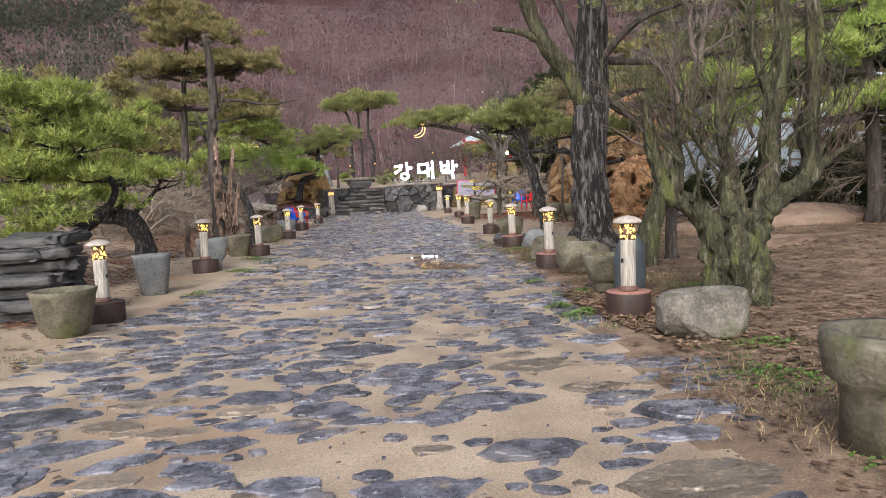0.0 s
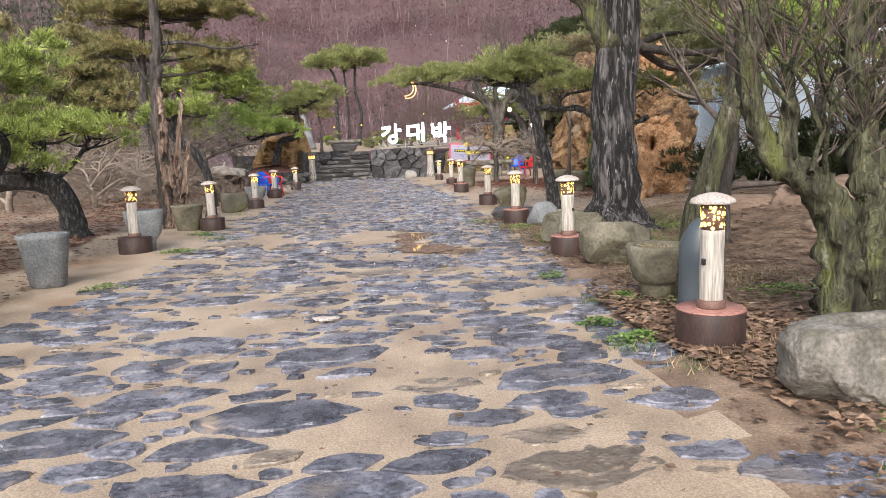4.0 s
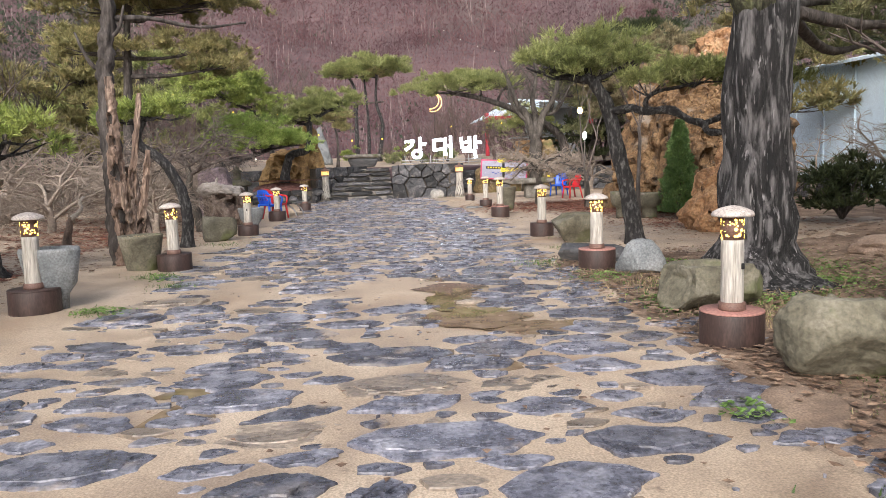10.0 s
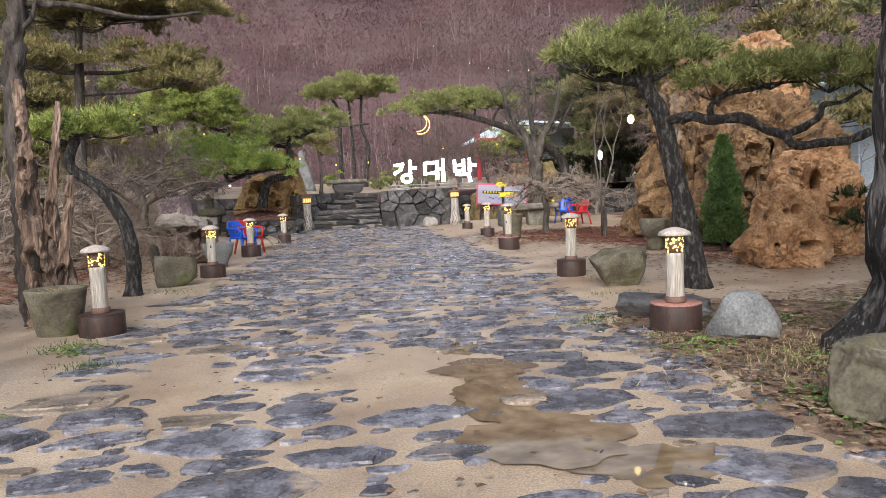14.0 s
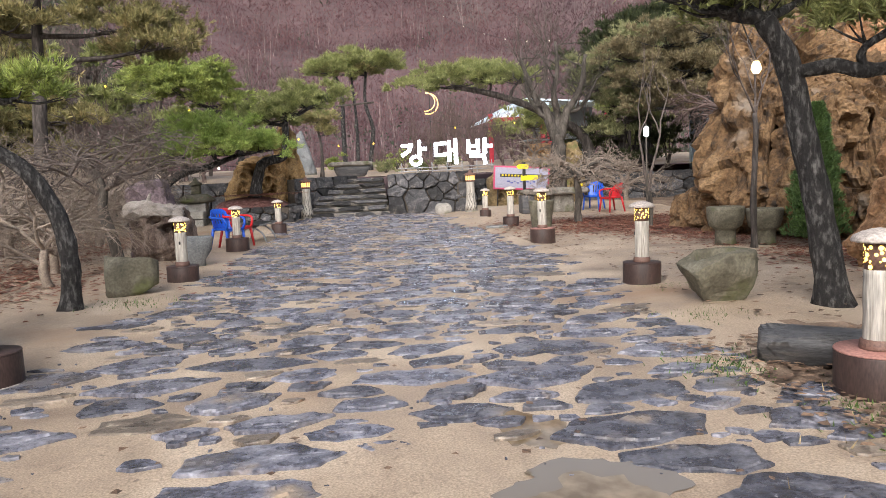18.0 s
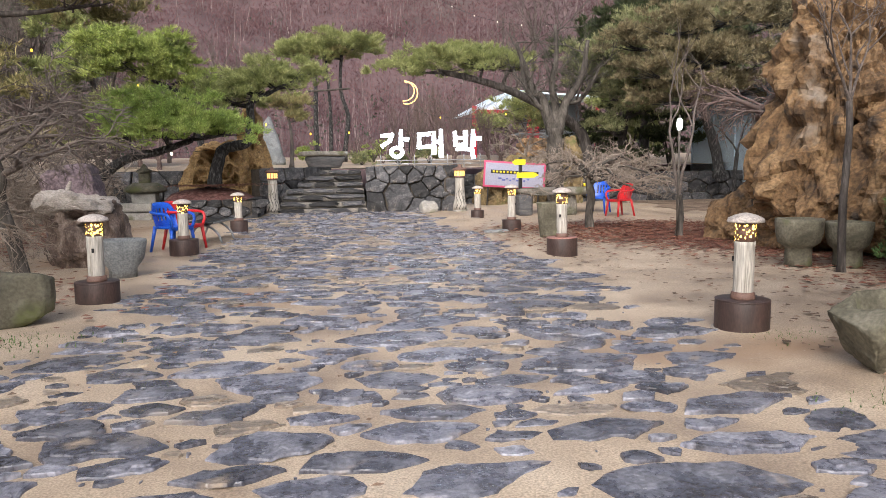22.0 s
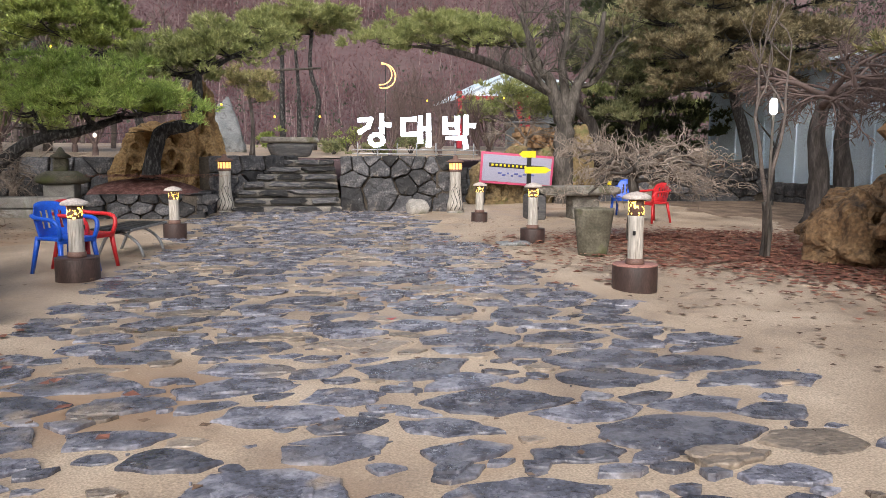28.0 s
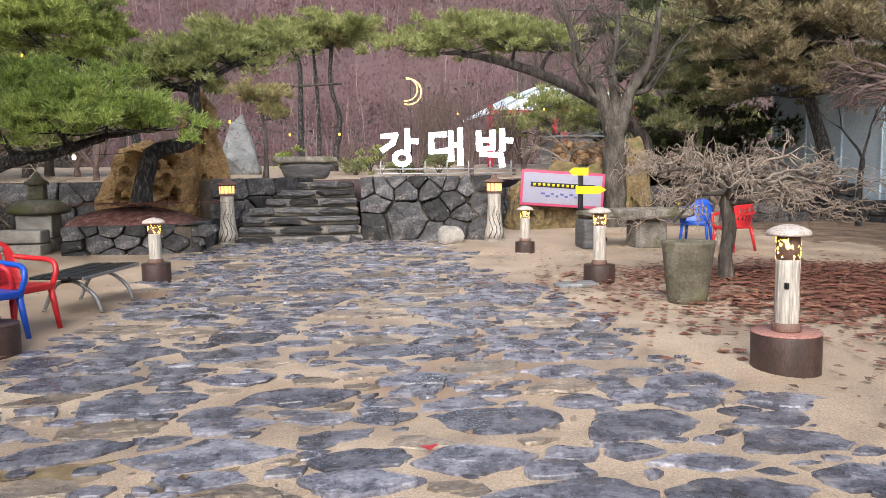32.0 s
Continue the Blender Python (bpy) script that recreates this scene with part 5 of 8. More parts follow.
for sx in (-0.8, 0.8):
    part("stake", box(0.04, 0.04, 1.2, 0.004, (sx, 0.04, -0.45)), BLACKMETAL, sb)
ap = thing("arrow_post", "dark post with two yellow arrow boards", "signpost", "", Matrix.Translation((5.3, 31.0, gz(5, 31))))
part("post", box(0.09, 0.07, 1.5, 0.008, (0, 0, 0.75)), BLACKMETAL, ap)
for z, s, w in ((1.36, -1, 0.34), (1.0, 1, 0.55)):
    g = Geo()
    h = 0.075
    c = [(-0.2 * w / 0.5, -h), (0.25 * w / 0.5, -h), (0.38 * w / 0.5, 0), (0.25 * w / 0.5, h), (-0.2 * w / 0.5, h)]
    g.v = [(s * x + 0.1 * s * (w > 0.4), y, z + q) for y in (-0.06, -0.04) for x, q in c]
    g.f = [(0, 1, 2, 3, 4), (9, 8, 7, 6, 5)] + [(k, k + 5, (k + 1) % 5 + 5, (k + 1) % 5) for k in range(5)]
    part("arrow_board", g, YELLOW, ap, smooth=False)


# ---- buildings behind the trees ----
mq = thing("tent_hall", "long white membrane tent hall behind the trees", "tent", "", Matrix.Translation((14.4, 30.0, 0)))
part("wall", box(0.15, 16, 3.9, 0.02, (0, 0, 2.15)), TENT, mq)
part("end_wall", box(8, 0.15, 3.9, 0.02, (4.05, -7.9, 2.15)), TENT, mq)
rg = Geo()
rg.v = [(-0.5, -8.3, 3.45), (4, -8.3, 4.3), (8.5, -8.3, 3.45), (-0.5, 8.3, 3.45), (4, 8.3, 4.3), (8.5, 8.3, 3.45), (-0.5, -8.3, 3.37), (4, -8.3, 4.22), (8.5, -8.3, 3.37), (-0.5, 8.3, 3.37), (4, 8.3, 4.22), (8.5, 8.3, 3.37)]
rg.v = [(x, y, z + 0.6) for x, y, z in rg.v]
rg.f = [(0, 1, 4, 3), (1, 2, 5, 4), (6, 9, 10, 7), (7, 10, 11, 8), (0, 3, 9, 6), (2, 8, 11, 5), (0, 6, 7, 1), (1, 7, 8, 2), (3, 4, 10, 9), (4, 5, 11, 10)]
part("roof", rg, TENT, mq, smooth=False)
for k in range(12):
    part("frame_post", box(0.05, 0.05, 3.9, 0.01, (-0.1, -7.9 + 1.43 * k, 2.15)), TENT, mq)
part("skirting", box(0.05, 16, 0.2, 0.01, (-0.12, 0, 0.28)), GREYPANEL, mq)
sh = thing("pavilion", "red-framed pavilion with a pale blue roof", "pavilion", "", Matrix.Translation((11.2, 50, 1.9)))
part("roof", Geo().add([(-3.4, -2, 2.2), (-1.2, -2, 3.3), (3.6, -2, 3.0), (3.6, 3, 3.0), (-1.2, 3, 3.3), (-3.4, 3, 2.2), (-3.4, -2, 2.1), (-1.2, -2, 3.2), (3.6, -2, 2.9), (3.6, 3, 2.9), (-1.2, 3, 3.2), (-3.4, 3, 2.1)],
                       [(0, 1, 4, 5), (1, 2, 3, 4), (6, 11, 10, 7), (7, 10, 9, 8), (0, 6, 7, 1), (1, 7, 8, 2), (5, 4, 10, 11), (4, 3, 9, 10), (0, 5, 11, 6), (2, 8, 9, 3)]), TENT, sh, smooth=False)
part("gable", Geo().add([(-3.3, -1.9, 2.12), (0.1, -1.9, 2.12), (0.1, -1.9, 3.15), (-1.2, -1.9, 3.24), (-3.3, -1.8, 2.12), (0.1, -1.8, 2.12), (0.1, -1.8, 3.15), (-1.2, -1.8, 3.24)],
                        [(0, 1, 2, 3), (7, 6, 5, 4), (0, 3, 7, 4), (3, 2, 6, 7), (2, 1, 5, 6), (1, 0, 4, 5)]), TENT, sh, smooth=False)
part("back_panel", box(3.6, 0.1, 2.9, 0.02, (1.6, 0.5, 1.45)), GREYPANEL, sh)
for x in (-3.2, -0.3, 0.1, 3.4):
    part("red_post", box(0.22, 0.2, 2.6, 0.02, (x, -1.9, 1.2)), REDFRAME, sh)
part("red_beam", box(3.0, 0.15, 0.2, 0.02, (-1.6, -1.95, 2.2)), REDFRAME, sh)
pile = thing("firewood_pile", "stack of cut firewood logs", "firewood", "", Matrix.Translation((8.6, 39.0, TER + 0.35)))
wr = random.Random(8)
log_me = Geo().add(*lathe([(0.09, 0), (0.1, 0.01), (0.1, 0.6), (0.09, 0.61)], 12, 0.1, 2)).mesh("firewood_log", LOGEND)
for r in range(4):
    for k in range(10):
        s = wr.uniform(0.75, 1.15)
        part("log", log_me, None, pile, m=Matrix.Translation((-1.0 + 0.2 * k + 0.1 * (r % 2), 0, 0.1 + 0.17 * r)) @ Matrix.Rotation(radians(90), 4, "X") @ Matrix.Scale(s, 4))
part("sheet_roof", box(2.4, 1.0, 0.05, 0.01, (0, -0.2, 0.85)), GREYPANEL, pile)
boulder(9.0, 39.2, 3.4, 1.2, 0.45, 141, DARKROCK, "dark stone footing under the firewood", 0.1, 1.0, z=TER - 0.05)
tagged(part("slate_offcut", rock(0.55, 0.3, 0.06, 151, 3, 0.15, 1.0), BLUESTONE, m=Matrix.Translation((3.3, 26.05, 0.0))), "flat slate offcut lying by the lamp", "slate")

# small things lying on the path
scrap = rock(0.20, 0.11, 0.04, 171, 3, 0.5, 0.2, 1.6)
tagged(part("paper_scrap", scrap, CAPSTONE, m=Matrix.Translation((-0.99, 5.53, 0.022))), "crumpled pale paper scrap on the flagstones", "litter")
tagged(part("flat_stone", rock(0.3, 0.2, 0.045, 172, 4, 0.2, 0.8, facets=8), SLATE_TAN, m=Matrix.Translation((0.53, 10.5, 0.0))), "flat tan stone lying in the puddle", "stone")
red_leaf = Geo().add([(0, -0.03, 0.012), (0.05, 0, 0.03), (0, 0.03, 0.012), (-0.05, 0, 0.028), (0, -0.03, 0.009), (0.05, 0, 0.027), (0, 0.03, 0.009), (-0.05, 0, 0.025)], [(0, 1, 2), (0, 2, 3), (6, 5, 4), (7, 6, 4)])
tagged(part("red_leaf", red_leaf, REDP, m=Matrix.Translation((0.49, 20.88, 0.03))), "single bright red leaf on a flagstone", "leaf")


# ---- trees ----
def tufts(cx, cy, cz, rx, ry, rz, n, rng, length=0.13, width=0.011, blades=10):
    """Needle tufts in small clumps over a flattened, uneven dome, as vertex rows for triangles."""
    m = max(6, n // 16)
    a = rng.uniform(0, 2 * np.pi, m)
    r = np.sqrt(rng.uniform(0, 1.05, m))
    lump = 1 + 0.25 * np.sin(a * 3 + cx * 7) + 0.2 * np.sin(a * 5 + cy * 3)
    x, y = r * np.cos(a) * lump, r * np.sin(a) * lump
    top = np.sqrt(np.clip(1 - r ** 2, 0, 1))
    z = top * (0.35 + 0.65 * rng.uniform(0, 1, m) ** 0.6) + 0.28 * np.sin(x * 4.1 + cx * 3) * np.sin(y * 3.7 + cy) + rng.normal(0, 0.10, m)
    low = rng.uniform(0, 1, m) < 0.22
    z[low] -= 0.35 * rng.uniform(0, 1, low.sum())
    c = np.stack([cx + x * rx, cy + y * ry, cz + (z - 0.35) * rz * 1.35], 1)
    size = length * rng.uniform(0.7, 1.35, m)
    c, x, y, size = np.repeat(c, 16, 0), np.repeat(x, 16), np.repeat(y, 16), np.repeat(size, 16)
    o = rng.normal(0, 1, c.shape)
    o[:, 2] = np.abs(o[:, 2]) * 0.6 - 0.1
    c = c + o * size[:, None] * 0.75
    d = o * 0.5 + np.stack([x * 0.4, y * 0.4, np.full(len(x), 0.75)], 1)
    d /= np.linalg.norm(d, axis=1, keepdims=True)
    c, d = np.repeat(c, blades, 0), np.repeat(d, blades, 0)
    e = d + rng.normal(0, 0.5, d.shape)
    e /= np.linalg.norm(e, axis=1, keepdims=True)
    s = np.cross(e, rng.normal(0, 1, e.shape))
    s /= np.linalg.norm(s, axis=1, keepdims=True) + 1e-9
    ln = length * rng.uniform(0.7, 1.3, (len(c), 1))
    b = c - e * ln * 0.15
    return np.stack([b - s * width, b + s * width, c + e * ln], 1).reshape(-1, 3)


def pine(name, label, trunk, r0, r1, pads, material, bark=BARK, seed=1, density=230, length=0.13, width=0.011, sides=12, depth=0.85):
    """trunk: points from the foot up; pads: x, y, z, half width, half height of each foliage layer."""
    rng = np.random.default_rng(seed)
    pr = random.Random(seed)
    x0, y0, z0 = trunk[0]
    tree = thing(name, label, "pine tree", "", Matrix.Translation((x0, y0, z0)))
    o = Vector(trunk[0])
    line = smooth_line([Vector(p) - o for p in trunk], 6)
    n = len(line) - 1
    radii = [r0 + (r1 - r0) * (i / n) ** 0.8 for i in range(n + 1)]
    radii[0] *= 1.35
    radii[1] *= 1.12
    part("trunk", Geo().add(*tube(line, radii, sides, 0.22, seed)), bark, tree)
    for (x, y, z, hw, hh) in pads:
        c = Vector((x, y, z)) - o
        best = min(range(n // 3, n + 1), key=lambda i: (line[i] - c).length + abs(line[i].z - c.z + hh) * 0.5)
        p = line[best]
        mid = p.lerp(c, 0.5) + Vector((pr.uniform(-0.1, 0.1), pr.uniform(-0.1, 0.1), -0.12 * hw))
        g = Geo()
        rb = max(0.018, min(radii[best] * 0.6, 0.05 + 0.03 * hw))
        end = c - Vector((0, 0, hh * 0.35))
        g.add(*limb([p, mid, end], rb, rb * 0.45, 7, 4, 0.15, seed))
        for k in range(int(5 + 4 * hw)):
            a = pr.random() * 6.28
            q = end + Vector((math.cos(a) * hw * pr.uniform(0.4, 0.85), math.sin(a) * hw * depth * pr.uniform(0.4, 0.85), hh * pr.uniform(-0.15, 0.4)))
            st = mid.lerp(end, pr.uniform(0.3, 1))
            g.add(*limb([st, st.lerp(q, 0.5) + Vector((0, 0, -0.05)), q], rb * 0.4, 0.006, 5, 3))
        part("limb", g, bark, tree)
        cnt = int(density * hw * hw * depth * 2.2 + 60)
        v = tufts(c.x, c.y, c.z, hw, hw * depth, hh, cnt, rng, length, width)
        part("foliage", tri_mesh("foliage", v, material), None, tree)
    return tree


def sprout(g, p, d, length, r, depth, rng, spread=0.6, up=0.15, droop=0.0, sides=5, kids=3, shrink=0.72, thin=0.0):
    pts = [p]
    n = 3 if depth > 1 else 1 + depth
    sides = sides if depth > 1 else 3
    q = p.copy()
    e = d.normalized()
    for k in range(n):
        e = (e + Vector((rng.gauss(0, 0.16), rng.gauss(0, 0.16), rng.gauss(0, 0.12) + up * 0.3 - droop * 0.3))).normalized()
        q = q + e * length / n
        pts.append(q.copy())
    g.add(*tube(pts, [r * (1 - 0.4 * k / n) for k in range(n + 1)], sides, cap=False))
    if depth == 0:
        return
    for k in range(kids):
        f = (e + Vector((rng.gauss(0, spread), rng.gauss(0, spread), rng.gauss(0, spread * 0.6) + up - droop))).normalized()
        s = pts[-1] if k < 2 or n < 2 else pts[rng.randrange(1, n)]
        sprout(g, s, f, length * shrink * rng.uniform(0.75, 1.15), max(r * 0.58, thin), depth - 1, rng, spread, up, droop, max(3, sides - 1), kids, shrink, thin)


def bare_tree(name, label, base, trunk, r0, r1, tips, seed, bark=BARK_GREY, twig=TWIG, depth=4, length=0.7, spread=0.55, up=0.12, droop=0.0, kids=3, category="bare tree", sides=10, thin=0.0):
    """trunk: points relative to base; tips: where along the trunk (0 to 1) limbs start and their directions."""
    rng = random.Random(seed)
    t = thing(name, label, category, "", Matrix.Translation(base))
    line = smooth_line([Vector(p) for p in trunk], 6)
    n = len(line) - 1
    rad = [r0 + (r1 - r0) * i / n for i in range(n + 1)]
    rad[0] *= 1.3
    part("trunk", Geo().add(*tube(line, rad, sides, 0.15, seed)), bark, t)
    g = Geo()
    for at, d, ln in tips:
        i = min(n, int(at * n))
        sprout(g, line[i].copy(), Vector(d), ln, rad[i] * 0.6, depth, rng, spread, up, droop, 6, kids, 0.72, thin)
    part("crown", g, twig, t)
    return t


# pines on the far side, around the letters
pine("pine_tree", "black-barked bent pine on the gravel bed", [(-3.0, 31.9, 0.85), (-2.92, 31.9, 1.3), (-2.76, 31.9, 1.85), (-2.45, 31.9, 2.0), (-2.08, 31.95, 2.1), (-1.98, 32.0, 2.6), (-1.97, 32.0, 3.15)], 0.19, 0.10,
     [(-1.75, 32.0, 3.6, 1.05, 0.45), (-2.35, 31.9, 3.3, 0.95, 0.42), (-1.05, 32.1, 3.8, 0.95, 0.42), (-0.55, 32.2, 4.05, 0.6, 0.3), (-1.6, 32.3, 4.0, 0.8, 0.35), (-2.75, 32.0, 3.35, 0.6, 0.3)], NEEDLE, BARK_BLACK, seed=3, density=330, sides=16)
pine("pine_tree", "low spreading bright green pine beside the gravel bed", [(-6.5, 30.7, 0.0), (-5.8, 30.8, 1.0), (-5.0, 30.9, 1.65), (-4.2, 31.0, 1.85), (-3.4, 31.2, 2.15)], 0.19, 0.07,
     [(-4.4, 30.7, 2.78, 1.1, 0.55), (-3.3, 30.8, 2.7, 1.1, 0.5), (-2.55, 30.9, 2.42, 0.75, 0.34), (-3.9, 30.6, 2.45, 1.2, 0.42), (-2.9, 30.5, 2.35, 0.8, 0.3), (-4.8, 30.4, 2.3, 0.6, 0.3)], NEEDLE_BRIGHT, BARK_BLACK, seed=2, density=420)
pine("pine_tree", "arched pine behind the bed", [(-3.6, 36.0, 1.3), (-4.0, 36.0, 3.0), (-4.3, 36, 3.75), (-5.2, 36, 4.2)], 0.13, 0.05,
     [(-5.3, 36, 4.75, 1.7, 0.55), (-4.5, 36, 4.3, 1.1, 0.42), (-6.3, 36, 5.2, 1.5, 0.5), (-4.9, 35.6, 5.1, 1.1, 0.4), (-3.9, 36, 3.85, 0.6, 0.3)], NEEDLE_LIME, BARK_BLACK, seed=4, density=300, length=0.16, width=0.014)
pine("pine_tree", "flat-topped pine on thin paired trunks", [(0.1, 48, 1.6), (0.08, 48, 3.9), (0.08, 48, 5.9), (-0.35, 48, 6.8)], 0.14, 0.07,
     [(-0.5, 48, 6.95, 1.3, 0.48)], NEEDLE, BARK_BLACK, seed=5, length=0.2, width=0.019)
pine("pine_tree", "flat-topped pine on a thin curved trunk", [(1.35, 48, 1.6), (1.6, 48, 3.3), (1.62, 48, 4.0), (1.3, 48, 5.2), (1.4, 48, 6.9)], 0.14, 0.07,
     [(1.15, 48, 7.25, 2.1, 0.5), (0.5, 48, 6.95, 1.2, 0.42)], NEEDLE, BARK_BLACK, seed=6, length=0.2, width=0.019)
pine("pine_tree", "slim pine on the terrace", [(0.75, 48.2, 1.6), (0.8, 48.2, 3.9), (0.65, 48, 6.5)], 0.11, 0.06, [(0.6, 48.3, 6.9, 1.1, 0.4)], NEEDLE_DULL, BARK_BLACK, seed=7, length=0.2, width=0.019)
tagged(part("bamboo_brace", Geo().add(*tube([(-0.25, 47.9, 5.05), (1.75, 47.9, 5.2)], [0.05, 0.045], 6)), BARK_GREY), "thin pole tied across the pine trunks", "pole")
pine("pine_tree", "small pine beside the standing stone", [(-1.04, 40, 1.4), (-1.0, 40, 2.6), (-1.15, 40, 3.6)], 0.08, 0.04, [(-1.1, 40, 3.85, 0.95, 0.4), (-0.8, 40, 3.3, 0.5, 0.25)], NEEDLE_DULL, seed=8, length=0.17, width=0.015)
pine("pine_tree", "leaning pine with a long arm over the letters", [(9.4, 36.2, 1.3), (9.0, 36.2, 2.6), (7.3, 36, 3.55), (5.6, 36, 4.2), (4.2, 36, 4.5)], 0.24, 0.08,
     [(4.0, 36, 4.8, 1.85, 0.52), (5.5, 36, 5.0, 1.45, 0.5), (2.9, 36, 4.68, 0.85, 0.3), (6.6, 36.2, 4.9, 0.9, 0.4)], NEEDLE, seed=9, density=260, length=0.15, width=0.013)
pine("pine_tree", "rounded pine before the pavilion", [(9.4, 44, 1.5), (9.4, 44, 3.0)], 0.12, 0.06, [(9.2, 44, 3.7, 1.4, 0.8), (8.2, 44, 3.2, 0.9, 0.45), (10.3, 44, 3.2, 0.9, 0.45)], NEEDLE, seed=10, length=0.18, width=0.018)
pine("pine_tree", "tall dark pine beside the tent hall", [(13.0, 39.5, 1.3), (13.2, 39.5, 4), (13.7, 40, 7.5)], 0.26, 0.08,
     [(13.6, 40, 5.8, 3.0, 0.9), (11.8, 40, 4.7, 1.9, 0.7), (15.9, 40, 6.5, 2.1, 0.9), (12.4, 40, 6.9, 2.0, 0.8), (14.5, 40, 7.6, 2.2, 0.8), (11.0, 39.5, 5.8, 1.3, 0.6)], NEEDLE_SHADE, seed=11, density=150, length=0.24, width=0.022)
pine("pine_tree", "dull green pine above the back wall", [(10.6, 36.6, 1.2), (10.9, 36.6, 2.6), (11.3, 36.5, 4)], 0.18, 0.07, [(10.4, 36.5, 3.9, 1.3, 0.55), (11.8, 36.5, 4.4, 1.5, 0.55), (12.8, 36.2, 4.5, 1.2, 0.5), (9.6, 35.8, 5.2, 1.2, 0.5), (10.8, 35.6, 4.6, 1.3, 0.5), (12, 35.4, 5.4, 1.4, 0.5), (11.0, 35.6, 3.3, 1.0, 0.4), (11.5, 35.6, 6.2, 1.4, 0.5),
      (9.3, 36.3, 4.5, 0.9, 0.4), (13.4, 35, 4.9, 1.2, 0.5), (10.0, 36.0, 2.7, 0.9, 0.4), (13.0, 35.0, 6.3, 1.4, 0.5)], NEEDLE_OLIVE, seed=12, density=170, length=0.18, width=0.017)

pine("pine_tree", "black leaning pine with drooping brownish layers before the tent", [(12.94, 33.6, 0.9), (12.75, 33.6, 1.8), (12.3, 33.6, 3.1), (11.9, 33.6, 4.4), (12.2, 33.6, 6.0)], 0.2, 0.09,
     [(11.0, 33.3, 3.5, 1.2, 0.5), (12.2, 33.0, 3.75, 1.2, 0.45), (13.4, 32.8, 3.8, 1.2, 0.5), (10.2, 33.0, 4.3, 1.2, 0.5), (11.6, 32.6, 4.7, 1.4, 0.55), (13.0, 32.4, 4.8, 1.4, 0.55), (14.2, 32.4, 4.6, 1.2, 0.5), (10.8, 32.8, 5.6, 1.4, 0.6),
      (12.4, 32.4, 5.9, 1.5, 0.6), (14.0, 32.0, 5.8, 1.4, 0.6), (9.6, 33.4, 5.2, 1.0, 0.45)], NEEDLE_BROWN, BARK_BLACK, seed=13, density=190, length=0.17, width=0.016)
bare_tree("forked_tree", "thin black forked trunk standing before the tent", (12.74, 32.4, 0.0), [(0, 0, 0), (0.0, 0, 1.1), (0.05, 0, 1.7)], 0.075, 0.06, [(1.0, (-0.45, 0, 1), 0.9), (1.0, (0.5, 0, 1), 0.9)], 58, BARK_BLACK, BARK_BLACK, 2, 0.9, 0.3, 0.15, 0, 2)

# left-hand trees
pine("pine_tree", "tall layered pine behind the split trunk", [(-6.9, 26, 0.1), (-6.9, 26, 2.5), (-6.8, 26, 4.2), (-6.7, 26, 5.8), (-6.4, 26, 7.8)], 0.2, 0.06,
     [(-5.7, 26, 6.25, 2.1, 0.42), (-7.5, 26, 6.3, 1.5, 0.5), (-4.4, 25.7, 6.35, 1.5, 0.36), (-4.9, 26, 5.0, 1.15, 0.4), (-6.0, 26, 7.5, 1.8, 0.7), (-6.8, 26, 8.2, 1.5, 0.6), (-4.4, 26, 4.5, 1.0, 0.32), (-7.5, 25.7, 5.0, 1.2, 0.42)],
     NEEDLE_DULL, seed=21, density=290, length=0.16, width=0.015)
pine("pine_tree", "slim curved pine with one yellow-green crown", [(-3.66, 17.4, 0.0), (-3.63, 17.4, 0.55), (-3.7, 17.4, 1.08), (-3.99, 17.4, 1.62), (-4.4, 17.4, 1.98), (-4.3, 17.4, 2.4)], 0.115, 0.075,
     [(-4.05, 17.4, 2.52, 0.6, 0.26), (-4.5, 17.4, 2.45, 0.5, 0.24)], NEEDLE_LIME, BARK_BLACK, seed=22, density=420)
pine("pine_tree", "broad low pine with hanging yellow-green layers", [(-6.6, 10.4, 0.1), (-6.2, 10.2, 0.8), (-5.5, 10.0, 1.15), (-5.1, 9.9, 1.75), (-5.6, 9.7, 2.3)], 0.10, 0.045,
     [(-5.95, 9.0, 3.1, 1.0, 0.36), (-5.75, 9.4, 2.55, 1.2, 0.36), (-6.2, 8.9, 2.0, 1.0, 0.36), (-5.95, 8.6, 1.45, 0.75, 0.36), (-6.2, 8.4, 0.95, 0.65, 0.4), (-5.5, 10, 2.95, 1.0, 0.36), (-7.2, 9.5, 3.3, 1.2, 0.5), (-7.4, 9.0, 2.3, 1.1, 0.5), (-5.3, 9.6, 1.95, 0.7, 0.28)],
     NEEDLE_LIME, BARK_BLACK, seed=23, density=330)
pine("pine_tree", "black pine trunk bent to the ground with green layers", [(-5.65, 14.0, 0.0), (-5.72, 14.0, 0.55), (-5.95, 14.0, 1.02), (-6.5, 14.0, 1.16), (-7.3, 13.9, 1.2), (-7.9, 13.8, 1.8)], 0.24, 0.17,
     [(-5.15, 13.8, 2.0, 0.72, 0.28), (-6.0, 13.9, 2.1, 0.9, 0.35), (-6.9, 13.6, 1.9, 0.9, 0.35), (-6.3, 13.4, 1.5, 0.55, 0.22), (-7.6, 13.8, 2.4, 1.1, 0.45)], NEEDLE_LIME, BARK_BLACK, seed=24, density=330, sides=16)
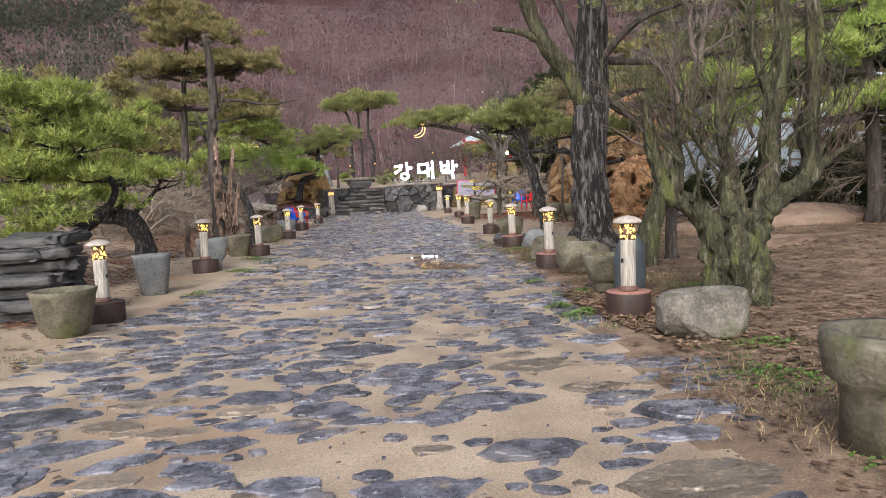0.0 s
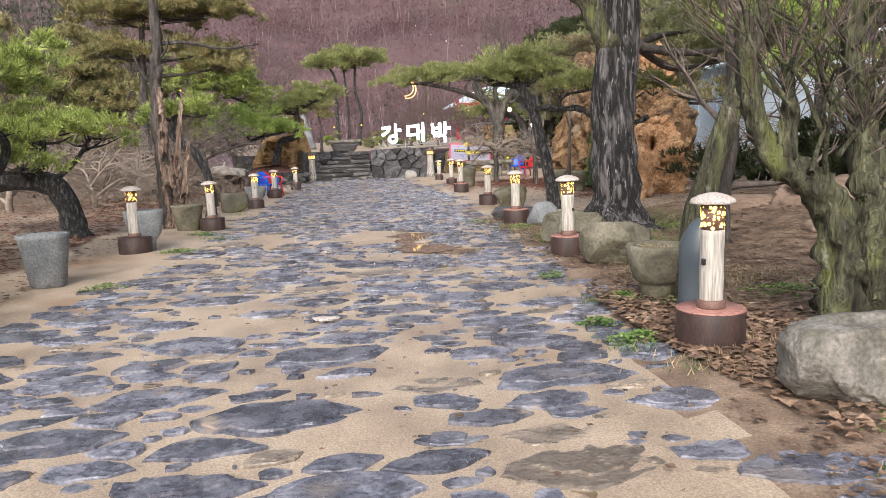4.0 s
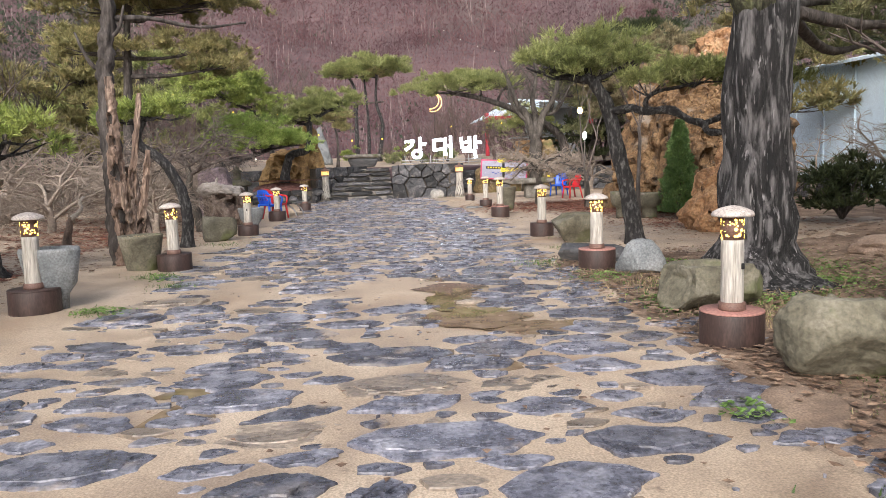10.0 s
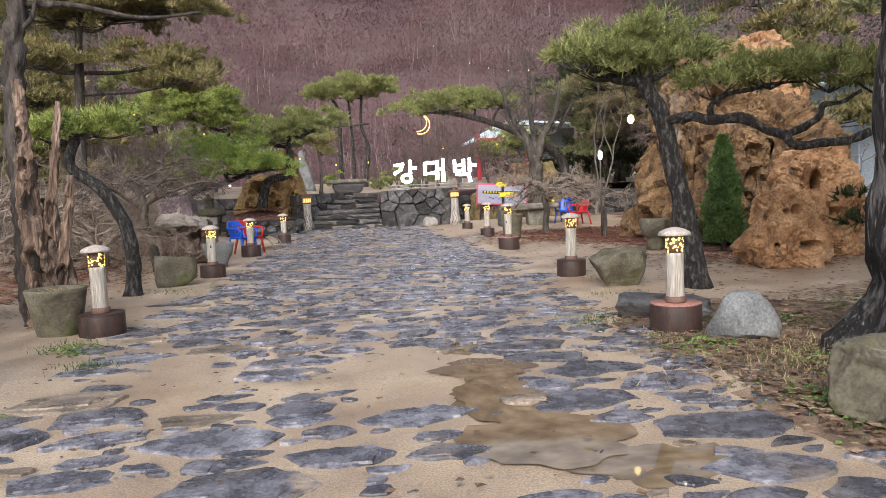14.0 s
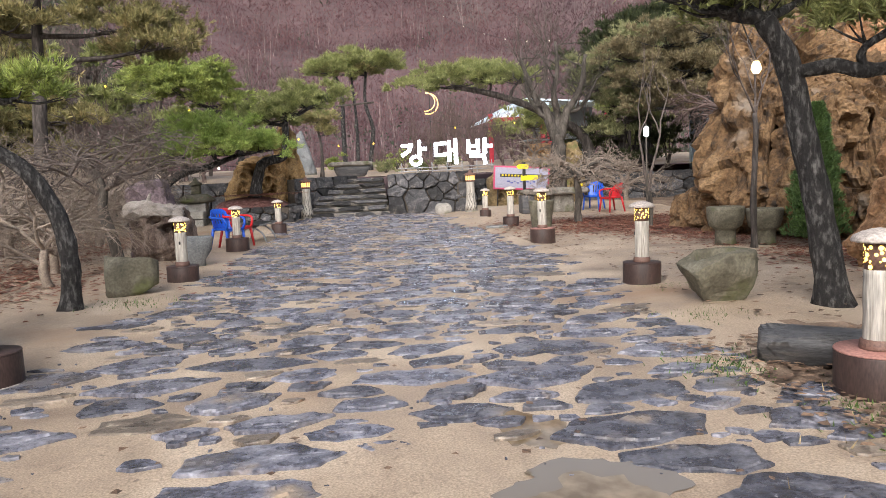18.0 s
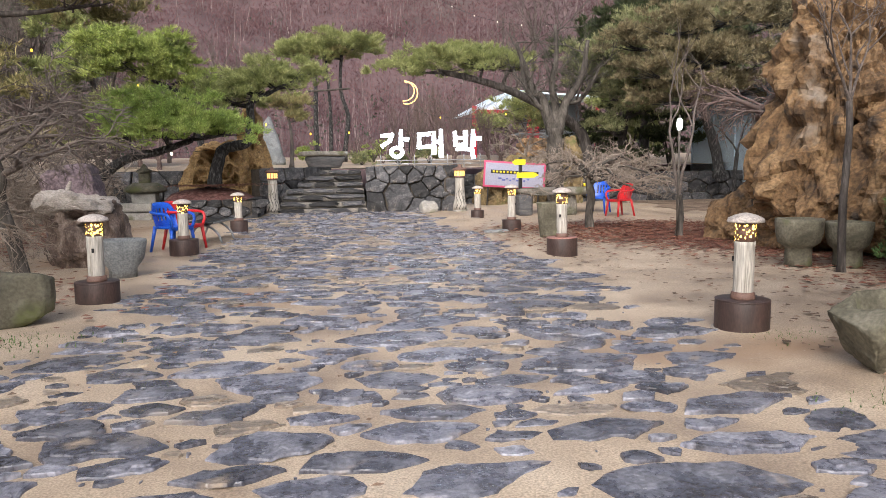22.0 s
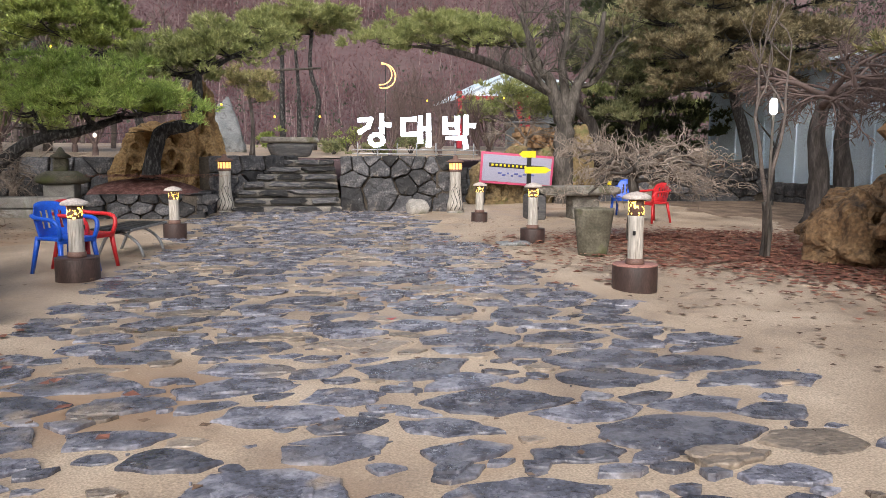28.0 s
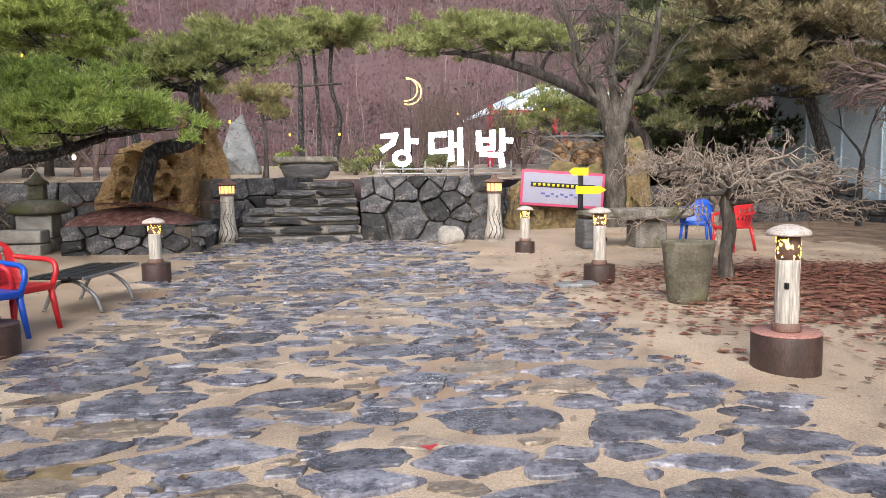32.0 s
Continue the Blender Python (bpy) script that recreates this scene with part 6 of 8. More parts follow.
# split dead trunk
dead = thing("dead_trunk", "split bleached dead trunk with hollows below a dark top", "dead trunk", "", Matrix.Translation((-4.05, 15.0, 0.02)))
for k, (pts, r0, r1, mat, pits) in enumerate((([(0.02, 0, -0.05), (-0.01, 0, 0.5), (-0.05, 0, 1.2), (-0.07, 0, 1.8), (-0.06, 0, 2.4), (-0.08, 0, 2.85)], 0.155, 0.05, DEADWOOD, 9), ([(0.04, 0.06, -0.05), (0.08, 0.06, 0.6), (0.16, 0.05, 1.4), (0.27, 0.04, 2.1), (0.34, 0.04, 2.6)], 0.085, 0.03, DEADWOOD, 3),
                                               ([(0.18, 0.02, -0.05), (0.22, 0.02, 0.55), (0.34, 0, 1.2), (0.42, 0, 1.75)], 0.085, 0.03, DEADWOOD, 3), ([(-0.1, 0.1, -0.05), (-0.13, 0.1, 1.2), (-0.16, 0.1, 2.2), (-0.13, 0.1, 3.0), (-0.04, 0.1, 3.8), (-0.1, 0.1, 5.2)], 0.16, 0.08, BARK, 0),
                                               ([(0.1, 0.14, -0.05), (0.12, 0.14, 0.7), (0.1, 0.14, 1.5)], 0.17, 0.08, ROOTWOOD, 2), ([(0.33, 0.1, -0.05), (0.3, 0.1, 0.5), (0.22, 0.1, 1.0)], 0.08, 0.04, ROOTWOOD, 0))):
    g = Geo().add(*limb(pts, r0, r1, 26, 14, 0.6, k + 3))
    hr = random.Random(k + 11)
    top = pts[-1][2]
    hollows = [(hr.uniform(0.12, 0.95) * top, hr.uniform(-0.45, 0.45), hr.uniform(0.03, 0.07)) for q in range(pits)]
    line = smooth_line([Vector(q) for q in pts], 14)
    out = []
    for x, y, z in g.v:
        c = min(line, key=lambda q: abs(q.z - z))
        rr = r0 + (r1 - r0) * max(0, z) / top
        for hz, hx, hs in hollows:
            e = math.hypot((z - hz) / 2.4, x - c.x - hx * rr) / hs
            if e < 1 and y < c.y + 0.02:
                y += (c.y + 0.6 * rr - y) * smoothstep(1, 0.6, e)
        out.append((x, y, z))
    g.v = out
    part("strip" if mat is DEADWOOD else "trunk", g, mat, dead, smooth=mat is not DEADWOOD)
for pts in ([(-0.13, 0.1, 2.9), (-0.35, 0.05, 3.1), (-0.5, 0, 3.5)], [(-0.08, 0.1, 3.4), (0.1, 0.1, 3.55), (0.2, 0.1, 3.9)], [(-0.06, 0.1, 3.7), (0.5, 0.3, 3.75), (1.2, 0.5, 3.65), (1.9, 0.7, 3.75)]):
    part("branch", Geo().add(*limb(pts, 0.045, 0.015, 8, 5, 0.4, 5)), BARK, dead)
lean = pine("pine_tree", "dark leaning pine with long level branches and a hanging lamp", [(4.02, 14.77, 0.0), (3.88, 14.77, 0.8), (3.72, 14.77, 1.5), (3.54, 14.77, 2.25), (3.3, 14.77, 2.65)], 0.15, 0.09,
     [(2.75, 14.7, 2.86, 0.6, 0.34), (3.05, 14.9, 3.1, 0.6, 0.3), (3.4, 15.0, 2.85, 0.55, 0.28), (3.35, 15.2, 3.2, 0.8, 0.33), (3.85, 15.0, 2.98, 0.5, 0.25), (2.45, 14.6, 2.95, 0.4, 0.25)], NEEDLE, BARK_BLACK, seed=25, density=360, sides=14)
for pts, r0, r1 in (([(3.52, 14.75, 2.14), (3.82, 14.6, 2.21), (4.12, 14.5, 2.14), (4.42, 14.4, 2.15), (4.67, 14.3, 2.0), (4.88, 14.2, 1.9), (4.93, 14.1, 1.78), (5.22, 14.0, 1.79), (5.57, 14.0, 1.81), (5.8, 13.9, 1.9)], 0.065, 0.05),
                    ([(4.88, 14.2, 1.9), (5.16, 14.2, 2.02), (5.28, 14.1, 2.13), (5.32, 14.1, 2.25), (5.49, 14.0, 2.27), (5.75, 14.0, 2.4)], 0.05, 0.02), ([(4.12, 14.5, 2.14), (4.06, 14.5, 2.3), (4.2, 14.4, 2.43), (4.58, 14.4, 2.5), (4.83, 14.3, 2.55), (5.16, 14.2, 2.55)], 0.04, 0.014)):
    part("level_branch", Geo().add(*limb([(x - 4.02, y - 14.77, z) for x, y, z in pts], r0, r1, 9, 5, 0.45, 4)), BARK_BLACK, lean, "crooked black level branch")
for k, (x, y, z, hw, hh) in enumerate(((4.1, 14.5, 2.6, 0.5, 0.15), (4.75, 14.3, 2.7, 0.6, 0.2), (5.4, 14.1, 2.62, 0.55, 0.17), (5.9, 13.9, 2.55, 0.45, 0.18))):
    part("foliage", tri_mesh("foliage", tufts(x - 4.02, y - 14.77, z, hw, hw * 0.85, hh, int(380 * hw * hw * 2 + 60), np.random.default_rng(70 + k)), NEEDLE), None, lean)
    twigs = Geo()
    for q in range(5):
        a = q * 1.3 + k
        twigs.add(*limb([(x - 4.02, y - 14.77, z - 0.22), (x - 4.02 + 0.3 * hw * math.cos(a), y - 14.77 + 0.3 * hw * math.sin(a), z - 0.14), (x - 4.02 + 0.7 * hw * math.cos(a), y - 14.77 + 0.7 * hw * math.sin(a), z)], 0.016, 0.005, 5, 3, 0.3, q))
    part("limb", twigs, BARK_BLACK, lean)
big = thing("big_pine", "massive furrowed grey-black trunk of an old pine", "pine tree", "", Matrix.Translation((3.78, 10.8, 0)))
part("trunk", Geo().add(*tube(smooth_line([(0, 0, -0.05), (0.0, 0, 0.35), (0.0, 0, 1.2), (0.02, 0, 2.4), (0.12, 0, 4.0), (0.2, 0, 6.5)], 6), [0.62 * math.exp(-i * 0.36) + 0.40 - 0.004 * i for i in range(31)], 48, 0.30, 7)), BARK_BIG, big)
for k, (x, y, z, hw, hh) in enumerate(((2.5, 2.3, 3.65, 1.6, 0.42), (3.45, 1.3, 3.3, 1.4, 0.42), (3.1, 2.3, 3.1, 1.2, 0.38), (-1.2, 0.5, 5.6, 1.5, 0.6), (1.6, -1.2, 4.8, 1.8, 0.6), (3.6, 0.8, 4.2, 1.5, 0.5))):
    g = Geo().add(*limb([(0.1, 0, 2.8 + 0.2 * k), (x * 0.5, y * 0.5, z - 0.4), (x, y, z - 0.15)], 0.09, 0.03, 8, 5, 0.2, k))
    part("limb", g, BARK, big)
    part("foliage", tri_mesh("foliage", tufts(x, y, z, hw, hw * 0.85, hh, int(190 * hw * hw * 2 + 60), np.random.default_rng(50 + k)), NEEDLE_OLIVE), None, big)

part("mossy_limb", Geo().add(*limb([(-0.1, -0.1, 2.9), (-0.45, -0.1, 3.6), (-0.85, -0.1, 4.1), (-1.15, -0.1, 4.8), (-1.4, -0.1, 6.0)], 0.19, 0.12, 14, 6, 0.5, 9)), BARK_MOSS, big)
part("mossy_limb", Geo().add(*limb([(-0.85, -0.1, 4.1), (-1.3, -0.1, 4.35), (-1.9, -0.1, 4.45)], 0.08, 0.04, 9, 5, 0.4, 8)), BARK_MOSS, big)

# pruned gnarled tree with shoots
gn = thing("pruned_tree", "gnarled mossy pruned tree with many thin upright shoots", "bare tree", "", Matrix.Translation((3.05, 4.0, 0)))
fused = Geo()
for k, pts in enumerate(([(-0.22, -0.02, -0.06), (-0.27, 0, 0.4), (-0.36, 0, 0.9), (-0.66, 0, 1.22)], [(-0.06, -0.1, -0.06), (-0.05, -0.12, 0.4), (-0.06, -0.06, 0.85), (-0.12, 0, 1.2)],
                         [(0.15, -0.04, -0.06), (0.14, -0.06, 0.45), (0.2, 0, 0.9), (0.36, 0, 1.1)], [(0.0, 0.12, -0.06), (0.02, 0.12, 0.5), (0.1, 0.1, 1.1)])):
    fused.add(*limb(pts, 0.18, 0.10, 18, 9, 0.85, k + 3))
part("trunk", fused, BARK_MOSS, gn)
shoots, red_shoots = Geo(), Geo()
sr = random.Random(31)
for k, (pts, r0, r1) in enumerate((([(-0.6, 0, 1.15), (-0.82, 0.1, 1.38), (-0.92, 0.15, 1.75), (-0.95, 0.2, 2.1), (-0.95, 0.2, 2.35)], 0.11, 0.06), ([(0.3, 0, 1.05), (0.58, 0, 1.25), (0.84, 0, 1.42), (0.9, 0.05, 1.95), (0.95, 0.05, 2.6), (0.98, 0.1, 3.4), (1.05, 0.1, 4.3)], 0.11, 0.07),
                                    ([(0.25, 0.05, 0.95), (0.38, 0.05, 1.5), (0.45, 0.1, 2.0), (0.56, 0.1, 2.6), (0.6, 0.1, 3.2), (0.55, 0.1, 4.2)], 0.12, 0.09), ([(-0.1, 0, 1.1), (-0.16, 0, 1.35), (-0.12, 0, 1.55)], 0.10, 0.07),
                                    ([(-0.75, 0, 1.3), (-0.66, 0.1, 1.7), (-0.7, 0.1, 2.0)], 0.07, 0.045), ([(0.08, 0.1, 1.05), (-0.02, 0.15, 1.5), (-0.1, 0.2, 2.05), (-0.08, 0.2, 2.6)], 0.09, 0.06), ([(0.5, 0.1, 2.2), (0.3, 0.1, 2.7), (0.2, 0.1, 3.3)], 0.07, 0.05),
                                    ([(0.84, 0, 1.42), (1.15, 0.1, 1.6), (1.45, 0.1, 1.75)], 0.06, 0.03))):
    part("limb", Geo().add(*limb(pts, r0 * 0.95, r1 * 0.85, 14, 7, 0.75, k + 11)), BARK_MOSS, gn)
    line = smooth_line(pts, 6)
    for q in range(24 if pts[-1][2] < 3 else 18):
        i = sr.randrange(len(line) // 4, len(line))
        p = line[i]
        if p.z > 3.2:
            continue
        d = Vector((sr.gauss(0, 0.5), sr.gauss(0, 0.5), sr.uniform(0.3, 1.0)))
        sprout(shoots if q % 2 else red_shoots, p, d, sr.uniform(0.2, 0.62), 0.0075, 2 if q % 3 == 0 else 1, sr, 0.42, 0.24, 0, 3, 2, 0.8)
tagged(part("shoot_growth", shoots, TWIG, gn, "thin upright shoots"), kind="stuff")
boughs = Geo()
for k in range(30):
    a = sr.random() * 6.283
    p = Vector((sr.uniform(-0.9, 0.9), sr.uniform(-0.15, 0.2), sr.uniform(1.15, 2.1)))
    sprout(boughs, p, Vector((math.cos(a) * 0.6, math.sin(a) * 0.6, 0.8)), sr.uniform(0.35, 0.65), 0.022, 3, sr, 0.5, 0.16, 0, 6, 2, 0.78)
tagged(part("mossy_growth", boughs, BARK_MOSS, gn, "crooked mossy boughs"), kind="stuff")
tagged(part("young_growth", red_shoots, TWIG_RED, gn, "thin reddish shoots"), kind="stuff")
bare_tree("leaning_tree", "mossy grey trunk leaning over the path edge", (3.62, 7.85, 0), [(0, 0, -0.05), (0.08, 0, 0.5), (0.25, 0, 1.05), (0.55, -0.1, 2.1), (0.9, -0.2, 3.2)], 0.20, 0.10,
          [(0.85, (-0.3, 0.2, 0.8), 0.5), (1.0, (0.5, 0, 0.9), 0.6), (1.0, (-0.1, 0.3, 1), 0.6)], 41, BARK_MOSS, TWIG, 3, 0.6, sides=16)
bare_tree("bare_tree", "small dark trunk with a side branch", (4.35, 8.4, 0.05), [(0, 0, -0.05), (0.0, 0, 0.6), (0.12, 0, 1.4), (0.1, 0, 2.6)], 0.11, 0.07, [(0.4, (0.9, 0, 0.1), 0.7), (1.0, (0, 0, 1), 0.8), (0.7, (-0.6, 0, 0.6), 0.7)], 42, BARK, TWIG, 3)
pine("pine_tree", "green pine at the edge of the grounds", [(9.2, 9.5, 0.2), (9.0, 9.4, 2.0), (8.6, 9.2, 4.5)], 0.2, 0.08,
     [(8.5, 9, 3.75, 1.0, 0.45), (8.6, 9, 2.55, 1.0, 0.4), (7.5, 9, 3.5, 0.95, 0.4), (9.6, 9, 4.5, 1.3, 0.5), (8.0, 9.6, 4.6, 1.2, 0.5), (7.2, 10.5, 2.6, 0.9, 0.35), (6.6, 10.8, 3.3, 0.9, 0.35)], NEEDLE_BRIGHT, seed=26, density=240)
pine("pine_tree", "dark pine before the tent hall", [(10.6, 15.5, 0.2), (10.9, 15.5, 2.2), (10.7, 15.5, 5.0)], 0.2, 0.08,
     [(10.2, 15.5, 3.4, 1.4, 0.45), (11.6, 15.2, 3.9, 1.4, 0.5), (10.6, 15.5, 5.0, 1.8, 0.6), (9.6, 15.6, 4.4, 1.1, 0.4)], NEEDLE_SHADE, seed=27, density=200)
bare_tree("bare_tree", "dark bent trunk at the edge", (9.5, 12.5, 0.2), [(0, 0, 0), (0.3, 0, 1.2), (0.0, 0, 2.4), (0.5, 0, 3.6)], 0.14, 0.07, [(0.5, (0.7, 0, 0.6), 0.9), (1, (0.3, 0, 1), 0.9), (0.75, (-0.8, 0, 0.4), 0.9)], 43, BARK, TWIG, 3)

# rockery trees
bare_tree("slim_tree", "slim dark forked tree before the rock", (5.84, 19.1, 0.0), [(0, 0, 0), (-0.02, 0, 0.8), (0.02, 0, 1.7), (0.0, 0, 2.1)], 0.05, 0.035, [(1.0, (0.3, 0, 1), 0.8), (1.0, (-0.35, 0, 1), 0.8), (0.95, (0.1, 0.2, 1), 0.7)], 44, BARK, TWIG, 4, 0.7, 0.4)
bare_tree("forked_tree", "slender grey forked tree among fallen leaves", (6.2, 23.8, 0.0), [(0, 0, 0), (0.03, 0, 0.4), (-0.01, 0, 0.8)], 0.075, 0.06, [(1.0, (-0.12, 0, 1), 1.2), (1.0, (0.3, 0, 1), 1.3)], 45, BARK_GREY, TWIG, 3, 0.9, 0.32, 0.2, 0, 2)
weep = thing("weeping_tree", "small bare tree with a wide umbrella of pale twisting branches", "bare tree", "", Matrix.Translation((5.35, 26.0, 0.0)))
part("trunk", Geo().add(*tube(smooth_line([(0, 0, -0.03), (-0.03, 0, 0.3), (0.01, 0, 0.7), (-0.03, 0, 1.0), (0.0, 0, 1.22)], 5), [0.085 + 0.03 * math.exp(-q * 0.6) for q in range(21)], 14, 0.3, 46)), BARK_GREY, weep)
wt = random.Random(46)
fine_growth = Geo()


def arch(p, a, reach, rise, drop, r, depth):
    """A branch that climbs, levels out and hangs at its end, zigzagging, with side branches of the same habit."""
    pts, b = [p.copy()], a
    n = 9 if depth > 1 else 6
    for q in range(n):
        u = (q + 1) / n
        b += wt.gauss(0, 0.24)
        dz = rise * (1.5 - 2.2 * u) / n if u < 0.75 else -drop / n
        pts.append(pts[-1] + Vector((math.cos(b) * reach / n, math.sin(b) * reach / n, dz + wt.gauss(0, 0.022))))
    g = Geo().add(*tube(pts, [r * (1 - 0.65 * q / n) + 0.0025 for q in range(n + 1)], 7 if depth > 1 else 4, cap=False))
    if depth == 3:
        part("limb", g, BARK_GREY, weep)
    else:
        fine_growth.add(g.v, g.f)
    if depth:
        for q in range(7 if depth == 3 else 4 if depth == 2 else 2):
            at = wt.randrange(2 if depth == 3 else 1, n + 1)
            arch(pts[at], b + wt.uniform(-1.1, 1.1), reach * wt.uniform(0.38, 0.62), rise * wt.uniform(0.2, 0.7), drop * wt.uniform(0.3, 0.9), max(0.0035, r * (1 - 0.65 * at / n) * 0.6), depth - 1)


for q in range(13):
    arch(Vector((0, 0, wt.uniform(1.0, 1.22))), q * 0.5 + wt.uniform(-0.15, 0.15), wt.uniform(0.85, 1.3), wt.uniform(0.1, 0.9), wt.uniform(0.4, 0.9), 0.036, 3)
tagged(part("twig_growth", fine_growth, TWIG_PALE, weep, "fine pale twisting twigs"), kind="stuff")
bare_tree("twisted_tree", "small twisted bare tree with a tangled drooping crown", (-4.1, 21.1, 0.0), [(0, 0, 0), (-0.08, 0, 0.5), (-0.2, 0, 1.0), (-0.18, 0, 1.35), (-0.28, 0, 1.7)], 0.10, 0.06,
          [(1.0, (-0.9, 0, 0.5), 0.6), (1.0, (0.9, 0.1, 0.5), 0.7), (1.0, (0.2, -0.7, 0.5), 0.6), (0.9, (-0.5, 0.6, 0.6), 0.6), (0.9, (0.8, 0.4, 0.6), 0.7), (1.0, (0.4, -0.2, 0.8), 0.6), (0.75, (0.9, -0.3, 0.3), 0.7), (0.7, (-0.8, -0.2, 0.5), 0.6)],
          53, BARK_GREY, TWIG, 5, 0.55, 0.7, -0.02, 0.08, 3, "bare tree", 12, 0.006)
for x, y, s, h in ((13.2, 30.4, 48, 2.9), (10.92, 28.5, 52, 2.7)):
    bare_tree("drooping_tree", "bare tree with a dense brown drooping crown", (x, y, 0.0), [(0, 0, 0), (0.05, 0, 0.9), (-0.1, 0, 1.9), (0.05, 0, h)], 0.26, 0.13,
              [(1.0, (0.9, 0, 0.5), 0.9), (1.0, (-0.9, 0.1, 0.5), 0.9), (1.0, (0, -0.9, 0.5), 0.9), (1.0, (0.1, 0.9, 0.5), 0.8), (0.9, (-0.6, -0.5, 0.6), 0.9), (0.9, (0.6, -0.6, 0.6), 0.8)], s, BARK, TWIG_RED, 5, 0.9, 0.6, 0.02, 0.14, 3, thin=0.010)
oldt = thing("bare_tree", "large pale furrowed bare tree with crooked limbs before the back wall", "bare tree", "", Matrix.Translation((7.4, 34.0, 0.0)))
part("trunk", Geo().add(*tube(smooth_line([(0, 0, -0.05), (0.0, 0, 0.4), (-0.03, 0, 1.2), (-0.02, 0, 2.0), (-0.06, 0, 2.55)], 6), [0.25 + 0.17 * math.exp(-q * 0.35) for q in range(25)], 26, 0.45, 50)), BARK_GREY, oldt)
otr = random.Random(50)
for pts, r0, r1 in (([(-0.1, 0, 2.4), (-0.32, 0, 3.0), (-0.5, 0, 3.5), (-0.75, 0.1, 3.75), (-0.95, 0.1, 4.3), (-1.3, 0.1, 5.2)], 0.2, 0.06), ([(0.0, 0, 2.4), (0.2, 0, 2.95), (0.32, 0, 3.4), (0.6, 0, 3.75), (0.85, -0.1, 4.35), (1.0, -0.1, 5.3)], 0.19, 0.06),
                    ([(-0.05, 0.05, 2.5), (0.0, 0.1, 3.2), (-0.12, 0.1, 4.0), (0.05, 0.15, 4.8), (0.0, 0.15, 5.8)], 0.15, 0.05), ([(-0.35, 0, 3.1), (-0.7, -0.1, 3.3), (-1.1, -0.15, 3.9), (-1.2, -0.15, 4.6)], 0.09, 0.04), ([(0.3, 0, 3.35), (0.7, 0.1, 3.4), (1.1, 0.1, 3.75), (1.5, 0.1, 4.5)], 0.09, 0.035)):
    line = smooth_line([Vector(q) for q in pts], 5)
    part("limb", Geo().add(*tube(line, [r0 + (r1 - r0) * q / (len(line) - 1) for q in range(len(line))], 12, 0.3, len(line))), BARK_GREY, oldt)
    twigs = Geo()
    for q in range(9):
        at = line[otr.randrange(len(line) // 3, len(line))]
        sprout(twigs, at.copy(), Vector((otr.uniform(-0.9, 0.9), otr.uniform(-0.6, 0.6), otr.uniform(0.1, 1.0))), otr.uniform(0.4, 0.75), 0.028, 4, otr, 0.5, 0.12, 0, 5, 2, 0.75, 0.005)
    tagged(part("twig_growth", twigs, BARK_GREY, oldt), kind="stuff")

# cypress
cy = thing("cypress", "narrow conical green cypress before the ochre rock", "cypress", "", Matrix.Translation((6.6, 18.7, 0)) @ Matrix.Scale(0.9, 4))
part("trunk", Geo().add(*tube([(0, 0, 0), (0, 0, 2.0)], [0.06, 0.02], 8)), BARK, cy)
crng = np.random.default_rng(61)
n = 5200
zz = crng.uniform(0.05, 1, n) ** 0.9
aa = crng.uniform(0, 6.283, n)
rad = 0.40 * np.clip(1.03 - zz, 0, 1) ** 0.62 * (0.55 + 0.6 * crng.uniform(0, 1, n)) * (1 + 0.22 * np.sin(aa * 3 + zz * 17) + 0.15 * np.sin(aa * 5 - zz * 31))
c = np.stack([rad * np.cos(aa), rad * np.sin(aa), 0.06 + 2.35 * zz], 1)
d = np.stack([np.cos(aa) * 0.6, np.sin(aa) * 0.6, np.full(n, 0.8)], 1)
c, d = np.repeat(c, 6, 0), np.repeat(d, 6, 0) + crng.normal(0, 0.35, (n * 6, 3)) * 1.3
d /= np.linalg.norm(d, axis=1, keepdims=True)
sd = np.cross(d, crng.normal(0, 1, d.shape))
sd /= np.linalg.norm(sd, axis=1, keepdims=True)
v = np.stack([c - sd * 0.012, c + sd * 0.012, c + d * 0.085], 1).reshape(-1, 3)
part("foliage", tri_mesh("foliage", v, CYPRESS), None, cy)

# thickets and woods behind
wood = []
for k in range(4):
    wood.append(bare_tree("bare_tree", "slender grey-brown bare woodland tree", (-13 + 3 * k, 47 + k, 1.4), [(0, 0, -0.1), (0.1, 0, 1.8), (0.0, 0, 3.2)], 0.12, 0.08,
                          [(1.0, (-0.4, 0, 1), 1.5), (1.0, (0.4, 0.1, 1), 1.5), (0.8, (0.7, 0, 0.7), 1.2), (0.7, (-0.7, 0.2, 0.7), 1.2)], 70 + k, TWIG, TWIG, 4, 1.2, 0.4, 0.2))
wr = random.Random(77)
for k in range(27):
    x, y = wr.uniform(-20, 19), wr.uniform(43, 60)
    if -5 < x < 8:
        x += 13 if x > 1.5 else -13
    m = Matrix.Translation((x, y, 1.2 + 0.04 * (y - 40))) @ Matrix.Rotation(wr.random() * 6.28, 4, "Z") @ Matrix.Scale(wr.uniform(0.8, 1.4), 4)
    copy_thing(wood[k % 4], m)
for k in range(12):
    x, y = wr.uniform(-22, -9), wr.uniform(16, 42)
    copy_thing(wood[k % 4], Matrix.Translation((x, y, 0.2)) @ Matrix.Rotation(wr.random() * 6.28, 4, "Z") @ Matrix.Scale(wr.uniform(0.7, 1.1), 4))
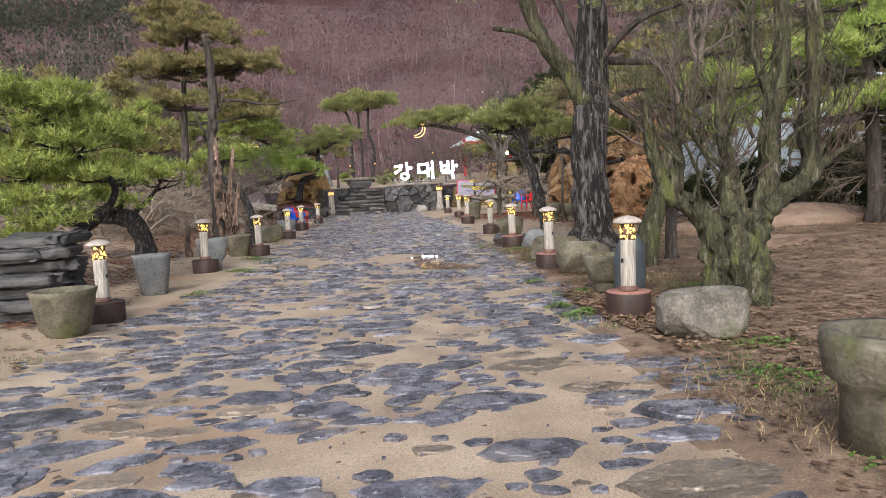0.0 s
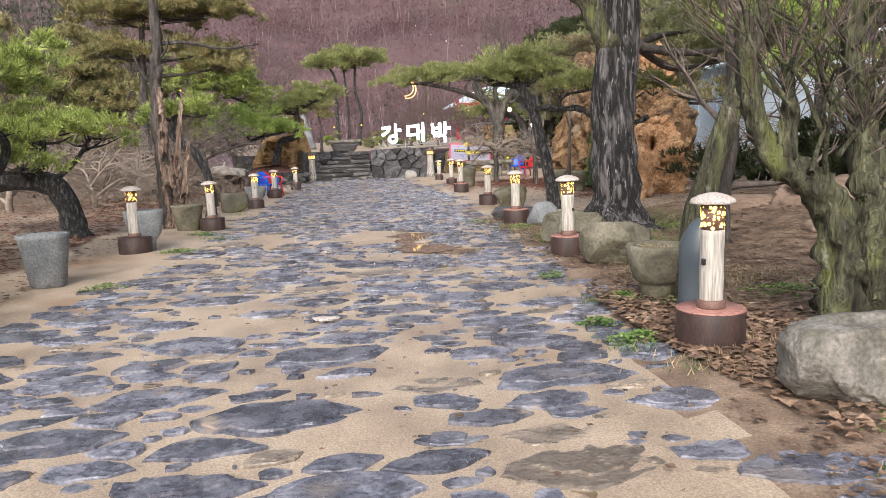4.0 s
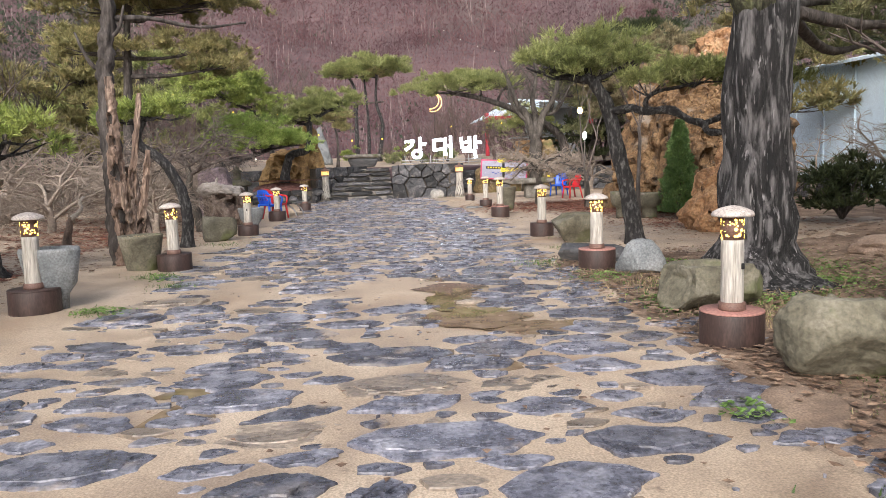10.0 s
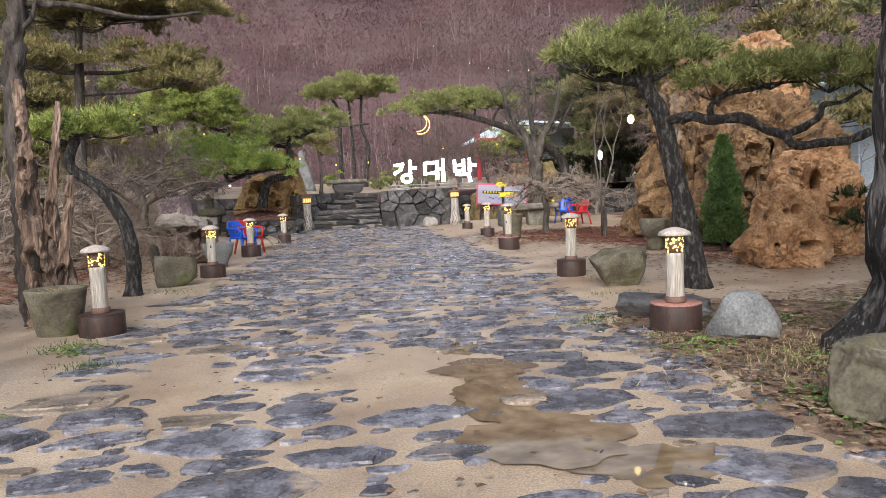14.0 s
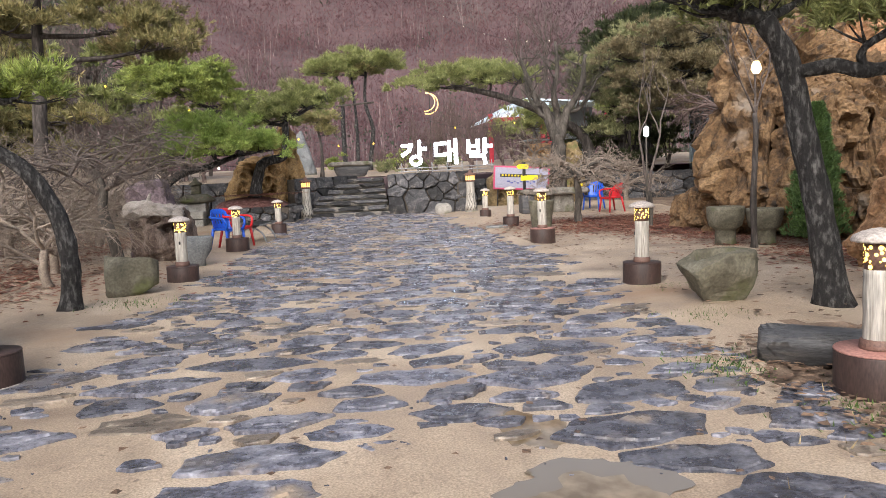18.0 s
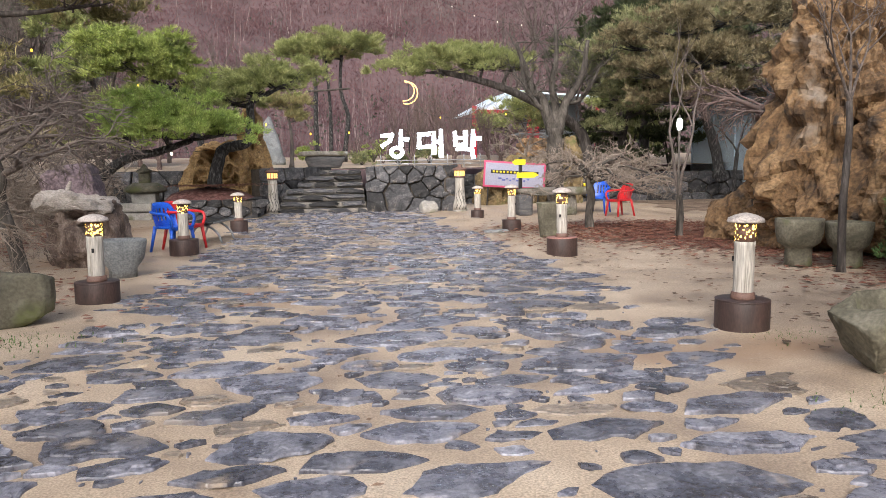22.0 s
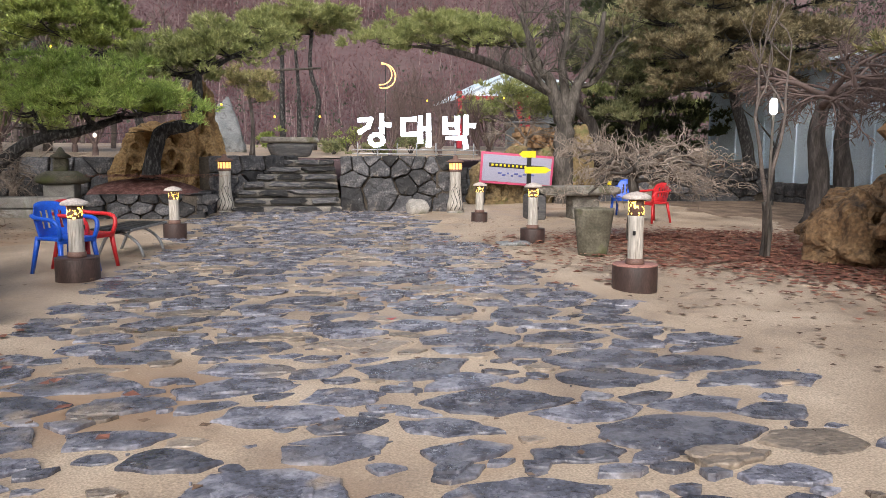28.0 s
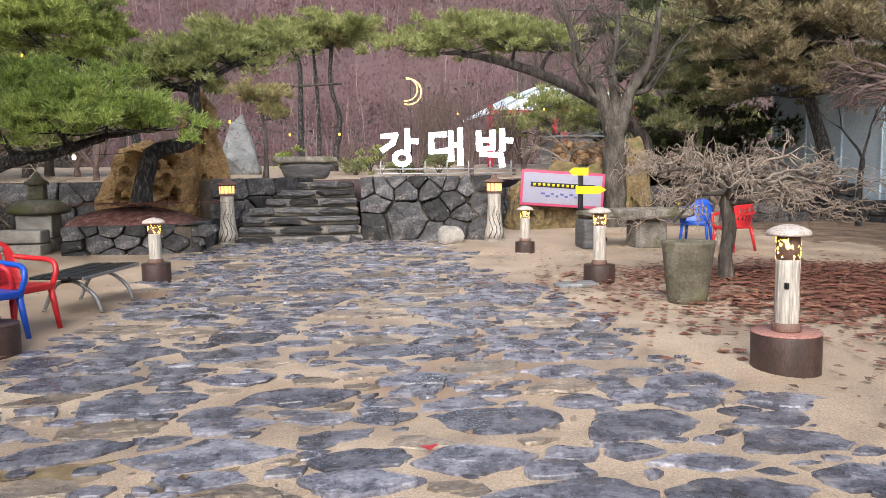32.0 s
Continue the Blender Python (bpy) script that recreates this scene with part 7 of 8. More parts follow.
thicket = bare_tree("thicket", "tangled grey bare shrub", (-6.2, 24.0, 0), [(0, 0, 0), (0.05, 0, 0.3), (0, 0, 0.6)], 0.08, 0.06,
                    [(1.0, (0.7, 0.2, 0.7), 0.7), (1.0, (-0.7, 0, 0.7), 0.7), (1.0, (0.2, -0.7, 0.7), 0.7), (1.0, (0, 0.7, 0.7), 0.7), (0.6, (0.6, -0.5, 0.8), 0.6), (0.8, (-0.5, -0.5, 0.9), 0.7)], 80, TWIG_PALE, TWIG_PALE, 5, 0.7, 0.55, 0.05, 0.12, 3, "shrub")
for k, (x, y, s) in enumerate(((-7.5, 22.5, 1.0), (-8.8, 25.5, 1.3), (-6.6, 29.5, 1.2), (-8.3, 32, 1.3), (-5.2, 21.3, 0.9), (-10, 20, 1.2), (-10.5, 29, 1.4), (9.5, 33, 1.1), (-4.7, 19.6, 0.9), (-5.6, 22.8, 1.1), (-7.2, 20.4, 1.2), (-6.3, 33.8, 1.1), (7.2, 36.6, 1.0), (-6.6, 23.2, 1.4), (-5.9, 26.0, 1.3), (-7.8, 28.2, 1.4), (-9.2, 22.6, 1.5), (-8.6, 18.8, 1.3), (-7.0, 31.2, 1.3), (-9.6, 33.0, 1.5))):
    copy_thing(thicket, Matrix.Translation((x, y, TER if y > 35 else 0.02)) @ Matrix.Rotation(k * 1.3, 4, "Z") @ Matrix.Scale(s, 4))
bushes = bare_tree("bare_shrub", "bare upright shrub behind the letters", (3.6, 40.5, TER), [(0, 0, 0), (0, 0, 0.3)], 0.08, 0.07,
                   [(1, (0.4, 0, 1), 0.8), (1, (-0.4, 0, 1), 0.8), (1, (0.1, 0.4, 1), 0.8), (1, (0.7, 0, 0.8), 0.8), (1, (-0.7, 0.1, 0.8), 0.8)], 81, TWIG_RED, TWIG_RED, 4, 0.8, 0.35, 0.2, 0, 3, "shrub")
for x, y, s in ((5.6, 41.5, 1.1), (7.2, 42, 1.0), (-6, 41, 1.2), (-8.5, 40, 1.3), (12.5, 43, 1.2), (4.4, 44.5, 1.3), (-7.2, 43.5, 1.4), (-10.4, 42.5, 1.5), (8.8, 46, 1.4), (6.6, 46.5, 1.6), (-4.4, 44.8, 0.9), (1.9, 45.6, 0.6), (2.9, 44.2, 0.6)):
    copy_thing(bushes, Matrix.Translation((x, y, TER)) @ Matrix.Rotation(x, 4, "Z") @ Matrix.Scale(s, 4))
for k, (x, y, w, h) in enumerate(((2.7, 46.5, 1.0, 0.9), (1.9, 43.5, 0.55, 0.45), (3.4, 42.5, 0.5, 0.4), (-0.35, 45.0, 0.45, 0.75), (-3.4, 42.5, 0.8, 0.7), (4.9, 43.6, 0.7, 0.6))):
    low = thing("low_bush", "small rounded clipped bush on the terrace", "shrub", "low bushes on the terrace", Matrix.Translation((x, y, TER + 0.04 * max(0, y - 40))))
    for q in range(4):
        part("stem", Geo().add(*limb([(0, 0, -0.05), (0.15 * math.cos(q * 1.6), 0.15 * math.sin(q * 1.6), h * 0.4), (w * 0.5 * math.cos(q * 1.6), w * 0.5 * math.sin(q * 1.6), h * 0.7)], 0.03, 0.008, 5, 3)), BARK, low)
    part("foliage", tri_mesh("foliage", tufts(0, 0, h * 0.5, w, w * 0.8, h * 0.6, 260, np.random.default_rng(440 + k), 0.13, 0.02), NEEDLE_OLIVE if k % 3 else NEEDLE_LIME), None, low)
wp = [((-12, 38), 33), ((-9, 44), 34), ((-15, 34), 35), ((16, 46), 36), ((-16, 26), 37), ((18, 16), 39), ((-14, 44), 40)]
for (x, y), s in wp:
    pr = random.Random(s)
    pine("pine_tree", "green woodland pine on the slope", [(x, y, 0.0), (x + 0.2, y, 3), (x - 0.1, y, 6.5)], 0.22, 0.08,
         [(x + pr.uniform(-1.6, 1.6), y + pr.uniform(-0.8, 0.8), 2.6 + 0.75 * k, pr.uniform(1.3, 2.1) * (1.1 - 0.07 * k), 0.6) for k in range(7)], NEEDLE_DULL if s % 2 else NEEDLE, seed=s, density=56, length=0.28, width=0.034)

for (x, y), s in (((11.6, 24.5), 52), ((16.0, 19.5), 54), ((12.6, 12.0), 55), ((15.5, 13.5), 56), ((11.0, 7.0), 57), ((13.5, 6.0), 58)):
    pr = random.Random(s)
    pine("pine_tree", "dark pine screening the edge of the grounds", [(x, y, 0.1), (x + 0.3, y, 2.2), (x, y, 5.2)], 0.17, 0.07,
         [(x + pr.uniform(-1.3, 1.3), y + pr.uniform(-0.7, 0.7), (2.9 if s < 53 else 1.4) + 0.65 * k, pr.uniform(1.1, 1.7), 0.5) for k in range(6)], NEEDLE_SHADE if s % 2 else NEEDLE_DULL, seed=s, density=75, length=0.22, width=0.026)
for k, (x, y, s) in enumerate(((12.3, 22.5, 1.0), (11.8, 18.6, 1.2), (11.5, 15.8, 1.3), (11.0, 12.6, 1.2), (10.5, 10.2, 1.3), (13.0, 9.0, 1.5), (9.8, 6.5, 1.2), (11.2, 4.0, 1.3))):
    copy_thing(thicket, Matrix.Translation((x, y, 0.15)) @ Matrix.Rotation(k * 1.7, 4, "Z") @ Matrix.Scale(s, 4))

# added shrubs filling shaded gaps under the pines; shade is in their needle colour
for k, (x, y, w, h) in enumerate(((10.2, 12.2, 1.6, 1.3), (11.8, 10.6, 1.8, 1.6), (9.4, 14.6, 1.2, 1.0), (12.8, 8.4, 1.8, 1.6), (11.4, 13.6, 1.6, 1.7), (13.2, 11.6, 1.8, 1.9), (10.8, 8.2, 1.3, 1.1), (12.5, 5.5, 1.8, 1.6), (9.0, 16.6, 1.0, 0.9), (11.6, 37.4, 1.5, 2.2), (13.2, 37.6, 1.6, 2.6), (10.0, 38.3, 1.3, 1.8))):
    sh = thing("evergreen_shrub", "dense evergreen shrub added as dark fill, shade under the pines put into its colour", "shrub", "evergreen shrubs", Matrix.Translation((x, y, TER if y > 35 else 0.2)))
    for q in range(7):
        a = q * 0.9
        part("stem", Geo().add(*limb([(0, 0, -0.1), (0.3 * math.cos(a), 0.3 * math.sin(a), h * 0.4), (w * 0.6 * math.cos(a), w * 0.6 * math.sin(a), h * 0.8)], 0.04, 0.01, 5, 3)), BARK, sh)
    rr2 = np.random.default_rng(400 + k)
    part("foliage", tri_mesh("foliage", np.concatenate([tufts(0, 0, h * 0.55, w, w * 0.8, h * 0.6, 400, rr2, 0.17, 0.024), tufts(0.2, -0.3, h * 0.25, w, w * 0.8, h * 0.4, 200, rr2, 0.17, 0.024)]), NEEDLE_SHADE), None, sh)
for x, y, w, d, h, sd in ((8.3, 10.6, 3.4, 1.8, 0.75, 161), (6.6, 11.6, 1.8, 1.2, 0.4, 162), (6.4, 8.3, 1.6, 1.0, 0.35, 163)):
    boulder(x, y, w, d, h, sd, EARTH, "low mound of bare sandy earth and stone", 0.2, 0.2, name="earth_mound", cat="earth mound", facets=4, sub=5)

# lamp on a pole by the trees
pl = thing("pole_lamp", "slim pole with a bright white lamp beside the forked tree", "lamp", "", Matrix.Translation((6.08, 23.62, -0.5)))
part("pole", Geo().add(*tube([(0, 0, 0.45), (0, 0, 2.75)], [0.022, 0.018], 8)), BARK_GREY, pl)
part("lamp_head", Geo().add(*lathe([(0.02, 2.48), (0.045, 2.5), (0.05, 2.58), (0.045, 2.66), (0.02, 2.69)], 14)), WHITELIGHT, pl)
hb = thing("hanging_bulb", "warm bulb hanging from a pine branch", "lamp", "", Matrix.Translation((2.92, 14.26, 2.18)))
part("bulb", Geo().add(*lathe([(0.02, 0.03), (0.036, 0.0), (0.042, -0.035), (0.02, -0.07)], 12)), BULBWARM, hb)
part("cord", Geo().add(*tube([(0, 0, 0.05), (0.05, 0.4, 0.55)], [0.006, 0.006], 5)), BLACKMETAL, hb)


# ---- leaf litter, grass ----
def scatter_leaves(n, rng, region, material, label, size=0.045, curl=1.0):
    pts = []
    while len(pts) < n:
        x, y = region(rng)
        pts.append((x, y))
    p = np.array(pts)
    r = np.random.default_rng(len(pts))
    z = np.array([gz(x, y) + 0.028 + (0.25 * smoothstep(-5, -8.5, x) if x < -5 else 0) + (0.30 * smoothstep(4.5, 8, x) if x > 4.5 and y < 14 else 0) for x, y in pts]) + r.uniform(0, 0.03, n)
    a, s = r.uniform(0, 6.283, n), size * r.uniform(0.6, 1.5, n)
    ux, uy = np.cos(a), np.sin(a)
    lift = r.uniform(-1.0, 1.0, (2, n))
    v = []
    fat = r.uniform(0.9, 2.1, n)
    for da, db, k in ((-1, 0, 0), (0.2, -0.55, 1), (1, 0.15, 0), (-1, 0, 0), (1, 0.15, 0), (-0.1, 0.55, 1)):
        dz = lift[0] * s * da * 0.3 * curl + (lift[1] * s * 0.45 * curl if k else 0)
        v.append(np.stack([p[:, 0] + (ux * da - uy * db * fat) * s, p[:, 1] + (uy * da + ux * db * fat) * s, z + np.abs(dz) * 0.8], 1))
    v = np.stack(v, 1).reshape(-1, 3)
    tagged(part("fallen_leaves", tri_mesh("fallen_leaves", v, material), None), label, "leaves", kind="stuff")


lr = random.Random(91)


def right_bank(r):
    y = r.uniform(-4, 13.5)
    return lerp_table(RIGHT_EDGE, y) + 0.1 + 0.45 * noise.noise(Vector((y * 1.1, 3, 2))) + abs(r.gauss(0, 1.6)), y


def patch(cx, cy, sx, sy):
    return lambda r: (r.gauss(cx, sx), r.gauss(cy, sy))


scatter_leaves(7000, lr, right_bank, LEAF, "dry brown leaves covering the bank", 0.024)
scatter_leaves(13000, lr, lambda r: (r.uniform(2.0, 10.5), r.uniform(-3, 13.8)), LEAF, "dry brown leaves lying under the pines", 0.03)
scatter_leaves(15000, lr, lambda r: (r.uniform(1.8, 10.0), r.uniform(-2, 13.8)), LEAF_PALE, "pale tan dry leaves lying under the pines", 0.028)
scatter_leaves(2300, lr, lambda r: (1.4 + abs(r.gauss(0, 0.55)), r.gauss(3.95, 0.65)), LEAF, "crumpled dark brown leaves heaped round the lamp", 0.034, 2.6)
scatter_leaves(900, lr, lambda r: (1.45 + abs(r.gauss(0, 0.5)), r.gauss(4.1, 0.9)), LEAF_PALE, "crumpled pale brown leaves heaped round the lamp", 0.032, 2.6)
scatter_leaves(4200, lr, patch(6.6, 24.2, 1.5, 1.0), LEAF_RED, "reddish fallen leaves under the bare trees", 0.045)
scatter_leaves(2600, lr, patch(6.2, 26.4, 1.3, 0.6), LEAF_RED, "reddish fallen leaves under the weeping tree", 0.045)
scatter_leaves(3200, lr, patch(6.6, 22.2, 0.8, 1.6), LEAF_RED, "reddish fallen leaves along the foot of the rockery", 0.04)
scatter_leaves(1500, lr, lambda r: (r.uniform(2.9, 7.5), r.uniform(13.5, 30)), LEAF, "sparse dry leaves strewn over the sand", 0.03)
scatter_leaves(500, lr, lambda r: (lerp_table(LEFT_EDGE, 10) + r.uniform(0, 4.5), r.uniform(-2, 30)), LEAF, "single dry leaves on the path", 0.022)
scatter_leaves(1500, lr, patch(6.9, 17.6, 0.9, 0.8), LEAF_RED, "reddish fallen leaves by the cypress", 0.04)
scatter_leaves(900, lr, patch(-5.0, 19.8, 1.2, 1.2), LEAF_RED, "reddish fallen leaves under the left trees", 0.04)
scatter_leaves(1500, lr, patch(-3.0, 31.6, 0.6, 0.4), LEAF_RED, "reddish leaves on the gravel bed", 0.035)
for me_ob in [o for o in scene.objects if o.get("label") == "reddish leaves on the gravel bed"]:
    me_ob.location.z = 0.8
scatter_leaves(3000, lr, lambda r: (-4.3 - abs(r.gauss(0, 2.0)), r.uniform(-3, 30)), LEAF, "scattered dry leaves on the sand", 0.035)
scatter_leaves(9000, lr, lambda r: (-5.2 - abs(r.gauss(0, 2.2)), r.uniform(6, 30)), LEAF_RED, "reddish brown leaves under the pines", 0.045)


def grass_patch(spots, material, label, count=420, h=0.11):
    r = np.random.default_rng(len(spots) + 5)
    out = []
    for x, y, sx, sy in spots:
        n = int(count * (sx * sy / 0.04) ** 0.5)
        c = np.stack([r.normal(x, sx, n), r.normal(y, sy, n), np.full(n, 0.01)], 1)
        for q in range(n):
            c[q, 2] = gz(c[q, 0], c[q, 1]) + (0.30 * smoothstep(4.5, 8, c[q, 0]) if c[q, 1] < 14 else 0) + 0.01
        e = r.normal(0, 0.45, (n, 3))
        e[:, 2] = 1
        e /= np.linalg.norm(e, axis=1, keepdims=True)
        s = np.cross(e, r.normal(0, 1, e.shape))
        s /= np.linalg.norm(s, axis=1, keepdims=True)
        out.append(np.stack([c - s * 0.006, c + s * 0.006, c + e * h * r.uniform(0.4, 1.2, (n, 1))], 1).reshape(-1, 3))
    tagged(part("grass", tri_mesh("grass", np.concatenate(out), material), None), label, "grass", kind="stuff")


grass_patch([(2.25, 2.2, 0.2, 0.12), (1.55, 5.5, 0.15, 0.15), (1.2, 4.0, 0.1, 0.12), (1.35, 3.4, 0.1, 0.1), (3.3, 9.9, 0.5, 0.4), (2.9, 10.9, 0.3, 0.3), (3.7, 10.8, 0.5, 0.4), (2.0, 13.1, 0.2, 0.2), (2.4, 12.0, 0.25, 0.2), (2.6, 6.8, 0.3, 0.2),
             (1.55, 0.9, 0.2, 0.2), (1.7, 1.5, 0.3, 0.2), (2.7, 14.7, 0.2, 0.15), (-4.6, 4.0, 0.15, 0.12), (-3.4, 13.6, 0.15, 0.15), (-3.3, 11.0, 0.12, 0.12), (-3.0, 17.6, 0.25, 0.2), (-2.9, 12.6, 0.15, 0.1), (3.5, 5.9, 0.4, 0.3)],
            GRASS, "small tufts of fresh green grass at the path edge", 260, 0.05)
grass_patch([(2.45, 10.5, 0.12, 0.25), (2.35, 11.4, 0.12, 0.2), (2.3, 11.95, 0.1, 0.1), (2.8, 9.55, 0.3, 0.12), (3.3, 9.7, 0.3, 0.2), (3.5, 9.2, 0.3, 0.3), (3.0, 11.2, 0.25, 0.25), (3.3, 10.2, 0.2, 0.2), (3.1, 12.4, 0.3, 0.3), (3.6, 12.0, 0.3, 0.4),
             (2.2, 9.6, 0.08, 0.15), (2.7, 6.9, 0.25, 0.15), (2.55, 5.2, 0.12, 0.1), (3.2, 16.2, 0.2, 0.15)], GRASS, "low green grass between stones and lamps", 240, 0.04)
grass_patch([(3.3, 11.0, 0.6, 0.5), (3.2, 9.0, 0.4, 0.4), (2.9, 6.3, 0.4, 0.3), (1.9, 0.6, 0.5, 0.5), (1.9, 3.4, 0.3, 0.3)], STRAW, "dry straw-coloured grass at the path edge", 600, 0.09)



def weeds(spots, label):
    """Low clumps of small rounded leaves on short stalks."""
    r = np.random.default_rng(len(spots) + 3)
    out = []
    for x, y, sx, sy, n in spots:
        c = np.stack([r.normal(x, sx, n), r.normal(y, sy, n), r.uniform(0.015, 0.075, n)], 1)
        c[:, 2] *= np.exp(-0.4 * (((c[:, 0] - x) / sx) ** 2 + ((c[:, 1] - y) / sy) ** 2))
        c[:, 2] += 0.015 + 0.30 * np.array([smoothstep(4.5, 8, q) for q in c[:, 0]])
        a, s2 = r.uniform(0, 6.283, n), r.uniform(0.011, 0.024, n)
        tilt = r.uniform(-0.5, 0.5, (2, n))
        ring = []
        for q in range(5):
            b = a + q * 1.2566
            dx, dy = np.cos(b) * s2, np.sin(b) * s2 * 0.75
            ring.append(c + np.stack([dx, dy, tilt[0] * dx + tilt[1] * dy + 0.006 * (q % 2)], 1))
        for q in range(5):
            out.append(np.stack([c, ring[q], ring[(q + 1) % 5]], 1).reshape(-1, 3))
    tagged(part("weeds", tri_mesh("weeds", np.concatenate(out), WEED), None), label, "weeds", kind="stuff")


weeds([(1.74, 5.55, 0.13, 0.10, 260), (1.18, 4.73, 0.07, 0.06, 130), (1.3, 4.19, 0.13, 0.08, 240), (2.04, 5.13, 0.1, 0.12, 160), (3.18, 5.34, 0.25, 0.2, 260), (1.46, 6.89, 0.08, 0.08, 90), (2.2, 2.2, 0.2, 0.12, 240), (1.75, 1.2, 0.2, 0.25, 320), (1.5, -0.35, 0.2, 0.12, 160)], "fresh green leafy weeds on the bank")
weeds([(2.38, 11.5, 0.2, 0.2, 260), (2.3, 9.85, 0.15, 0.3, 260), (4.3, 10.3, 0.5, 0.4, 900), (4.8, 11.3, 0.5, 0.5, 700), (3.3, 9.6, 0.35, 0.3, 420), (3.6, 8.9, 0.4, 0.3, 420), (3.0, 10.6, 0.2, 0.4, 300), (4.9, 12.6, 0.4, 0.4, 300), (3.4, 12.4, 0.3, 0.3, 260), (-3.25, 11.0, 0.15, 0.12, 160), (-3.2, 13.3, 0.15, 0.15, 160), (-3.5, 8.0, 0.12, 0.12, 120)], "low green leafy weeds between stones and trunks")

# ---- flagstones ----
paving = tagged(new("pavement"), "irregular wet slate flagstones set in sand", "pavement", kind="structure")
fr = random.Random(123)
seeds, sizes = [], []
lattice = collections.defaultdict(list)
for reach, darts in ((0.46, 380), (0.36, 1100), (0.27, 2800), (0.20, 6500), (0.13, 9000), (0.075, 7000)):
    for k in range(darts):
        y = fr.uniform(-6.8, 32.3)
        lo, hi = lerp_table(LEFT_EDGE, y) - 0.35, lerp_table(RIGHT_EDGE, y) + 0.35
        x, r = fr.uniform(lo, hi), reach * fr.uniform(0.85, 1.15)
        gap = 0.93 - 0.10 * smoothstep(13, 22, y)
        near_by = [q for i in (-1, 0, 1) for j in (-1, 0, 1) for q in lattice[int(x // 1.0) + i, int(y // 0.55) + j]]
        if all(math.hypot(x - qx, (y - qy) * 1.95) > gap * (r + qr) for qx, qy, qr in near_by):
            lattice[int(x // 1.0), int(y // 0.55)].append((x, y, r))
            seeds.append((x, y))
            sizes.append(r)
sp = np.array(seeds)
weights = [r * r for r in sizes]
STRETCH = 1.95


def broken(poly, s, amount, step):
    """The outline with its edges broken into an uneven line."""
    ring = []
    for (ax, ay), (bx, by) in zip(poly, poly[1:] + poly[:1]):
        ln = math.hypot(bx - ax, by - ay)
        n = max(1, round(ln / step))
        nx, ny = (by - ay) / (ln + 1e-9), -(bx - ax) / (ln + 1e-9)
        for k in range(n):
            t = k / n
            x, y = ax + (bx - ax) * t, ay + (by - ay) * t
            j = amount * (noise.noise(Vector((x * 5 + s, y * 7, s))) + 0.8 * noise.noise(Vector((x * 16 + s, y * 19, s))))
            ring.append((x + nx * j, y + ny * j * 0.7))
    return ring


def shard(poly, reach, s, r):
    """A slab that fills most of its cell: a long lens with ragged ends, cut off where the neighbours begin."""
    a, b, turn, point = reach * r.uniform(0.95, 1.45), reach / 1.95 * r.uniform(0.75, 1.2), r.gauss(0, 0.18), r.uniform(1.3, 2.2)
    n = r.choice((8, 9, 10, 11)) if reach > 0.15 else 7
    ring = []
    for k in range(n):
        t = 2 * math.pi * (k + r.uniform(-0.3, 0.3)) / n
        ct, st = math.cos(t), math.sin(t)
        rim = (abs(ct / a) ** point + abs(st / b) ** point) ** (-1 / point)
        x, y = rim * ct, rim * st
        x, y = x * math.cos(turn) - y * math.sin(turn), x * math.sin(turn) + y * math.cos(turn)
        j = r.uniform(0.86, 1.12) + 0.30 * noise.noise(Vector((ct * 1.2 + s, st * 1.2, s))) + 0.20 * noise.noise(Vector((ct * 3.4 + s, st * 3.4, s)))
        x, y = x * j, y * j
        far = 1.0
        for (ax, ay), (bx, by) in zip(poly, poly[1:] + poly[:1]):
            nx, ny = by - ay, ax - bx
            d, e = nx * ax + ny * ay, nx * x + ny * y
            if d > 0 and e > d * 0.95 * far:
                far = max(0.05, 0.95 * d / e) if e * far > 0.95 * d else far
        ring.append((x * far, y * far))
    return ring


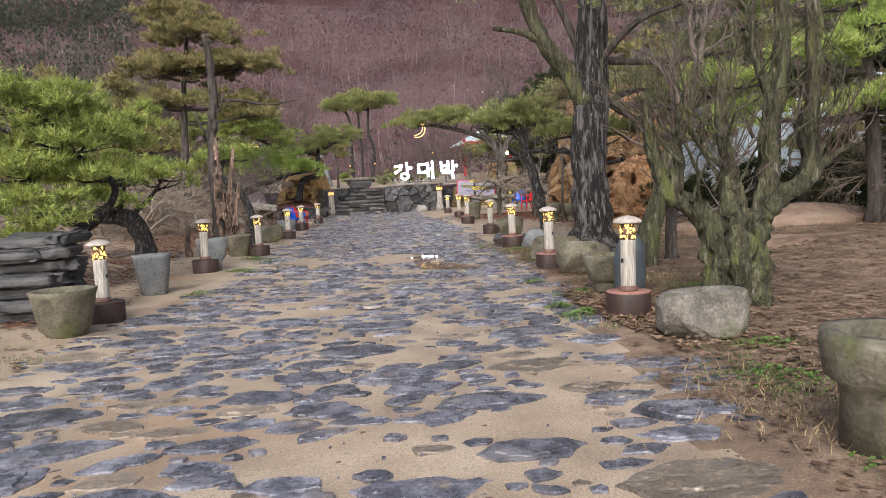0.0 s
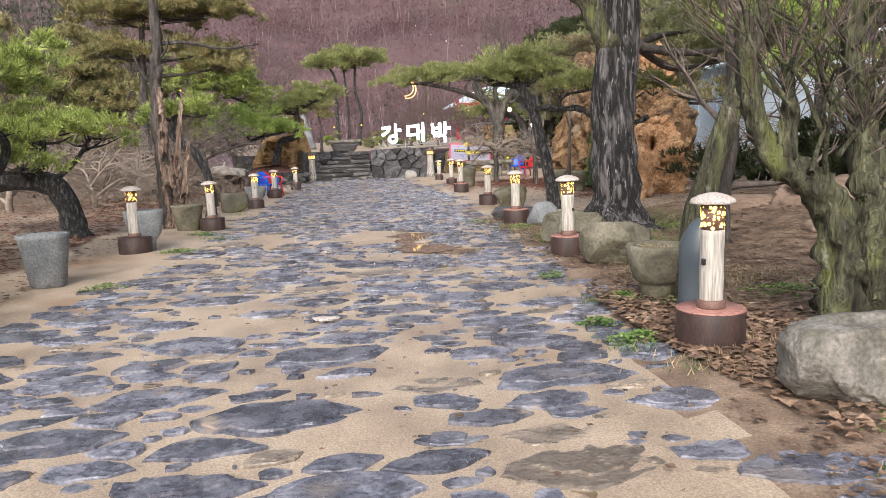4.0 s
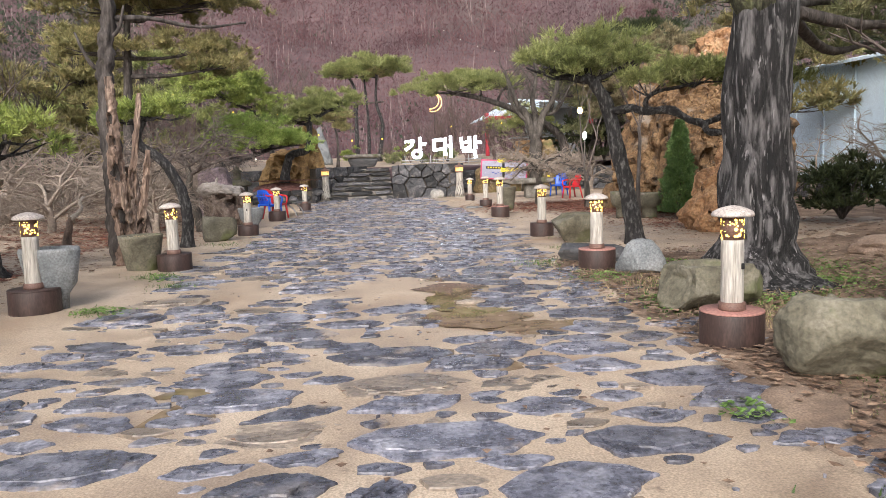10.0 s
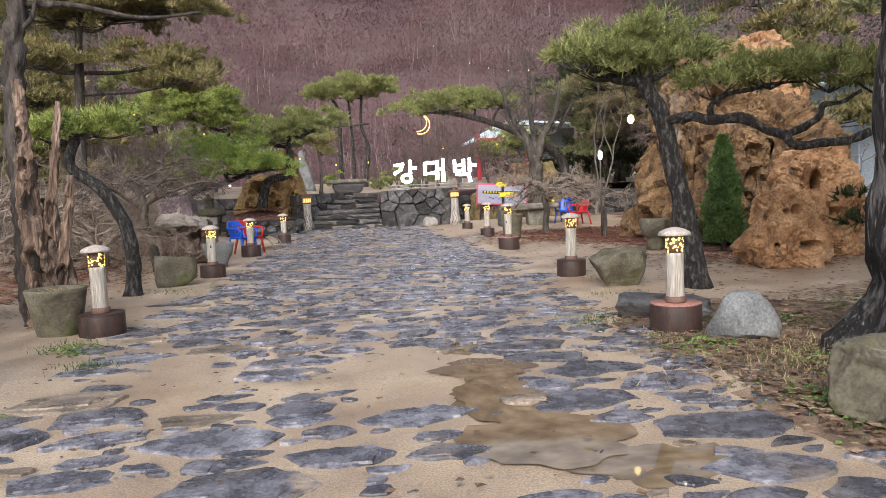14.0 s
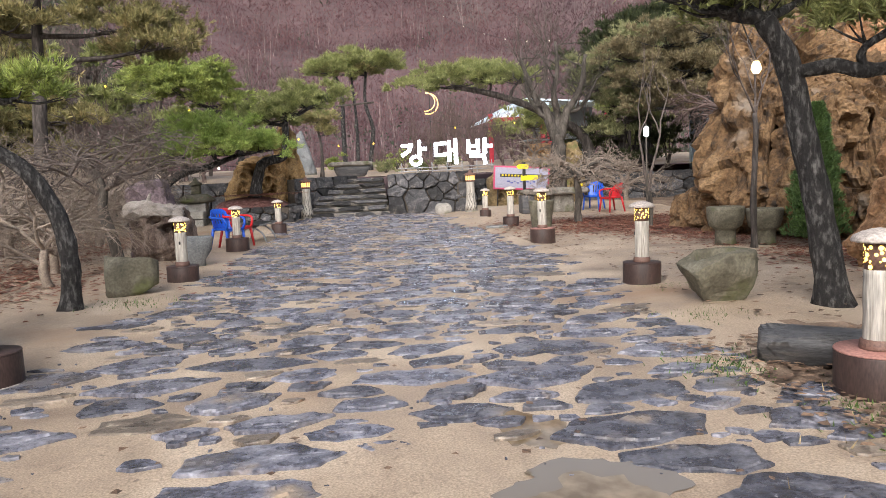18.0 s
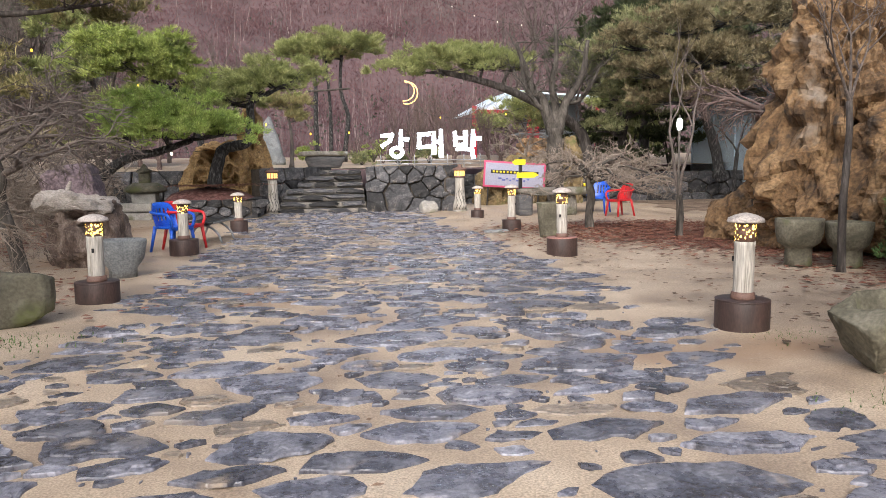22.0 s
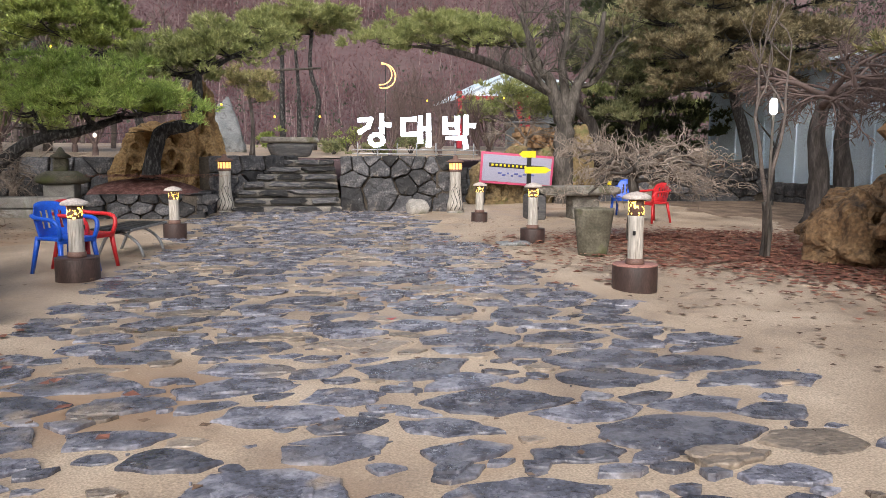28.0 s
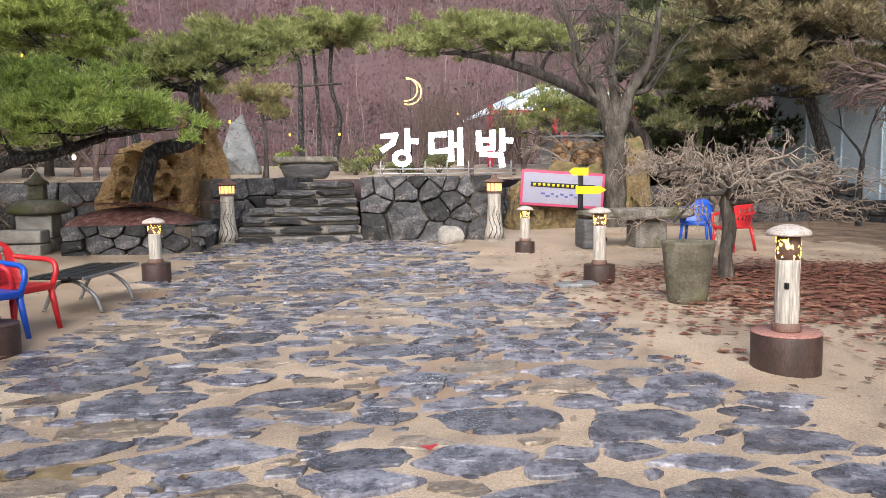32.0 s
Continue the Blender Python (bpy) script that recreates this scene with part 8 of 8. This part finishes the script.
def flag(poly, reach, s, r):
    """One flat slab of cleft slate with broken edges, from the outline of its cell."""
    cx = cy = 0.0
    poly = shard(poly, reach, s, r)
    ring = broken(poly, s, min(0.03, 0.10 * reach), 0.05)
    n = len(ring)
    t = 0.0165 + 0.014 * noise.noise(Vector((s, 2, 1)))
    tx, ty = 0.03 * noise.noise(Vector((s, 5, 1))), 0.06 * noise.noise(Vector((s, 9, 1)))

    def top(x, y, k=0.0):
        return t + x * tx + y * ty + k + 0.007 * noise.noise(Vector((x * 9, y * 9, s))) + 0.004 * noise.noise(Vector((x * 25, y * 25, s)))

    v = [(x * 1.02, y * 1.02, -0.03) for x, y in ring] + [(x, y, top(x, y, -0.007)) for x, y in ring]
    v += [(x * 0.965, y * 0.94, top(x, y)) for x, y in ring] + [(x * 0.5, y * 0.5, top(x * 0.5, y * 0.5)) for x, y in ring]
    v.append((0, 0, top(0, 0)))
    f = []
    for j in range(3):
        for k in range(n):
            a, b = j * n + k, j * n + (k + 1) % n
            f.append((a, b, b + n, a + n))
    f += [(3 * n + k, 3 * n + (k + 1) % n, 4 * n) for k in range(n)]
    if reach > 0.15 and r.random() < 0.55:
        o, ox, oy, q = len(v), r.uniform(-0.06, 0.06), r.uniform(-0.04, 0.04), r.uniform(0.5, 0.8)
        leaf = [(x * q + ox, y * q + oy) for x, y in broken(poly, s + 9, 0.09, 0.08)]
        m = len(leaf)
        h = r.uniform(0.006, 0.014)
        v += [(x * 1.01, y * 1.01, top(x, y, -0.004)) for x, y in leaf] + [(x * 0.985, y * 0.97, top(x, y, h)) for x, y in leaf] + [(ox, oy, top(ox, oy, h))]
        f += [(o + k, o + (k + 1) % m, o + m + (k + 1) % m, o + m + k) for k in range(m)] + [(o + m + k, o + m + (k + 1) % m, o + 2 * m) for k in range(m)]
    return v, f, cx, cy


SANDY = ((-0.1, 11.5, 0.8, 0.75), (0.5, 9.7, 0.6, 0.6), (0.1, 8.35, 0.45, 0.3), (0.25, 10.6, 0.5, 0.5), (-0.22, 9.4, 0.25, 0.5), (-1.9, 12.0, 0.35, 1.0), (-0.72, 2.9, 0.3, 0.3))
stones = []
for i, (x, y) in enumerate(seeds):
    if any(((x - a) / w) ** 2 + ((y - b) / d) ** 2 < 1 for a, b, w, d in SANDY) and fr.random() < 0.75 or any(((x - a) / 0.45) ** 2 + ((y - b) / 0.36) ** 2 < 1 for a, b in ((0.5, 11.55), (0.45, 9.8))):
        continue
    bare = noise.noise(Vector((x * 0.8, y * 0.55, 11))) - 0.25 * smoothstep(9, 15, y)
    if lerp_table(LEFT_EDGE, y) - 0.05 + 0.25 * noise.noise(Vector((0, y, 7))) < x < lerp_table(RIGHT_EDGE, y) + (0.3 if y < 12 else 0.1) + 0.25 * noise.noise(Vector((0, y, 3))) and y < 32.0 and fr.random() > 0.04 + 0.45 * smoothstep(0.2, 0.42, bare):
        poly = cell(sp, i, STRETCH, 0.9, weights)
        if len(poly) > 2:
            stones.append((x, y, poly, fr.random() * 60, sizes[i], fr.random() < 0.14))

near = sorted(range(len(stones)), key=lambda i: abs(stones[i][0] + 0.5) + (0 if 1.5 < stones[i][1] < 23 else 9) + (4 if stones[i][4] < 0.16 else 0))[:300]
near = set(near)
joined, joined_tan = Geo(), Geo()
for i, (x, y, poly, s, reach, is_tan) in enumerate(stones):
    v, f, cx, cy = flag(poly, reach, s, fr)
    x, y = x + cx, y + cy
    if i in near:
        part("flagstone", Geo().add(v, f).mesh("flagstone", SLATE_TAN if is_tan else SLATE, False), None, paving, m=Matrix.Translation((x, y, gz(x, y) - (0.006 if is_tan else 0))))
    else:
        z = gz(x, y)
        (joined_tan if is_tan else joined).add([(a + x, b + y, c + z) for a, b, c in v], f)
tagged(part("flagstones", joined, SLATE_FAR, paving, smooth=False), kind="stuff")
tagged(part("tan_flagstones", joined_tan, SLATE_TAN_FAR, paving, smooth=False), kind="stuff")
chips = Geo()
cr = random.Random(321)
for k in range(900):
    y = cr.uniform(-3, 31)
    x = cr.uniform(lerp_table(LEFT_EDGE, y) - 0.3, lerp_table(RIGHT_EDGE, y) + 0.4)
    w, d, h = cr.choice((0.008, 0.012, 0.018, 0.045)) * cr.uniform(0.7, 1.4), cr.uniform(0.006, 0.020), cr.uniform(0.002, 0.007)
    z, a = gz(x, y) + 0.004, cr.gauss(0, 0.5)
    ring = [((math.cos(q * 1.257) * w * cr.uniform(0.6, 1.2)), math.sin(q * 1.257) * d * cr.uniform(0.6, 1.2)) for q in range(5)]
    ca, sa = math.cos(a), math.sin(a)
    pts = [(x + px * ca - py * sa, y + px * sa + py * ca, z - 0.02) for px, py in ring] + [(x + 0.9 * (px * ca - py * sa), y + 0.9 * (px * sa + py * ca), z + h) for px, py in ring]
    chips.add(pts, [(q, (q + 1) % 5, 5 + (q + 1) % 5, 5 + q) for q in range(5)] + [(5, 6, 7, 8, 9)])
tagged(part("slate_chips", chips, SLATE_FAR, smooth=False), "small slate chips and pebbles pressed into the sand", "stone chips", kind="stuff")
